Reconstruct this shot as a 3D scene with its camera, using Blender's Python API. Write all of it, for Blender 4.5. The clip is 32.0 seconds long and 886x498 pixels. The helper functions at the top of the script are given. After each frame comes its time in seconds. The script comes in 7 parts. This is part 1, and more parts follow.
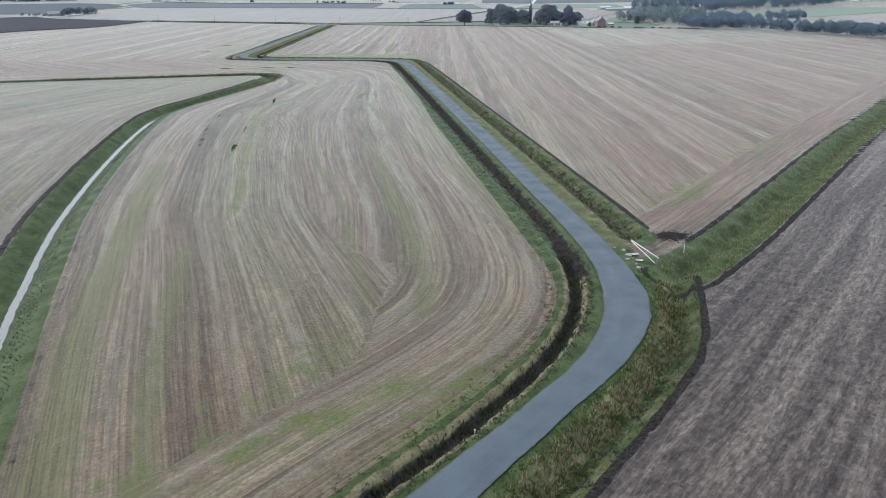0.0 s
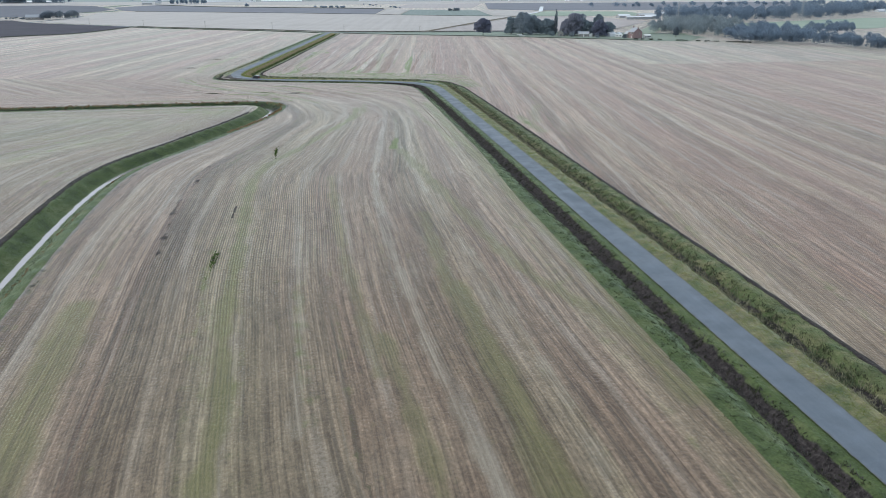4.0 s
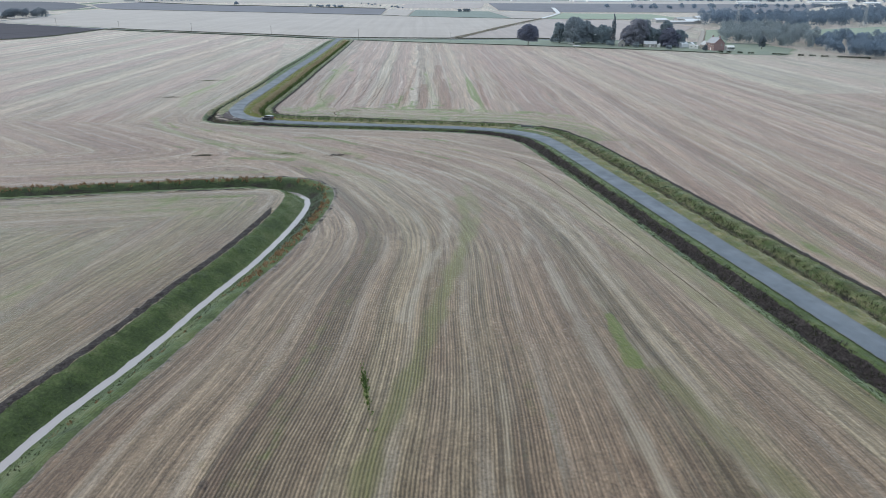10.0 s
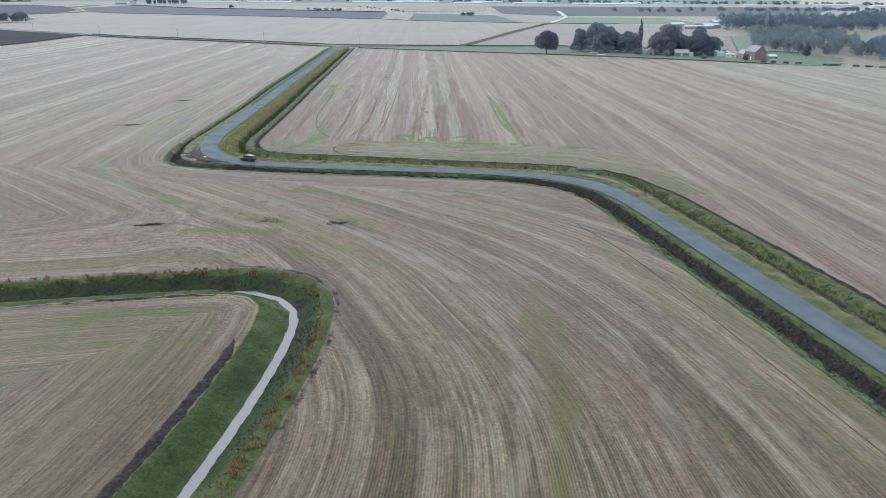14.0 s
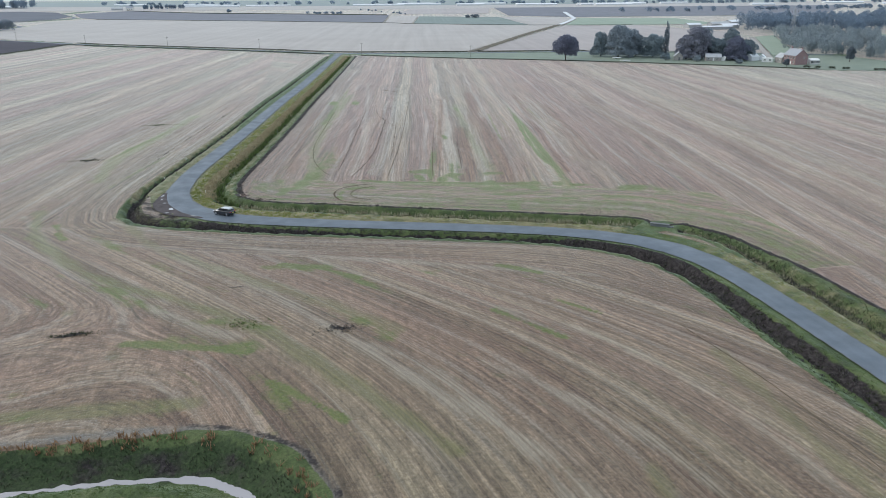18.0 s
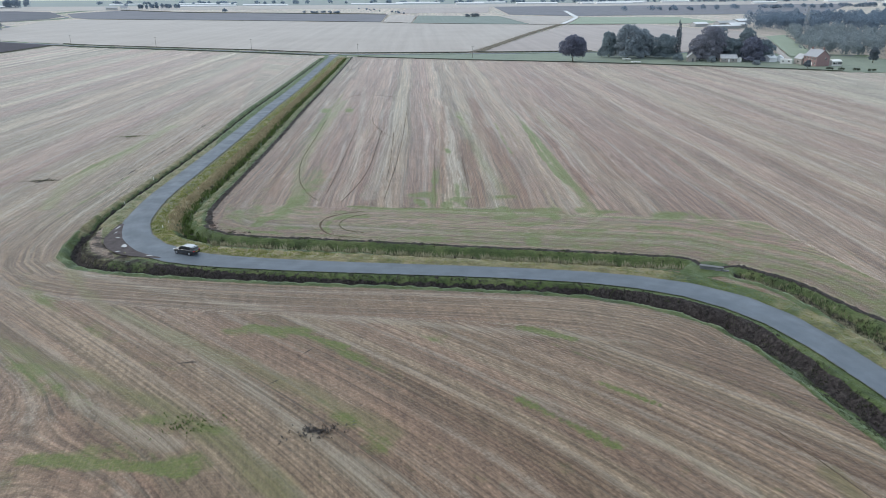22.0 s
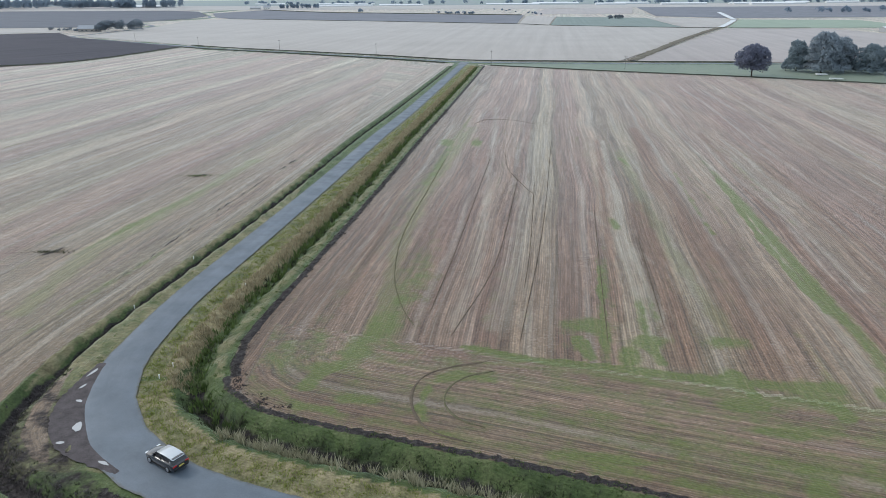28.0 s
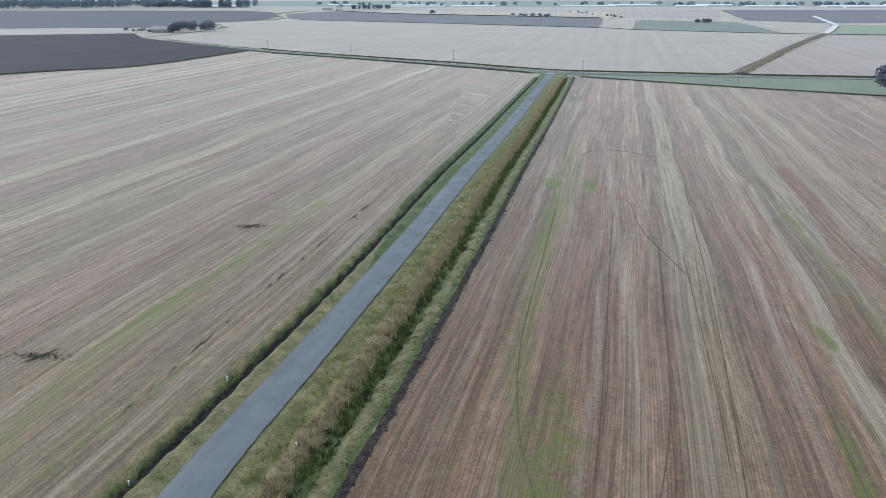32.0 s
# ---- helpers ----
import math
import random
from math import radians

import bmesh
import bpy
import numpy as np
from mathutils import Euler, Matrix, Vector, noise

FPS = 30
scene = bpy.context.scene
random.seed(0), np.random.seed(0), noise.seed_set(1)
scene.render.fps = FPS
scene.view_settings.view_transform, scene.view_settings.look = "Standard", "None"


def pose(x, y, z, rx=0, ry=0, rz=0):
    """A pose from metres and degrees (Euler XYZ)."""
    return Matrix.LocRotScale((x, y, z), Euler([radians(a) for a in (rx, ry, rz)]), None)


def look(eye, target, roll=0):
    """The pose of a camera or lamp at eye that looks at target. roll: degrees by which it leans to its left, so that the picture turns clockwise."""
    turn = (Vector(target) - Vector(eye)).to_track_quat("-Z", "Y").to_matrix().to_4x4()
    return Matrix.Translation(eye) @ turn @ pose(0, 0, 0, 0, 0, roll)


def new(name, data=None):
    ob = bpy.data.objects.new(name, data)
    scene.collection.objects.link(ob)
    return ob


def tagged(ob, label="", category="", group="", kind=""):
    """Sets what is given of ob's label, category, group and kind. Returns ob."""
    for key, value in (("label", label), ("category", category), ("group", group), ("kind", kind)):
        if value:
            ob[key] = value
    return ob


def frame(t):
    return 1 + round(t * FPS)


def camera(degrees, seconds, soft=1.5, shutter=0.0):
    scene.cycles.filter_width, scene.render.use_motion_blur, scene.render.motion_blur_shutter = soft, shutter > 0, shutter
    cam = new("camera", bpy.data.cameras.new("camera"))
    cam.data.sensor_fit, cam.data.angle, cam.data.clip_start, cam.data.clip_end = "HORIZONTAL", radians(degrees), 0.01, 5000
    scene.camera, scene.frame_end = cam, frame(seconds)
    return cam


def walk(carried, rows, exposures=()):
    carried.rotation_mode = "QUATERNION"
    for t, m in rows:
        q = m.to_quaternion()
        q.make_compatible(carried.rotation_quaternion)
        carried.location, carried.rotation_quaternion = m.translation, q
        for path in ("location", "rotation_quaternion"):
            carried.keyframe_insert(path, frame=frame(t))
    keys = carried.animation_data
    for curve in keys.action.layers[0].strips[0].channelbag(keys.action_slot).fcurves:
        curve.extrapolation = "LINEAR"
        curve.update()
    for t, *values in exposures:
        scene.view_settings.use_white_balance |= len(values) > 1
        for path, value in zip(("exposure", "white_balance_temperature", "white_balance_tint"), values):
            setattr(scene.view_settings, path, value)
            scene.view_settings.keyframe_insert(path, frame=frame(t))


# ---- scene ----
cam = camera(64.4, 32.0, soft=0.75)
METRES, EYE, TILT, LEAN, TURN = 430.0, 40.0, 0.0, 0.0, -8.8
ROWS = [
    (0.0, 0.0, 0.0, 0.0, -0.2, -20.64, 0.54),
    (0.5, 0.0003, 0.0208, -0.0001, -0.32, -20.65, 0.54),
    (1.0, -0.001, 0.0439, -0.0001, -0.39, -20.66, 0.5),
    (1.5, -0.0042, 0.0681, 0.0002, -0.44, -20.65, 0.4),
    (2.0, -0.009, 0.0925, 0.0011, -0.48, -20.59, 0.3),
    (2.5, -0.0151, 0.1161, 0.0017, -0.51, -20.52, 0.21),
    (4.5, -0.0588, 0.2036, 0.0011, -0.65, -20.25, -0.03),
    (5.0, -0.073, 0.2226, 0.0007, -0.71, -20.23, -0.12),
    (5.5, -0.0877, 0.2412, 0.0002, -0.78, -20.24, -0.1),
    (6.0, -0.0986, 0.2613, -0.0002, -0.84, -20.27, -0.13),
    (6.5, -0.1062, 0.2835, -0.0003, -0.93, -20.32, -0.16),
    (7.0, -0.1118, 0.3072, -0.0, -1.05, -20.38, -0.16),
    (7.5, -0.1159, 0.3315, 0.0005, -1.19, -20.45, -0.23),
    (8.0, -0.1191, 0.3569, 0.001, -1.31, -20.47, -0.28),
    (8.5, -0.1218, 0.3818, 0.0014, -1.38, -20.47, -0.35),
    (9.0, -0.1244, 0.407, 0.0016, -1.43, -20.44, -0.4),
    (9.5, -0.1269, 0.4319, 0.0017, -1.47, -20.42, -0.46),
    (10.0, -0.1295, 0.457, 0.0017, -1.51, -20.39, -0.48),
    (10.5, -0.1322, 0.4818, 0.0016, -1.53, -20.35, -0.48),
    (11.0, -0.1352, 0.5064, 0.0014, -1.55, -20.28, -0.49),
    (11.5, -0.1374, 0.5232, 0.0014, -1.59, -20.24, -0.49),
    (12.0, -0.139, 0.5354, 0.0014, -1.61, -20.22, -0.5),
    (12.5, -0.1406, 0.5475, 0.0015, -1.62, -20.23, -0.5),
    (13.0, -0.1421, 0.5597, 0.0014, -1.65, -20.21, -0.49),
    (13.5, -0.1437, 0.572, 0.0014, -1.67, -20.21, -0.5),
    (14.0, -0.1453, 0.5843, 0.0014, -1.68, -20.19, -0.49),
    (14.5, -0.1468, 0.5966, 0.0014, -1.7, -20.19, -0.48),
    (16.5, -0.1511, 0.6439, 0.0019, -1.65, -20.08, 0.1),
    (17.0, -0.1528, 0.6565, 0.0019, -1.67, -20.1, 0.08),
    (17.5, -0.1544, 0.669, 0.0019, -1.68, -20.09, 0.11),
    (18.0, -0.1559, 0.6815, 0.0021, -1.68, -20.08, 0.15),
    (18.5, -0.1571, 0.6914, 0.0026, -1.66, -20.09, 0.14),
    (19.0, -0.1576, 0.6986, 0.0023, -1.64, -20.08, 0.16),
    (19.5, -0.1577, 0.7042, 0.0021, -1.65, -20.08, 0.14),
    (20.0, -0.1577, 0.7088, 0.0015, -1.69, -20.1, 0.12),
    (20.5, -0.1575, 0.7141, 0.0011, -1.69, -20.1, 0.15),
    (21.0, -0.1573, 0.7205, 0.0008, -1.71, -20.11, 0.16),
    (21.5, -0.1571, 0.7283, 0.0006, -1.74, -20.13, 0.19),
    (22.0, -0.1568, 0.7371, 0.0004, -1.78, -20.14, 0.21),
    (22.5, -0.1565, 0.747, 0.0002, -1.81, -20.16, 0.21),
    (23.0, -0.1561, 0.7576, -0.0001, -1.85, -20.18, 0.2),
    (23.5, -0.1558, 0.7687, -0.0004, -1.9, -20.22, 0.18),
    (24.0, -0.1557, 0.7805, -0.0006, -1.91, -20.24, 0.17),
    (24.5, -0.1558, 0.7926, -0.0007, -1.91, -20.26, 0.13),
    (26.5, -0.1624, 0.8408, -0.0006, -1.86, -20.23, 0.25),
    (26.6, -0.1629, 0.8432, -0.0005, -1.33, -20.2, 0.27),
    (26.7, -0.1634, 0.8455, -0.0005, 1.68, -20.18, 0.28),
    (26.8, -0.164, 0.8479, -0.0004, 4.8, -20.15, 0.3),
    (26.9, -0.1645, 0.8502, -0.0004, 6.88, -20.13, 0.31),
    (27.0, -0.165, 0.8526, -0.0003, 8.21, -20.1, 0.33),
    (27.2, -0.1658, 0.8574, -0.0001, 8.63, -20.11, 0.33),
    (27.5, -0.167, 0.8645, 0.0001, 8.58, -20.13, 0.33),
    (28.0, -0.17, 0.8763, 0.0004, 8.59, -20.11, 0.3),
    (28.5, -0.1731, 0.8876, 0.0008, 8.61, -20.1, 0.28),
    (28.9, -0.1758, 0.8966, 0.001, 9.31, -20.08, 0.28),
    (29.0, -0.1765, 0.8989, 0.001, 9.38, -20.08, 0.28),
    (29.1, -0.1773, 0.9011, 0.0011, 9.41, -20.08, 0.27),
    (29.2, -0.1781, 0.9033, 0.0011, 9.73, -20.07, 0.26),
    (29.3, -0.1789, 0.9055, 0.0012, 11.32, -20.07, 0.25),
    (29.4, -0.1797, 0.9077, 0.0012, 12.65, -20.06, 0.24),
    (29.5, -0.1805, 0.9099, 0.0013, 13.28, -20.06, 0.23),
    (29.6, -0.1813, 0.9121, 0.0014, 13.93, -20.06, 0.23),
    (30.0, -0.1844, 0.9208, 0.0016, 13.8, -20.05, 0.22),
    (30.5, -0.1891, 0.9314, 0.0019, 13.82, -20.04, 0.17),
    (31.0, -0.1941, 0.9417, 0.0022, 13.86, -20.03, 0.17),
    (31.5, -0.1995, 0.9519, 0.0025, 13.89, -20.03, 0.14),
    (32.0, -0.2052, 0.9619, 0.0028, 13.94, -20.04, 0.09),
]
walk(cam, [(t, pose(0, 0, EYE, TILT, LEAN, TURN) @ pose(METRES * x, METRES * y, METRES * z, 90 + pitch, roll, yaw)) for t, x, y, z, yaw, pitch, roll in ROWS])

# ---- world, sun, exposure ----
world = bpy.data.worlds.new("overcast")
scene.world = world
world.use_nodes = True
wt = world.node_tree
bg = wt.nodes["Background"]
sky = wt.nodes.new("ShaderNodeTexSky")
sky.sky_type, sky.sun_disc = "NISHITA", False
SUN_EL, SUN_AZ = radians(38), radians(-60)
sky.sun_elevation, sky.sun_rotation = SUN_EL, SUN_AZ
sky.air_density, sky.dust_density, sky.ozone_density = 1.0, 4.0, 1.0
cloud = wt.nodes.new("ShaderNodeMix")
cloud.data_type = "RGBA"
cloud.inputs[0].default_value = 0.75
cloud.inputs[7].default_value = (6.72, 7.95, 9.2, 1)
wt.links.new(sky.outputs[0], cloud.inputs[6])
wt.links.new(cloud.outputs[2], bg.inputs[0])
bg.inputs[1].default_value = 0.1
sun = new("sun", bpy.data.lights.new("sun", "SUN"))
sun.data.energy, sun.data.angle, sun.data.color = 0.9, radians(14), (1.0, 0.985, 0.94)
sun_way = Vector((math.sin(SUN_AZ) * math.cos(SUN_EL), math.cos(SUN_AZ) * math.cos(SUN_EL), math.sin(SUN_EL)))
sun.matrix_world = look(sun_way * 500, (0, 0, 0))
scene.view_settings.exposure = 0.39


# ---- materials ----
class Shade:
    """A small builder for node materials."""

    def __init__(self, name, rough=0.9, spec=0.2):
        self.m = bpy.data.materials.new(name)
        self.m.use_nodes = True
        self.t = self.m.node_tree
        self.b = self.t.nodes["Principled BSDF"]
        self.put(self.b, "Roughness", rough)
        self.put(self.b, "Specular IOR Level", spec)

    def put(self, node, key, value):
        s = node.inputs[key]
        if isinstance(value, bpy.types.NodeSocket):
            self.t.links.new(value, s)
        elif isinstance(value, tuple) and len(value) == 3 and s.type == "RGBA":
            s.default_value = (*value, 1)
        else:
            s.default_value = value

    def node(self, kind):
        return self.t.nodes.new(kind)

    def where(self):
        return self.node("ShaderNodeNewGeometry").outputs["Position"]

    def local(self):
        return self.node("ShaderNodeTexCoord").outputs["Object"]

    def attr(self, name):
        a = self.node("ShaderNodeAttribute")
        a.attribute_name = name
        return a

    def island(self):
        return self.node("ShaderNodeNewGeometry").outputs["Random Per Island"]

    def each(self):
        return self.node("ShaderNodeObjectInfo").outputs["Random"]

    def scaled(self, vec, x, y, z):
        n = self.node("ShaderNodeVectorMath")
        n.operation = "MULTIPLY"
        self.put(n, 0, vec)
        n.inputs[1].default_value = (x, y, z)
        return n.outputs[0]

    def noise(self, vec, scale=1.0, detail=3.0, rough=0.55):
        n = self.node("ShaderNodeTexNoise")
        self.put(n, "Vector", vec)
        n.inputs["Scale"].default_value, n.inputs["Detail"].default_value, n.inputs["Roughness"].default_value = scale, detail, rough
        return n.outputs["Fac"]

    def calc(self, op, a, b=0.0, clamp=False):
        n = self.node("ShaderNodeMath")
        n.operation, n.use_clamp = op, clamp
        self.put(n, 0, a)
        self.put(n, 1, b)
        return n.outputs[0]

    def step(self, x, lo, hi, a=0.0, b=1.0):
        n = self.node("ShaderNodeMapRange")
        n.interpolation_type = "SMOOTHSTEP"
        for k, v in enumerate((x, lo, hi, a, b)):
            self.put(n, k, v)
        return n.outputs[0]

    def mix(self, f, a, b, blend="MIX"):
        n = self.node("ShaderNodeMix")
        n.data_type, n.blend_type = "RGBA", blend
        self.put(n, 0, f)
        self.put(n, 6, a)
        self.put(n, 7, b)
        return n.outputs[2]

    def ramp(self, f, *stops):
        n = self.node("ShaderNodeValToRGB")
        self.put(n, 0, f)
        e = n.color_ramp.elements
        while len(e) < len(stops):
            e.new(0.5)
        for k, (p, c) in enumerate(stops):
            e[k].position, e[k].color = p, (*c, 1)
        return n.outputs[0]

    def bump(self, h, strength, distance):
        n = self.node("ShaderNodeBump")
        n.inputs["Strength"].default_value, n.inputs["Distance"].default_value = strength, distance
        self.put(n, "Height", h)
        self.t.links.new(n.outputs[0], self.b.inputs["Normal"])

    def done(self, colour):
        self.put(self.b, "Base Color", colour)
        return self.m


def plain(name, colour, rough=0.7, spec=0.3, metal=0.0, vary=0.25, size=1.5):
    """Paint, render, metal and the like: one colour with grain and stains."""
    s = Shade(name, rough, spec)
    s.put(s.b, "Metallic", metal)
    p = s.local()
    n = s.calc("ADD", s.calc("MULTIPLY", s.noise(p, size, 4), 0.6), s.calc("MULTIPLY", s.noise(p, size * 9, 2), 0.4))
    dark, light = tuple(c * (1 - vary) for c in colour), tuple(min(1, c * (1 + vary)) for c in colour)
    return s.done(s.ramp(n, (0.3, dark), (0.7, light)))


# straw tones from dark to light, the reddish soil tone and the bleached tone
STUBBLE = ((0.066, 0.048, 0.031), (0.117, 0.09, 0.058), (0.165, 0.131, 0.088), (0.25, 0.21, 0.152), (0.178, 0.108, 0.078), (0.182, 0.152, 0.108))


def land_material():
    """Stubble, grass, bare soil and ploughland, laid out by the attributes of the ground."""
    s = Shade("land", 0.62, 0.35)
    s.put(s.b, "Sheen Roughness", 0.26)
    p = s.where()
    row, mask = s.attr("row"), s.attr("mask")
    sep = s.node("ShaderNodeSeparateColor")
    s.put(sep, 0, mask.outputs["Color"])
    grass, soil, weed, plough = sep.outputs[0], sep.outputs[1], sep.outputs[2], mask.outputs["Alpha"]
    rv = row.outputs["Vector"]
    dry = s.node("ShaderNodeSeparateXYZ")
    s.put(dry, 0, rv)
    u, dry = dry.outputs[0], dry.outputs[2]
    flat = s.scaled(rv, 1, 1, 0)
    warp = s.calc("ADD", u, s.calc("MULTIPLY", s.noise(s.scaled(flat, 0.05, 0.012, 0), 1, 3), 1.0))
    lane = s.node("ShaderNodeTexWhiteNoise")
    lane.noise_dimensions = "1D"
    s.put(lane, "W", s.calc("FLOOR", s.calc("DIVIDE", warp, 4.6)))
    lane = lane.outputs["Value"]
    broad = s.noise(s.scaled(flat, 0.07, 0.004, 0), 1, 2)
    swath = s.noise(s.scaled(flat, 0.5, 0.011, 0), 1, 3, 0.65)
    fine = s.noise(s.scaled(flat, 2.0, 0.03, 0), 1, 3, 0.6)
    seed = s.attr("seed").outputs["Vector"]
    drill = s.noise(s.scaled(seed, 4.2, 0.5, 0), 1, 4, 0.7)
    tuft = s.noise(s.scaled(seed, 2.6, 0.9, 0), 1, 4, 0.75)
    across = s.node("ShaderNodeSeparateXYZ")
    s.put(across, 0, seed)
    comb = s.calc("SINE", s.calc("MULTIPLY", s.calc("ADD", across.outputs[0], s.calc("MULTIPLY", s.noise(p, 0.5, 2), 0.12)), 19.0))
    hue = s.node("ShaderNodeTexWhiteNoise")
    hue.noise_dimensions = "1D"
    s.put(hue, "W", s.calc("FLOOR", s.calc("DIVIDE", s.calc("ADD", warp, 900.0), 7.3)))
    hue = hue.outputs["Value"]
    streak = s.noise(s.scaled(seed, 1.4, 0.2, 0), 1, 4, 0.7)
    blotch = s.noise(p, 0.55, 4, 0.7)
    grain = s.noise(p, 2.4, 4, 0.7)
    patch = s.noise(p, 0.035, 3)
    clump = s.noise(p, 0.35, 4, 0.65)
    # stubble: straw, pink-brown soil between the rows, grey straw lines
    sep_bands = s.node("ShaderNodeSeparateXYZ")
    s.put(sep_bands, 0, s.attr("bands").outputs["Vector"])
    bands, olive_at, comb_at = sep_bands.outputs
    sep_tilth = s.node("ShaderNodeSeparateXYZ")
    s.put(sep_tilth, 0, s.attr("tilth").outputs["Vector"])
    brown_at, mud_at = sep_tilth.outputs[0], sep_tilth.outputs[1]
    tone = s.calc("ADD", s.calc("MULTIPLY", swath, 0.58), s.calc("MULTIPLY", lane, s.calc("ADD", 0.3, s.calc("MULTIPLY", bands, 0.26))))
    straw = s.ramp(tone, (0.04, STUBBLE[0]), (0.34, STUBBLE[1]), (0.58, STUBBLE[2]), (0.97, STUBBLE[3]))
    straw = s.mix(s.calc("MULTIPLY", s.step(broad, 0.4, 0.6), s.calc("ADD", 0.12, s.calc("MULTIPLY", bands, 0.34))), straw, STUBBLE[4])
    straw = s.mix(s.step(patch, 0.45, 0.7, 0, 0.45), straw, STUBBLE[5])
    straw = s.mix(s.calc("MULTIPLY", s.step(hue, 0.55, 0.95, 0.0, 0.36), s.calc("SUBTRACT", 1.0, s.calc("MULTIPLY", bands, 0.65))), straw, (0.125, 0.11, 0.058))
    straw = s.mix(s.calc("MULTIPLY", s.step(hue, 0.45, 0.1, 0.0, 0.6), s.calc("ADD", 0.2, s.calc("MULTIPLY", bands, 0.8))), straw, (0.17, 0.108, 0.082))
    straw = s.mix(s.calc("ADD", 0.3, s.calc("MULTIPLY", bands, 0.6)), straw, s.ramp(lane, (0.0, (0.88, 0.83, 0.8)), (0.45, (1.0, 0.96, 0.93)), (0.7, (1.05, 1.03, 1.0)), (1.0, (1.22, 1.22, 1.19))), "MULTIPLY")
    straw = s.mix(s.calc("MULTIPLY", brown_at, s.step(s.calc("ADD", swath, s.calc("MULTIPLY", blotch, 0.5)), 0.5, 0.95, 0.95, 0.45)), straw, s.ramp(patch, (0.35, (0.15, 0.082, 0.054)), (0.65, (0.185, 0.112, 0.074))))
    straw = s.mix(0.75, straw, s.ramp(streak, (0.36, (0.74, 0.72, 0.7)), (0.64, (1.27, 1.27, 1.27))), "MULTIPLY")
    straw = s.mix(0.6, straw, s.ramp(blotch, (0.36, (0.8, 0.8, 0.8)), (0.64, (1.2, 1.19, 1.18))), "MULTIPLY")
    rows = s.calc("ADD", s.calc("ADD", s.calc("MULTIPLY", fine, 0.5), s.calc("MULTIPLY", s.calc("ADD", s.calc("MULTIPLY", drill, 0.55), s.calc("MULTIPLY", tuft, 0.45)), 0.5)), s.calc("MULTIPLY", comb, s.calc("MULTIPLY", comb_at, s.step(s.noise(p, 0.06, 3, 0.6), 0.36, 0.62, 0.14, 0.36))))
    straw = s.mix(0.8, straw, s.ramp(rows, (0.34, (0.56, 0.54, 0.52)), (0.5, (0.98, 0.98, 0.98)), (0.66, (1.45, 1.45, 1.45))), "MULTIPLY")
    straw = s.mix(0.75, straw, s.ramp(grain, (0.36, (0.68, 0.67, 0.66)), (0.64, (1.32, 1.32, 1.32))), "MULTIPLY")
    straw = s.mix(s.step(s.noise(s.scaled(flat, 0.95, 0.018, 5.0), 1, 3, 0.6), 0.56, 0.72, 0, 0.42), straw, s.mix(grain, (0.15, 0.128, 0.095), (0.33, 0.295, 0.235)))
    # bleached straw lines where the swaths lay, olive regrowth between them
    lay = s.calc("ADD", u, s.calc("MULTIPLY", s.noise(s.scaled(flat, 0.07, 0.014, 2.0), 1, 3), 4.6))
    lay = s.calc("ABSOLUTE", s.calc("SUBTRACT", s.calc("MODULO", s.calc("ADD", lay, 4000.0), 7.3), 3.65))
    pale = s.calc("MULTIPLY", s.step(s.calc("ADD", lay, s.calc("MULTIPLY", s.calc("SUBTRACT", clump, 0.5), 1.6)), 0.1, 1.0, 1, 0), s.step(s.noise(s.scaled(flat, 0.13, 0.02, 7.0), 1, 2), 0.4, 0.58, 0.0, 0.55))
    straw = s.mix(s.calc("MULTIPLY", pale, s.step(grain, 0.3, 0.62, 0.25, 1.0)), straw, (0.285, 0.245, 0.195))
    straw = s.mix(0.42, straw, s.ramp(fine, (0.38, (0.6, 0.58, 0.56)), (0.5, (1.0, 1.0, 1.0)), (0.62, (1.42, 1.42, 1.42))), "MULTIPLY")
    # wheelings: two narrow lines every 24 m, broken
    beat = s.calc("MODULO", s.calc("ADD", u, 4000.0), 24.0)
    line = s.calc("ADD", s.step(s.calc("ABSOLUTE", s.calc("SUBTRACT", beat, 8.0)), 0.1, 0.28, 1, 0), s.step(s.calc("ABSOLUTE", s.calc("SUBTRACT", beat, 9.9)), 0.1, 0.28, 1, 0))
    line = s.calc("MULTIPLY", line, s.step(s.noise(s.scaled(flat, 0.2, 0.012, 0), 1, 2), 0.45, 0.6))
    straw = s.mix(s.calc("MULTIPLY", line, 0.6), straw, (0.07, 0.054, 0.038))
    # weeds and regrowth along the rows
    strip = s.noise(s.scaled(flat, 0.33, 0.008, 3.0), 1, 3, 0.6)
    wf = s.calc("ADD", s.calc("ADD", strip, s.calc("MULTIPLY", s.calc("SUBTRACT", clump, 0.5), 0.85)), s.calc("ADD", s.calc("MULTIPLY", weed, 0.78), s.step(lay, 2.3, 3.3, 0.0, 0.07)))
    wf = s.calc("MULTIPLY", s.step(wf, 0.62, 1.02, 0, 0.85), s.step(tuft, 0.3, 0.6, 0.6, 1.0))
    wcol = s.ramp(grain, (0.3, (0.06, 0.088, 0.014)), (0.7, (0.13, 0.165, 0.035)))
    straw = s.mix(s.calc("MULTIPLY", across.outputs[2], s.step(s.calc("ADD", fine, s.calc("MULTIPLY", clump, 0.5)), 0.5, 0.95, 0.25, 0.8)), straw, s.ramp(rows, (0.36, (0.19, 0.162, 0.118)), (0.62, (0.32, 0.28, 0.215))))
    olive_f = s.calc("MULTIPLY", olive_at, s.step(s.calc("ADD", fine, s.calc("MULTIPLY", clump, 0.6)), 0.5, 0.95, 0.5, 0.95))
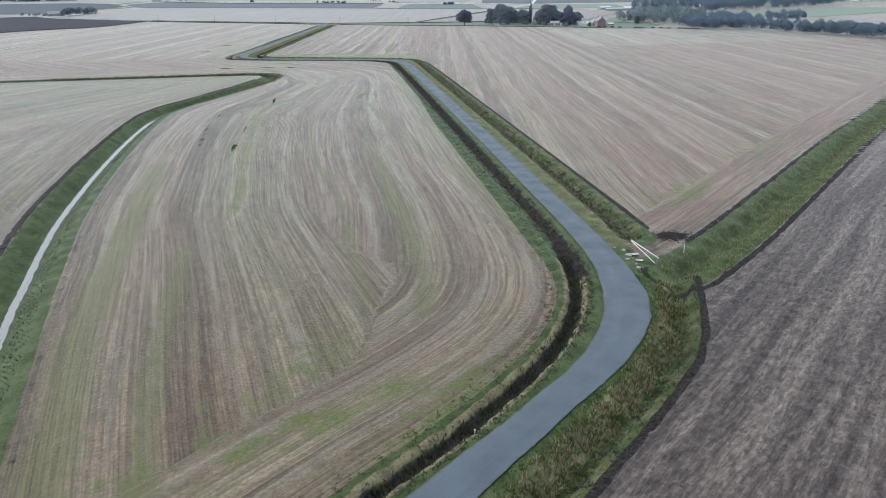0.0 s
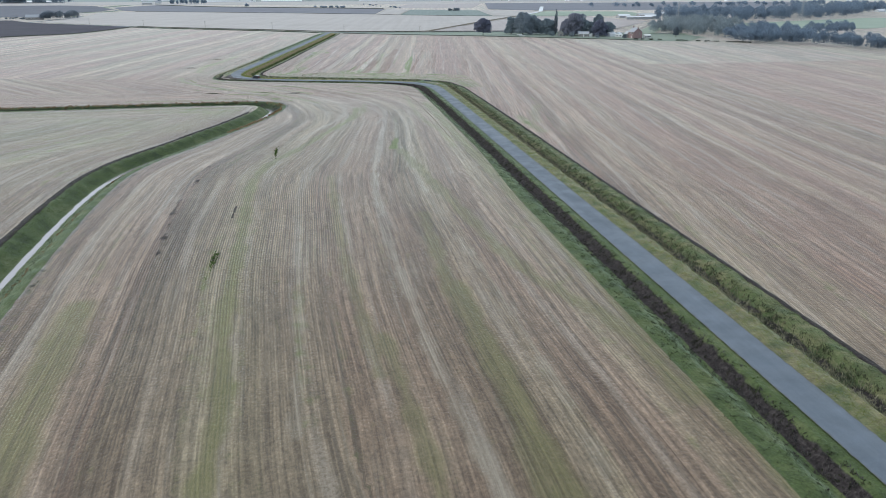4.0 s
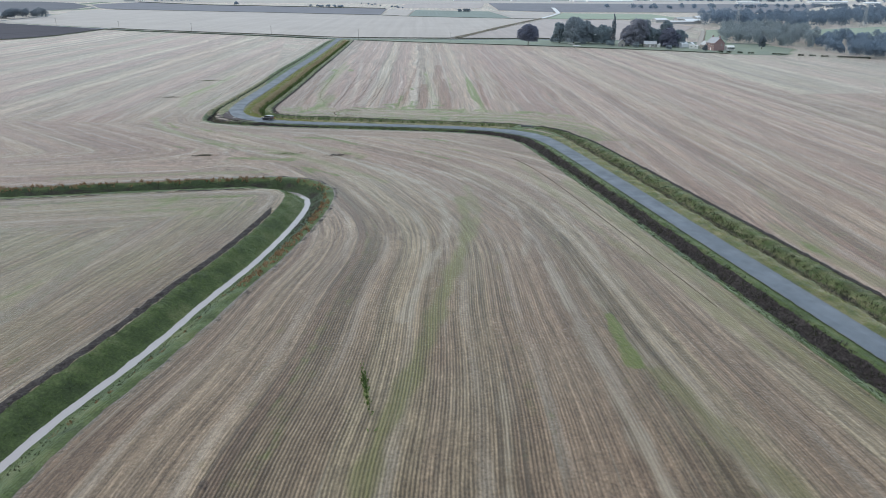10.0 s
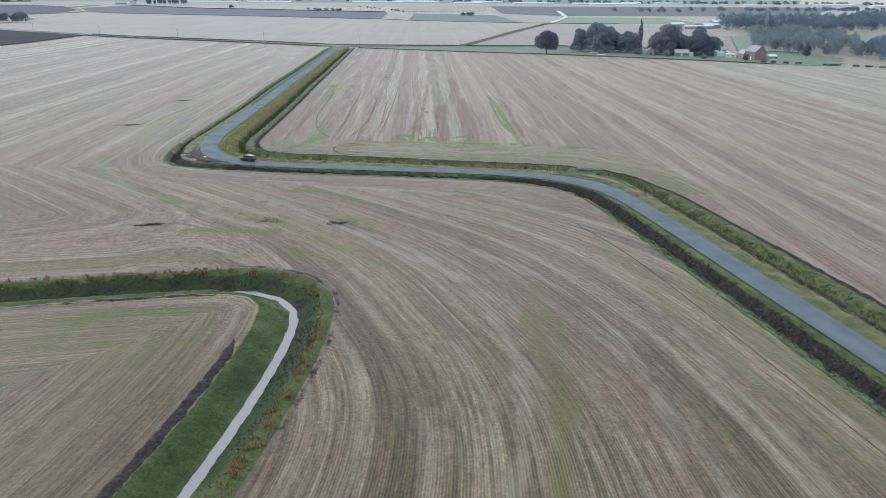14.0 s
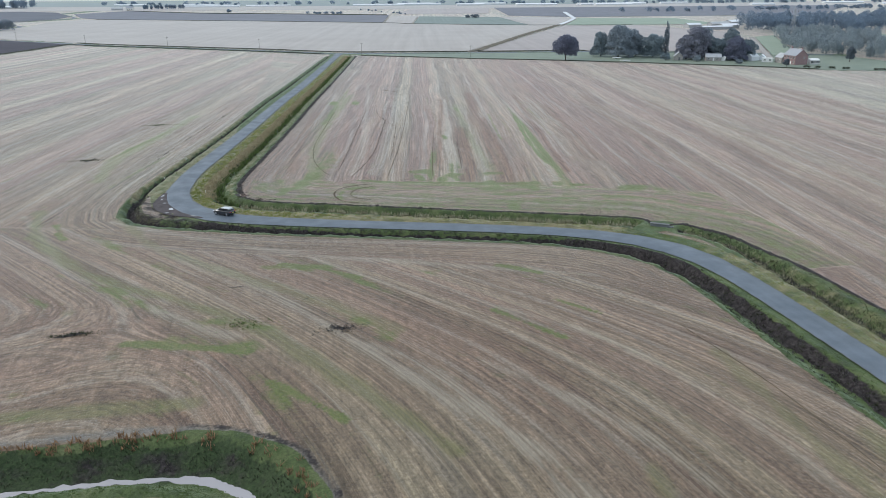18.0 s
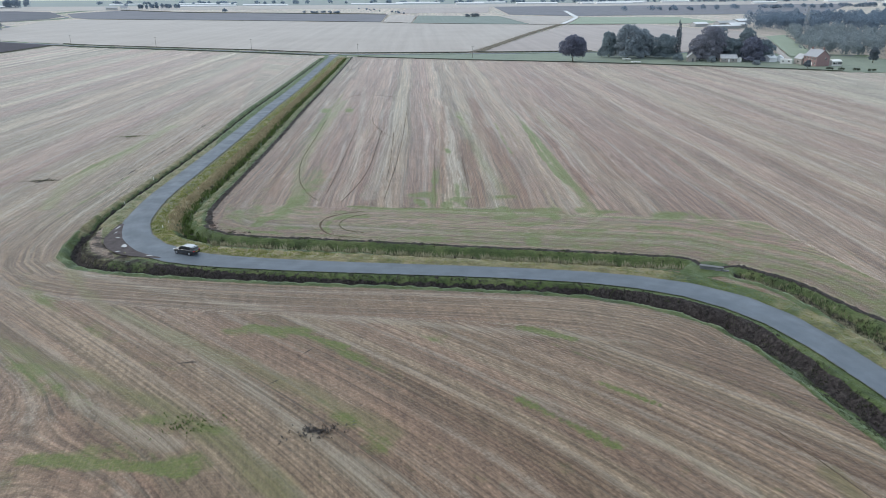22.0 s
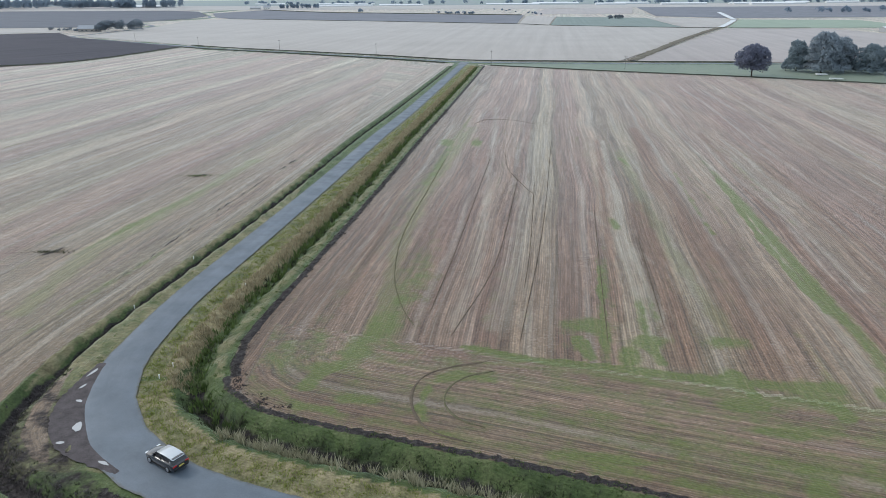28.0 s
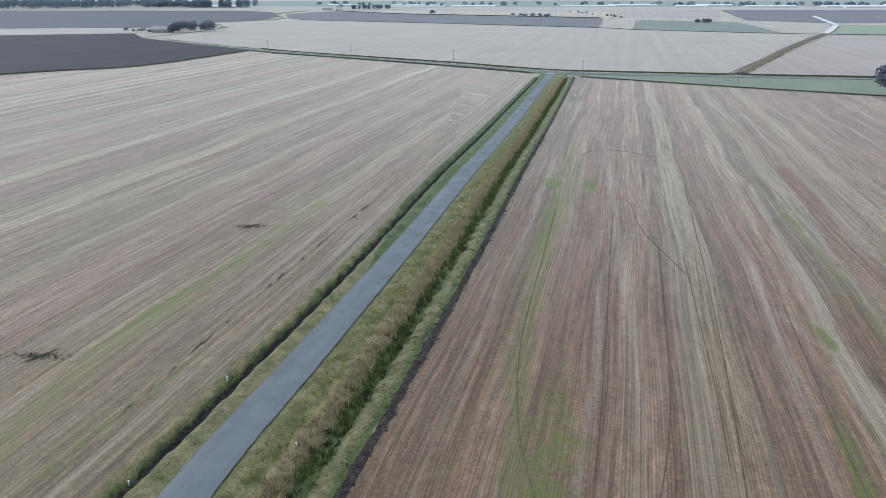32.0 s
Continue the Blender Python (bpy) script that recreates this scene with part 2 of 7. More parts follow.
    straw = s.mix(olive_f, straw, s.ramp(rows, (0.36, (0.078, 0.076, 0.026)), (0.62, (0.16, 0.15, 0.06))))
    straw = s.mix(wf, straw, wcol)
    # grey trampled mud beside the water
    straw = s.mix(s.calc("MULTIPLY", mud_at, s.step(clump, 0.36, 0.6, 0.3, 1.0)), straw, s.ramp(grain, (0.34, (0.07, 0.064, 0.058)), (0.66, (0.175, 0.16, 0.14))))
    # ploughland
    clod = s.noise(p, 1.3, 6, 0.78)
    furrow = s.noise(s.scaled(flat, 0.55, 0.02, 0), 1, 3)
    turned = s.noise(s.scaled(seed, 2.3, 0.4, 0), 1, 5, 0.72)
    pl = s.ramp(s.calc("ADD", s.calc("MULTIPLY", furrow, 0.6), s.calc("MULTIPLY", s.noise(s.scaled(flat, 0.14, 0.006, 0), 1, 2), 0.4)), (0.38, (0.07, 0.057, 0.055)), (0.5, (0.125, 0.102, 0.093)), (0.62, (0.205, 0.172, 0.152)))
    pl = s.mix(0.68, pl, s.ramp(turned, (0.38, (0.35, 0.34, 0.35)), (0.5, (0.95, 0.94, 0.93)), (0.62, (1.75, 1.7, 1.66))), "MULTIPLY")
    pl = s.mix(0.6, pl, s.ramp(clod, (0.38, (0.55, 0.54, 0.54)), (0.62, (1.5, 1.47, 1.45))), "MULTIPLY")
    col = s.mix(plough, straw, pl)
    # bare soil edges, ragged
    edge = s.calc("MULTIPLY", s.calc("SUBTRACT", clump, 0.5), 0.9)
    sf = s.step(s.calc("ADD", soil, edge), 0.38, 0.62)
    scol = s.ramp(grain, (0.32, (0.015, 0.013, 0.013)), (0.5, (0.036, 0.031, 0.031)), (0.7, (0.078, 0.069, 0.066)))
    # grass, dry or green
    gf = s.step(s.calc("ADD", grass, s.calc("MULTIPLY", s.calc("SUBTRACT", clump, 0.5), 0.5)), 0.4, 0.6)
    green = s.ramp(s.noise(p, 0.22, 4, 0.65), (0.3, (0.04, 0.056, 0.025)), (0.5, (0.07, 0.098, 0.036)), (0.7, (0.118, 0.135, 0.06)))
    hay = s.ramp(s.noise(p, 0.5, 4, 0.7), (0.3, (0.14, 0.118, 0.066)), (0.55, (0.25, 0.212, 0.122)), (0.75, (0.34, 0.29, 0.185)))
    green = s.mix(s.step(s.calc("ADD", dry, s.calc("MULTIPLY", s.calc("SUBTRACT", clump, 0.5), 0.8)), 0.3, 0.8), green, hay)
    green = s.mix(s.step(dry, -0.2, -0.8, 0.0, 0.9), green, s.ramp(grain, (0.3, (0.014, 0.027, 0.011)), (0.7, (0.042, 0.066, 0.026))))
    green = s.mix(0.75, green, s.ramp(s.noise(p, 3.2, 4, 0.75), (0.32, (0.5, 0.5, 0.5)), (0.68, (1.4, 1.4, 1.4))), "MULTIPLY")
    col = s.mix(gf, col, green)
    col = s.mix(sf, col, scol)
    # sheen tinted pale blue: a painted stand-in for haze over the distant ground
    s.put(s.b, "Sheen Weight", s.calc("MULTIPLY", s.calc("MULTIPLY", s.step(sf, 0.0, 1.0, 1.0, 0.03), s.calc("SUBTRACT", 1.0, s.calc("MULTIPLY", plough, 0.6))), s.step(gf, 0.0, 1.0, s.calc("MULTIPLY", s.step(wf, 0.0, 1.0, 1.0, 0.6), s.step(brown_at, 0.0, 1.0, 1.0, 0.62)), 0.4)))
    s.put(s.b, "Sheen Tint", s.mix(0.46, s.mix(1.0, col, (7.1, 7.4, 8.4), "MULTIPLY"), (0.76, 0.91, 1.0)))
    s.put(s.b, "Specular IOR Level", s.calc("MULTIPLY", s.step(sf, 0.0, 1.0, 1.0, 0.3), s.calc("MULTIPLY", s.step(gf, 0.0, 1.0, 0.35, 0.12), s.calc("SUBTRACT", 1.0, s.calc("MULTIPLY", plough, 0.7)))))
    h = s.calc("ADD", s.calc("MULTIPLY", rows, 0.8), s.calc("ADD", grain, s.calc("MULTIPLY", clod, plough)))
    s.bump(h, 0.6, 0.2)
    return s.done(col)


def crop_material(name, a, b, su=0.15, sv=0.004, turn=0.15, sheen=0.6):
    """A far field in one crop, with faint lines along its length and a bluish sheen for haze."""
    s = Shade(name, 0.75, 0.3 if sheen > 0.2 else 0.1)
    s.put(s.b, "Sheen Weight", sheen)
    s.put(s.b, "Sheen Roughness", 0.3)
    p = s.where()
    rot = s.node("ShaderNodeVectorRotate")
    rot.rotation_type = "Z_AXIS"
    s.put(rot, 0, p)
    rot.inputs["Angle"].default_value = turn
    n = s.noise(s.scaled(rot.outputs[0], su, sv, 0), 1, 3, 0.6)
    g = s.noise(p, 0.02, 4)
    f = s.calc("ADD", s.calc("MULTIPLY", n, 0.6), s.calc("MULTIPLY", g, 0.4))
    c = s.ramp(f, (0.35, a), (0.65, b))
    c = s.mix(0.6, c, s.ramp(s.noise(p, 0.6, 3, 0.7), (0.3, (0.8, 0.8, 0.8)), (0.7, (1.2, 1.2, 1.2))), "MULTIPLY")
    # cool tint of the sheen imitates haze lying over the crop
    s.put(s.b, "Sheen Tint", s.mix(0.48, s.mix(1.0, c, (3.4, 3.8, 4.3), "MULTIPLY"), (0.72, 0.86, 1.0)))
    return s.done(c)


def leaf_material(name, dark, mid, light, thin=0.45):
    """Leaves and blades: light also passes through them."""
    s = Shade(name, 0.7, 0.2)
    p = s.local()
    f = s.calc("ADD", s.calc("MULTIPLY", s.noise(p, 0.35, 3), 0.65), s.calc("MULTIPLY", s.island(), 0.35))
    c = s.ramp(f, (0.25, dark), (0.5, mid), (0.78, light))
    back, both = s.node("ShaderNodeBsdfTranslucent"), s.node("ShaderNodeMixShader")
    s.put(back, "Color", c)
    both.inputs[0].default_value = thin
    s.t.links.new(s.b.outputs[0], both.inputs[1])
    s.t.links.new(back.outputs[0], both.inputs[2])
    s.t.links.new(both.outputs[0], s.t.nodes["Material Output"].inputs["Surface"])
    return s.done(c)


def asphalt_material():
    s = Shade("worn_asphalt", 0.5, 0.45)
    p = s.where()
    a = s.attr("row").outputs["Vector"]
    wear = s.noise(s.scaled(a, 1.1, 0.02, 0), 1, 3, 0.6)
    c = s.ramp(wear, (0.3, (0.09, 0.112, 0.138)), (0.55, (0.108, 0.132, 0.16)), (0.75, (0.128, 0.153, 0.182)))
    c = s.mix(0.7, c, s.ramp(s.noise(p, 0.3, 4, 0.65), (0.3, (0.8, 0.8, 0.8)), (0.7, (1.18, 1.18, 1.18))), "MULTIPLY")
    c = s.mix(0.5, c, s.ramp(s.noise(p, 9, 3, 0.7), (0.3, (0.75, 0.75, 0.75)), (0.7, (1.25, 1.25, 1.25))), "MULTIPLY")
    sep = s.node("ShaderNodeSeparateXYZ")
    s.put(sep, 0, a)
    rim = s.calc("ADD", s.calc("ABSOLUTE", sep.outputs[0]), s.calc("MULTIPLY", s.noise(p, 0.9, 4, 0.7), 0.35))
    c = s.mix(s.step(rim, 1.06, 1.2, 0, 0.75), c, (0.075, 0.07, 0.05))
    s.put(s.b, "Roughness", s.step(s.noise(p, 0.25, 3), 0.3, 0.7, 0.42, 0.62))
    s.bump(s.noise(p, 14, 3, 0.7), 0.25, 0.03)
    return s.done(c)


def water_material(name, tint, rough):
    s = Shade(name, rough, 0.5)
    s.put(s.b, "IOR", 1.6)
    s.put(s.b, "Specular IOR Level", 1.0)
    p = s.where()
    s.bump(s.noise(p, 1.4, 3), 0.08, 0.05)
    return s.done(s.mix(s.noise(p, 0.15, 3), tuple(c * 0.8 for c in tint), tint))


LAND = land_material()
ASPHALT = asphalt_material()
WATER = water_material("silty_canal_water", (0.35, 0.322, 0.326), 0.03)
# pale base puts the brightness of reflected sky into the muddy water's colour
PUDDLE = water_material("puddle_water", (0.42, 0.42, 0.42), 0.03)
GRAVEL = plain("muddy_gravel", (0.085, 0.074, 0.076), 0.9, 0.15, vary=0.4, size=0.9)
GREEN_BLADES = leaf_material("green_grass_blades", (0.058, 0.092, 0.03), (0.095, 0.142, 0.046), (0.15, 0.195, 0.075), 0.45)
DARK_BLADES = leaf_material("dark_ditch_blades", (0.036, 0.042, 0.026), (0.06, 0.067, 0.04), (0.1, 0.105, 0.066), 0.3)
HAY_BLADES = leaf_material("dry_reed_blades", (0.26, 0.215, 0.14), (0.38, 0.325, 0.21), (0.5, 0.44, 0.3), 0.45)
PALE_BLADES = leaf_material("pale_reed_blades", (0.2, 0.19, 0.12), (0.31, 0.295, 0.2), (0.45, 0.42, 0.31))
RUST_BLADES = leaf_material("rusty_dock_blades", (0.17, 0.1, 0.055), (0.27, 0.17, 0.1), (0.38, 0.26, 0.16))
DULL_BLADES = leaf_material("dull_strip_blades", (0.062, 0.078, 0.046), (0.097, 0.116, 0.069), (0.148, 0.166, 0.104), 0.4)
BARK = plain("bark", (0.09, 0.07, 0.055), 0.95, 0.1, vary=0.4, size=3)
DEAD_BLADES = leaf_material("grey_dead_stalks", (0.066, 0.062, 0.06), (0.1, 0.093, 0.09), (0.155, 0.144, 0.136), 0.4)


# ---- helpers for shapes ----
rng = np.random.default_rng(7)


def mesh_from(name, verts, faces, material=None, smooth=False):
    """A mesh from arrays; all faces have the same number of corners."""
    verts, faces = np.asarray(verts, np.float32), np.asarray(faces, np.int32)
    me = bpy.data.meshes.new(name)
    k = faces.shape[1]
    me.vertices.add(len(verts))
    me.vertices.foreach_set("co", verts.ravel())
    me.loops.add(faces.size)
    me.loops.foreach_set("vertex_index", faces.ravel())
    me.polygons.add(len(faces))
    me.polygons.foreach_set("loop_start", np.arange(0, faces.size, k, dtype=np.int32))
    me.polygons.foreach_set("use_smooth", np.full(len(faces), smooth))
    if material:
        me.materials.append(material)
    me.update()
    me.validate()
    return me


def layer(me, name, kind, values):
    a = me.attributes.new(name, kind, "POINT")
    a.data.foreach_set("color" if kind == "FLOAT_COLOR" else "vector", np.ascontiguousarray(values, np.float32).ravel())


def part(name, bm, material, parent=None, label="", smooth=False):
    """Links a bmesh as one mesh object, under a thing or a part."""
    me = bpy.data.meshes.new(name)
    bm.to_mesh(me)
    bm.free()
    me.materials.append(material)
    if smooth:
        me.polygons.foreach_set("use_smooth", np.full(len(me.polygons), True))
    ob = new(name, me)
    if parent:
        ob.parent = parent
    return tagged(ob, label)


def box(x0, y0, z0, x1, y1, z1, bevel=0.0, bm=None):
    bm = bm or bmesh.new()
    r = bmesh.ops.create_cube(bm, size=1, matrix=Matrix.Translation(((x0 + x1) / 2, (y0 + y1) / 2, (z0 + z1) / 2)) @ Matrix.Diagonal((abs(x1 - x0), abs(y1 - y0), abs(z1 - z0), 1)))
    if bevel:
        edges = list({e for v in r["verts"] for e in v.link_edges})
        bmesh.ops.bevel(bm, geom=edges, offset=bevel, segments=1, affect="EDGES")
    return bm


def tube(a, b, r0, r1=None, n=8, bm=None):
    """A round bar from a to b."""
    bm = bm or bmesh.new()
    a, b = Vector(a), Vector(b)
    m = Matrix.Translation((a + b) / 2) @ (b - a).to_track_quat("Z", "Y").to_matrix().to_4x4()
    bmesh.ops.create_cone(bm, cap_ends=True, segments=n, radius1=r0, radius2=r0 if r1 is None else r1, depth=(b - a).length, matrix=m)
    return bm


def smooth_line(points, step=4.0):
    """A smooth line through the points of a plan; further columns (widths) go along."""
    p = np.array(points, float)
    ext = np.vstack([2 * p[0] - p[1], p, 2 * p[-1] - p[-2]])
    out = []
    for a, b, c, d in zip(ext[:-3], ext[1:-2], ext[2:-1], ext[3:]):
        n = max(1, int(math.hypot(*(c - b)[:2]) / step))
        n = min(n, 8)
        t = (np.arange(n) / n)[:, None]
        out.append(0.5 * (2 * b + (c - a) * t + (2 * a - 5 * b + 4 * c - d) * t**2 + (3 * b - a - 3 * c + d) * t**3))
    return np.vstack([*out, p[-1:]])


def along(line, step):
    """Even steps along a line: places, left-hand normals, lengths and further columns."""
    seg = np.hypot(*np.diff(line[:, :2], axis=0).T)
    s = np.concatenate([[0], np.cumsum(seg)])
    t = np.arange(0, s[-1], step)
    q = np.stack([np.interp(t, s, line[:, k]) for k in range(line.shape[1])], 1)
    g = np.gradient(q[:, :2], axis=0)
    g /= np.hypot(*g.T)[:, None]
    return q, np.stack([-g[:, 1], g[:, 0]], 1), t


# ---- plan: lines of roads and ditches ----
ROAD = smooth_line([(-70, -20, 2.3), (-22, 21, 2.4), (7.8, 47.6, 2.35), (11.6, 51.1, 2.2), (16.6, 55.4, 2.1), (20.5, 59.1, 2.1), (24.7, 62.7, 2.15), (29, 67, 2.4), (33, 72.2, 2.7), (35.8, 76.9, 3.0), (38.2, 83.4, 3.0), (39.6, 91, 2.6), (40.4, 99, 2.4), (40.9, 114, 2.25),
                    (41.2, 155, 2.25), (41.4, 235, 2.25), (41.3, 320, 2.25), (41.1, 372, 2.25), (40.6, 390, 2.4), (39.6, 396.6, 2.7), (37.2, 402.4, 2.9), (33, 407.6, 2.7), (27.4, 411.5, 2.45),
                    (21.2, 414.6, 2.3), (8.1, 419.2, 2.2), (-5.8, 423.3, 2.2), (-20, 427.5, 2.3), (-33.6, 432.2, 2.5), (-41, 436, 2.8), (-46.2, 440.8, 3.0), (-49.6, 447, 2.8), (-51.2, 454, 2.6),
                    (-51.3, 462, 2.4), (-50.3, 475, 2.3), (-47.3, 494, 2.3), (-41, 535, 2.2), (-33.2, 590, 2.2), (-25.2, 640, 2.2), (-13.9, 720, 2.2), (-2.7, 800, 2.3), (-0.8, 816, 4.0)])
DITCH_W = smooth_line([(-80, -20), (-30, 21.6), (4.3, 51.2), (8.5, 54.5), (12.3, 57.9), (16.5, 62), (20.8, 66.5), (24.9, 71.6), (28, 76.5), (29.9, 80.4), (31.9, 85.5), (33.5, 91.6), (34.8, 101), (35.2, 114), (35.4, 155), (35.5, 240), (35.4, 320), (35.2, 355), (34.9, 378),
                       (34.5, 391.2), (32.5, 397.9), (29.1, 402.7), (24.6, 406.8), (19.3, 410.1), (13.2, 412.7), (0.3, 416.8), (-12.9, 420.6), (-26.9, 424.7), (-41.2, 429.7), (-49.4, 432.9), (-54.6, 436), (-57.8, 440.4),
                       (-59, 446), (-58.8, 457), (-57, 470), (-54, 488), (-48, 526), (-39.4, 590), (-31.5, 640), (-19.8, 720), (-8.6, 797)])
DITCH_E = smooth_line([(47.7, 105), (48.1, 115), (48.4, 160), (48.5, 300), (48.5, 350), (48.4, 385), (48.2, 399), (46.9, 407), (43.6, 412)])
DITCH_N = smooth_line([(36.6, 417.3), (25, 421.7), (17.5, 424.2), (2.8, 429.3), (-12.4, 434.8), (-28.5, 440.2), (-36, 443.6), (-40.6, 448), (-42.7, 454), (-43, 461), (-41.6, 472), (-38.7, 490), (-31.6, 537), (-24.2, 590),
                       (-16.6, 640), (-4.9, 720), (6, 797)])
DITCH_S = smooth_line([(-58, -30), (-10, 18), (16.6, 45.8), (22.3, 51.3), (26.8, 55.4), (32.1, 60.6), (37.2, 66), (41, 71.7), (44, 77.8), (46.3, 83), (48.6, 88.6)])
DITCH_X = smooth_line([(48.6, 88.6), (65.7, 102.8), (93, 128), (136.8, 168.6), (179, 205.8), (290, 305), (420, 422)])
CANAL = smooth_line([(-20, -10), (-34, 45), (-44.2, 90), (-47, 104), (-52.3, 133), (-55.8, 165), (-58, 194), (-59.4, 225), (-58.8, 250), (-54.6, 267), (-49, 280), (-45.2, 289.3), (-41.5, 299.6), (-36.3, 312.4),
                     (-31, 328.6), (-27.8, 341.5), (-27.3, 349.6), (-29.4, 354.2), (-33, 356.8), (-36.5, 357.9), (-42, 358.4), (-60, 358.3), (-82, 357.5), (-140, 356), (-260, 352), (-420, 347)])
FAR_ROAD = smooth_line([(-508, 2160, 3), (-512, 1925, 3), (-410, 1655, 3), (-440, 1526, 3), (-448, 1442, 3), (-388, 1340, 3), (-375, 1278, 3), (-376, 1157, 3), (-374, 1100, 3), (-303, 1036, 3), (-217, 966, 3), (-182, 936, 3),
                        (-110, 892, 3), (-58, 858, 3), (-28, 836, 3), (-1, 819, 3), (20, 814, 3), (60, 809, 3), (110, 803, 3), (180, 797, 3), (260, 770, 3), (330, 735, 2.5)])

# ---- the ground: one sheet, finer where the ditches are ----


def spread(edge, first, grow, limit):
    out, step, x = [], first, edge
    while x < limit:
        step = min(step * grow, 400)
        x += step
        out.append(x)
    return np.array(out)


xs = np.concatenate([-spread(92, 0.9, 1.07, 4800)[::-1], np.arange(-92, 66, 0.55), 66 + np.arange(0, 40, 0.9), spread(106, 1.0, 1.035, 4800)])
ys = np.concatenate([-spread(12, 0.8, 1.35, 1500)[::-1], np.arange(-12, 36, 1.2), np.arange(36, 118, 0.55), np.arange(118, 268, 1.0), np.arange(268, 480, 0.5), np.arange(480, 560, 0.9), np.arange(560, 830, 1.6), spread(830, 2.0, 1.07, 4900)])
X, Y = np.meshgrid(xs, ys)


def gap_to(line, reach):
    """For every point of the sheet: distance to a line, side (left +) and the length along it."""
    d, side, run = np.full(X.shape, float(reach)), np.zeros(X.shape), np.zeros(X.shape)
    s0 = 0.0
    for (ax, ay), (bx, by) in zip(line[:-1, :2], line[1:, :2]):
        i0, i1 = np.searchsorted(xs, [min(ax, bx) - reach, max(ax, bx) + reach])
        j0, j1 = np.searchsorted(ys, [min(ay, by) - reach, max(ay, by) + reach])
        n = math.hypot(bx - ax, by - ay)
        ux, uy = (bx - ax) / n, (by - ay) / n
        if i1 > i0 and j1 > j0:
            px, py = X[j0:j1, i0:i1] - ax, Y[j0:j1, i0:i1] - ay
            t = np.clip(px * ux + py * uy, 0, n)
            e = np.hypot(px - t * ux, py - t * uy)
            w = e < d[j0:j1, i0:i1]
            d[j0:j1, i0:i1][w] = e[w]
            side[j0:j1, i0:i1][w] = np.sign(ux * py - uy * px)[w]
            run[j0:j1, i0:i1][w] = (s0 + t)[w]
        s0 += n
    return d, side, run


def soft(x, lo, hi):
    t = np.clip((x - lo) / (hi - lo), 0, 1)
    return t * t * (3 - 2 * t)


def inside(poly):
    """Which points of the sheet lie in a polygon."""
    r = np.zeros(X.shape, bool)
    for (ax, ay), (bx, by) in zip(poly, poly[1:] + poly[:1]):
        if ay != by:
            r ^= ((ay > Y) != (by > Y)) & (X < (bx - ax) * (Y - ay) / (by - ay) + ax)
    return r


dR, sR, tR = gap_to(ROAD, 60)
d1, s1, t1 = gap_to(DITCH_W, 150)
d2, s2, t2 = gap_to(DITCH_E, 30)
d3, s3, t3 = gap_to(DITCH_N, 30)
dS, sS, tS = gap_to(DITCH_S, 30)
dX, sX, tX = gap_to(DITCH_X, 40)
dC, sC, tC = gap_to(CANAL, 320)
dF, sF, tF = gap_to(FAR_ROAD, 30)

# fields as polygons of the plan
west_of_road = [(-70, -60)] + [tuple(p) for p in ROAD[:, :2]] + [(-30, 836), (-110, 888), (-217, 958), (-298, 784), (-460, 480), (-900, -60)]
in_canal = inside([tuple(p) for p in CANAL[:, :2]] + [(-900, 340), (-900, -300), (-60, -300)])
east_all = inside([tuple(p) for p in ROAD[::-1, :2]] + [(-70, -400), (2000, -400), (2000, 800), (262, 645), (231, 674), (184, 705), (131, 736), (80, 762), (12.6, 800)])
plough = inside([tuple(p) for p in DITCH_S[:, :2]] + [tuple(p) for p in DITCH_X[1:, :2]] + [(2500, 2000), (2500, -1400), (-500, -1400)])
west = inside(west_of_road) & ~in_canal
east = east_all & ~plough & inside([(-60, 0), (48, 88)] + [tuple(p) for p in DITCH_X[:, :2]] + [(385, 470), (372, 545), (330, 605), (262, 645), (231, 674), (184, 705), (131, 736), (80, 762), (12.6, 800), (-10, 815), (-60, 500)])

# rows of the crop: across, along
wob = 1.2 * np.sin(Y / 23.0 + X / 40) + 0.6 * np.sin(Y / 9.1 + 1.7 + X / 15)
u = 0.989 * X - 0.148 * Y + 0.35 * wob
v = 0.148 * X + 0.989 * Y
head_n = east & (Y < 454.2 - 0.318 * X) & (Y > 390) & (X > -36) & (X < 62)
pale_corner = east & (X > 172 + 0.12 * (Y - 450)) & (Y > 470)
u = np.where(pale_corner, 0.9 * u + 260, u)
turn_n = head_n * (1 - soft(Y, 452, 470) * (X < 20))
u = u * (1 - turn_n) + (np.minimum(d3, d2 + 2) - 110.5) * turn_n
v = v * (1 - turn_n) + X * turn_n
head_x = east & (dX < 17)
u = np.where(head_x, dX + 500, u)
v = np.where(head_x, tX, v)
bent = 0.85 * 15 * np.log1p(np.exp(np.clip((Y - 362) / 15, -30, 30)))
turn_in = soft(Y, 298, 345)
u_south = 80 * dC / (dC + d1)
head_s = 15 + 12 * soft(Y, 66, 92) + 14 * soft(Y, 92, 130) + 1.5 * np.sin(0.16 * (X - Y))
u_low = np.where(d1 < head_s, 80 - 0.9 * d1, 0.9 * dC)
u_south = u_low + (u_south - u_low) * soft(Y, 100, 160)
u_north = 1.16 * (X + bent) + 39
u = np.where(west, u_south * (1 - turn_in) + u_north * turn_in + 0.25 * wob, u)
v = np.where(west, tC * (1 - turn_in) + (0.7 * Y - 0.7 * X) * turn_in, v)
du, dv = u.copy(), v.copy()
to_x = west * soft(Y, 316, 352)
du, dv = du * (1 - to_x) + (X + 0.06 * Y + 18) * to_x, dv * (1 - to_x) + Y * to_x
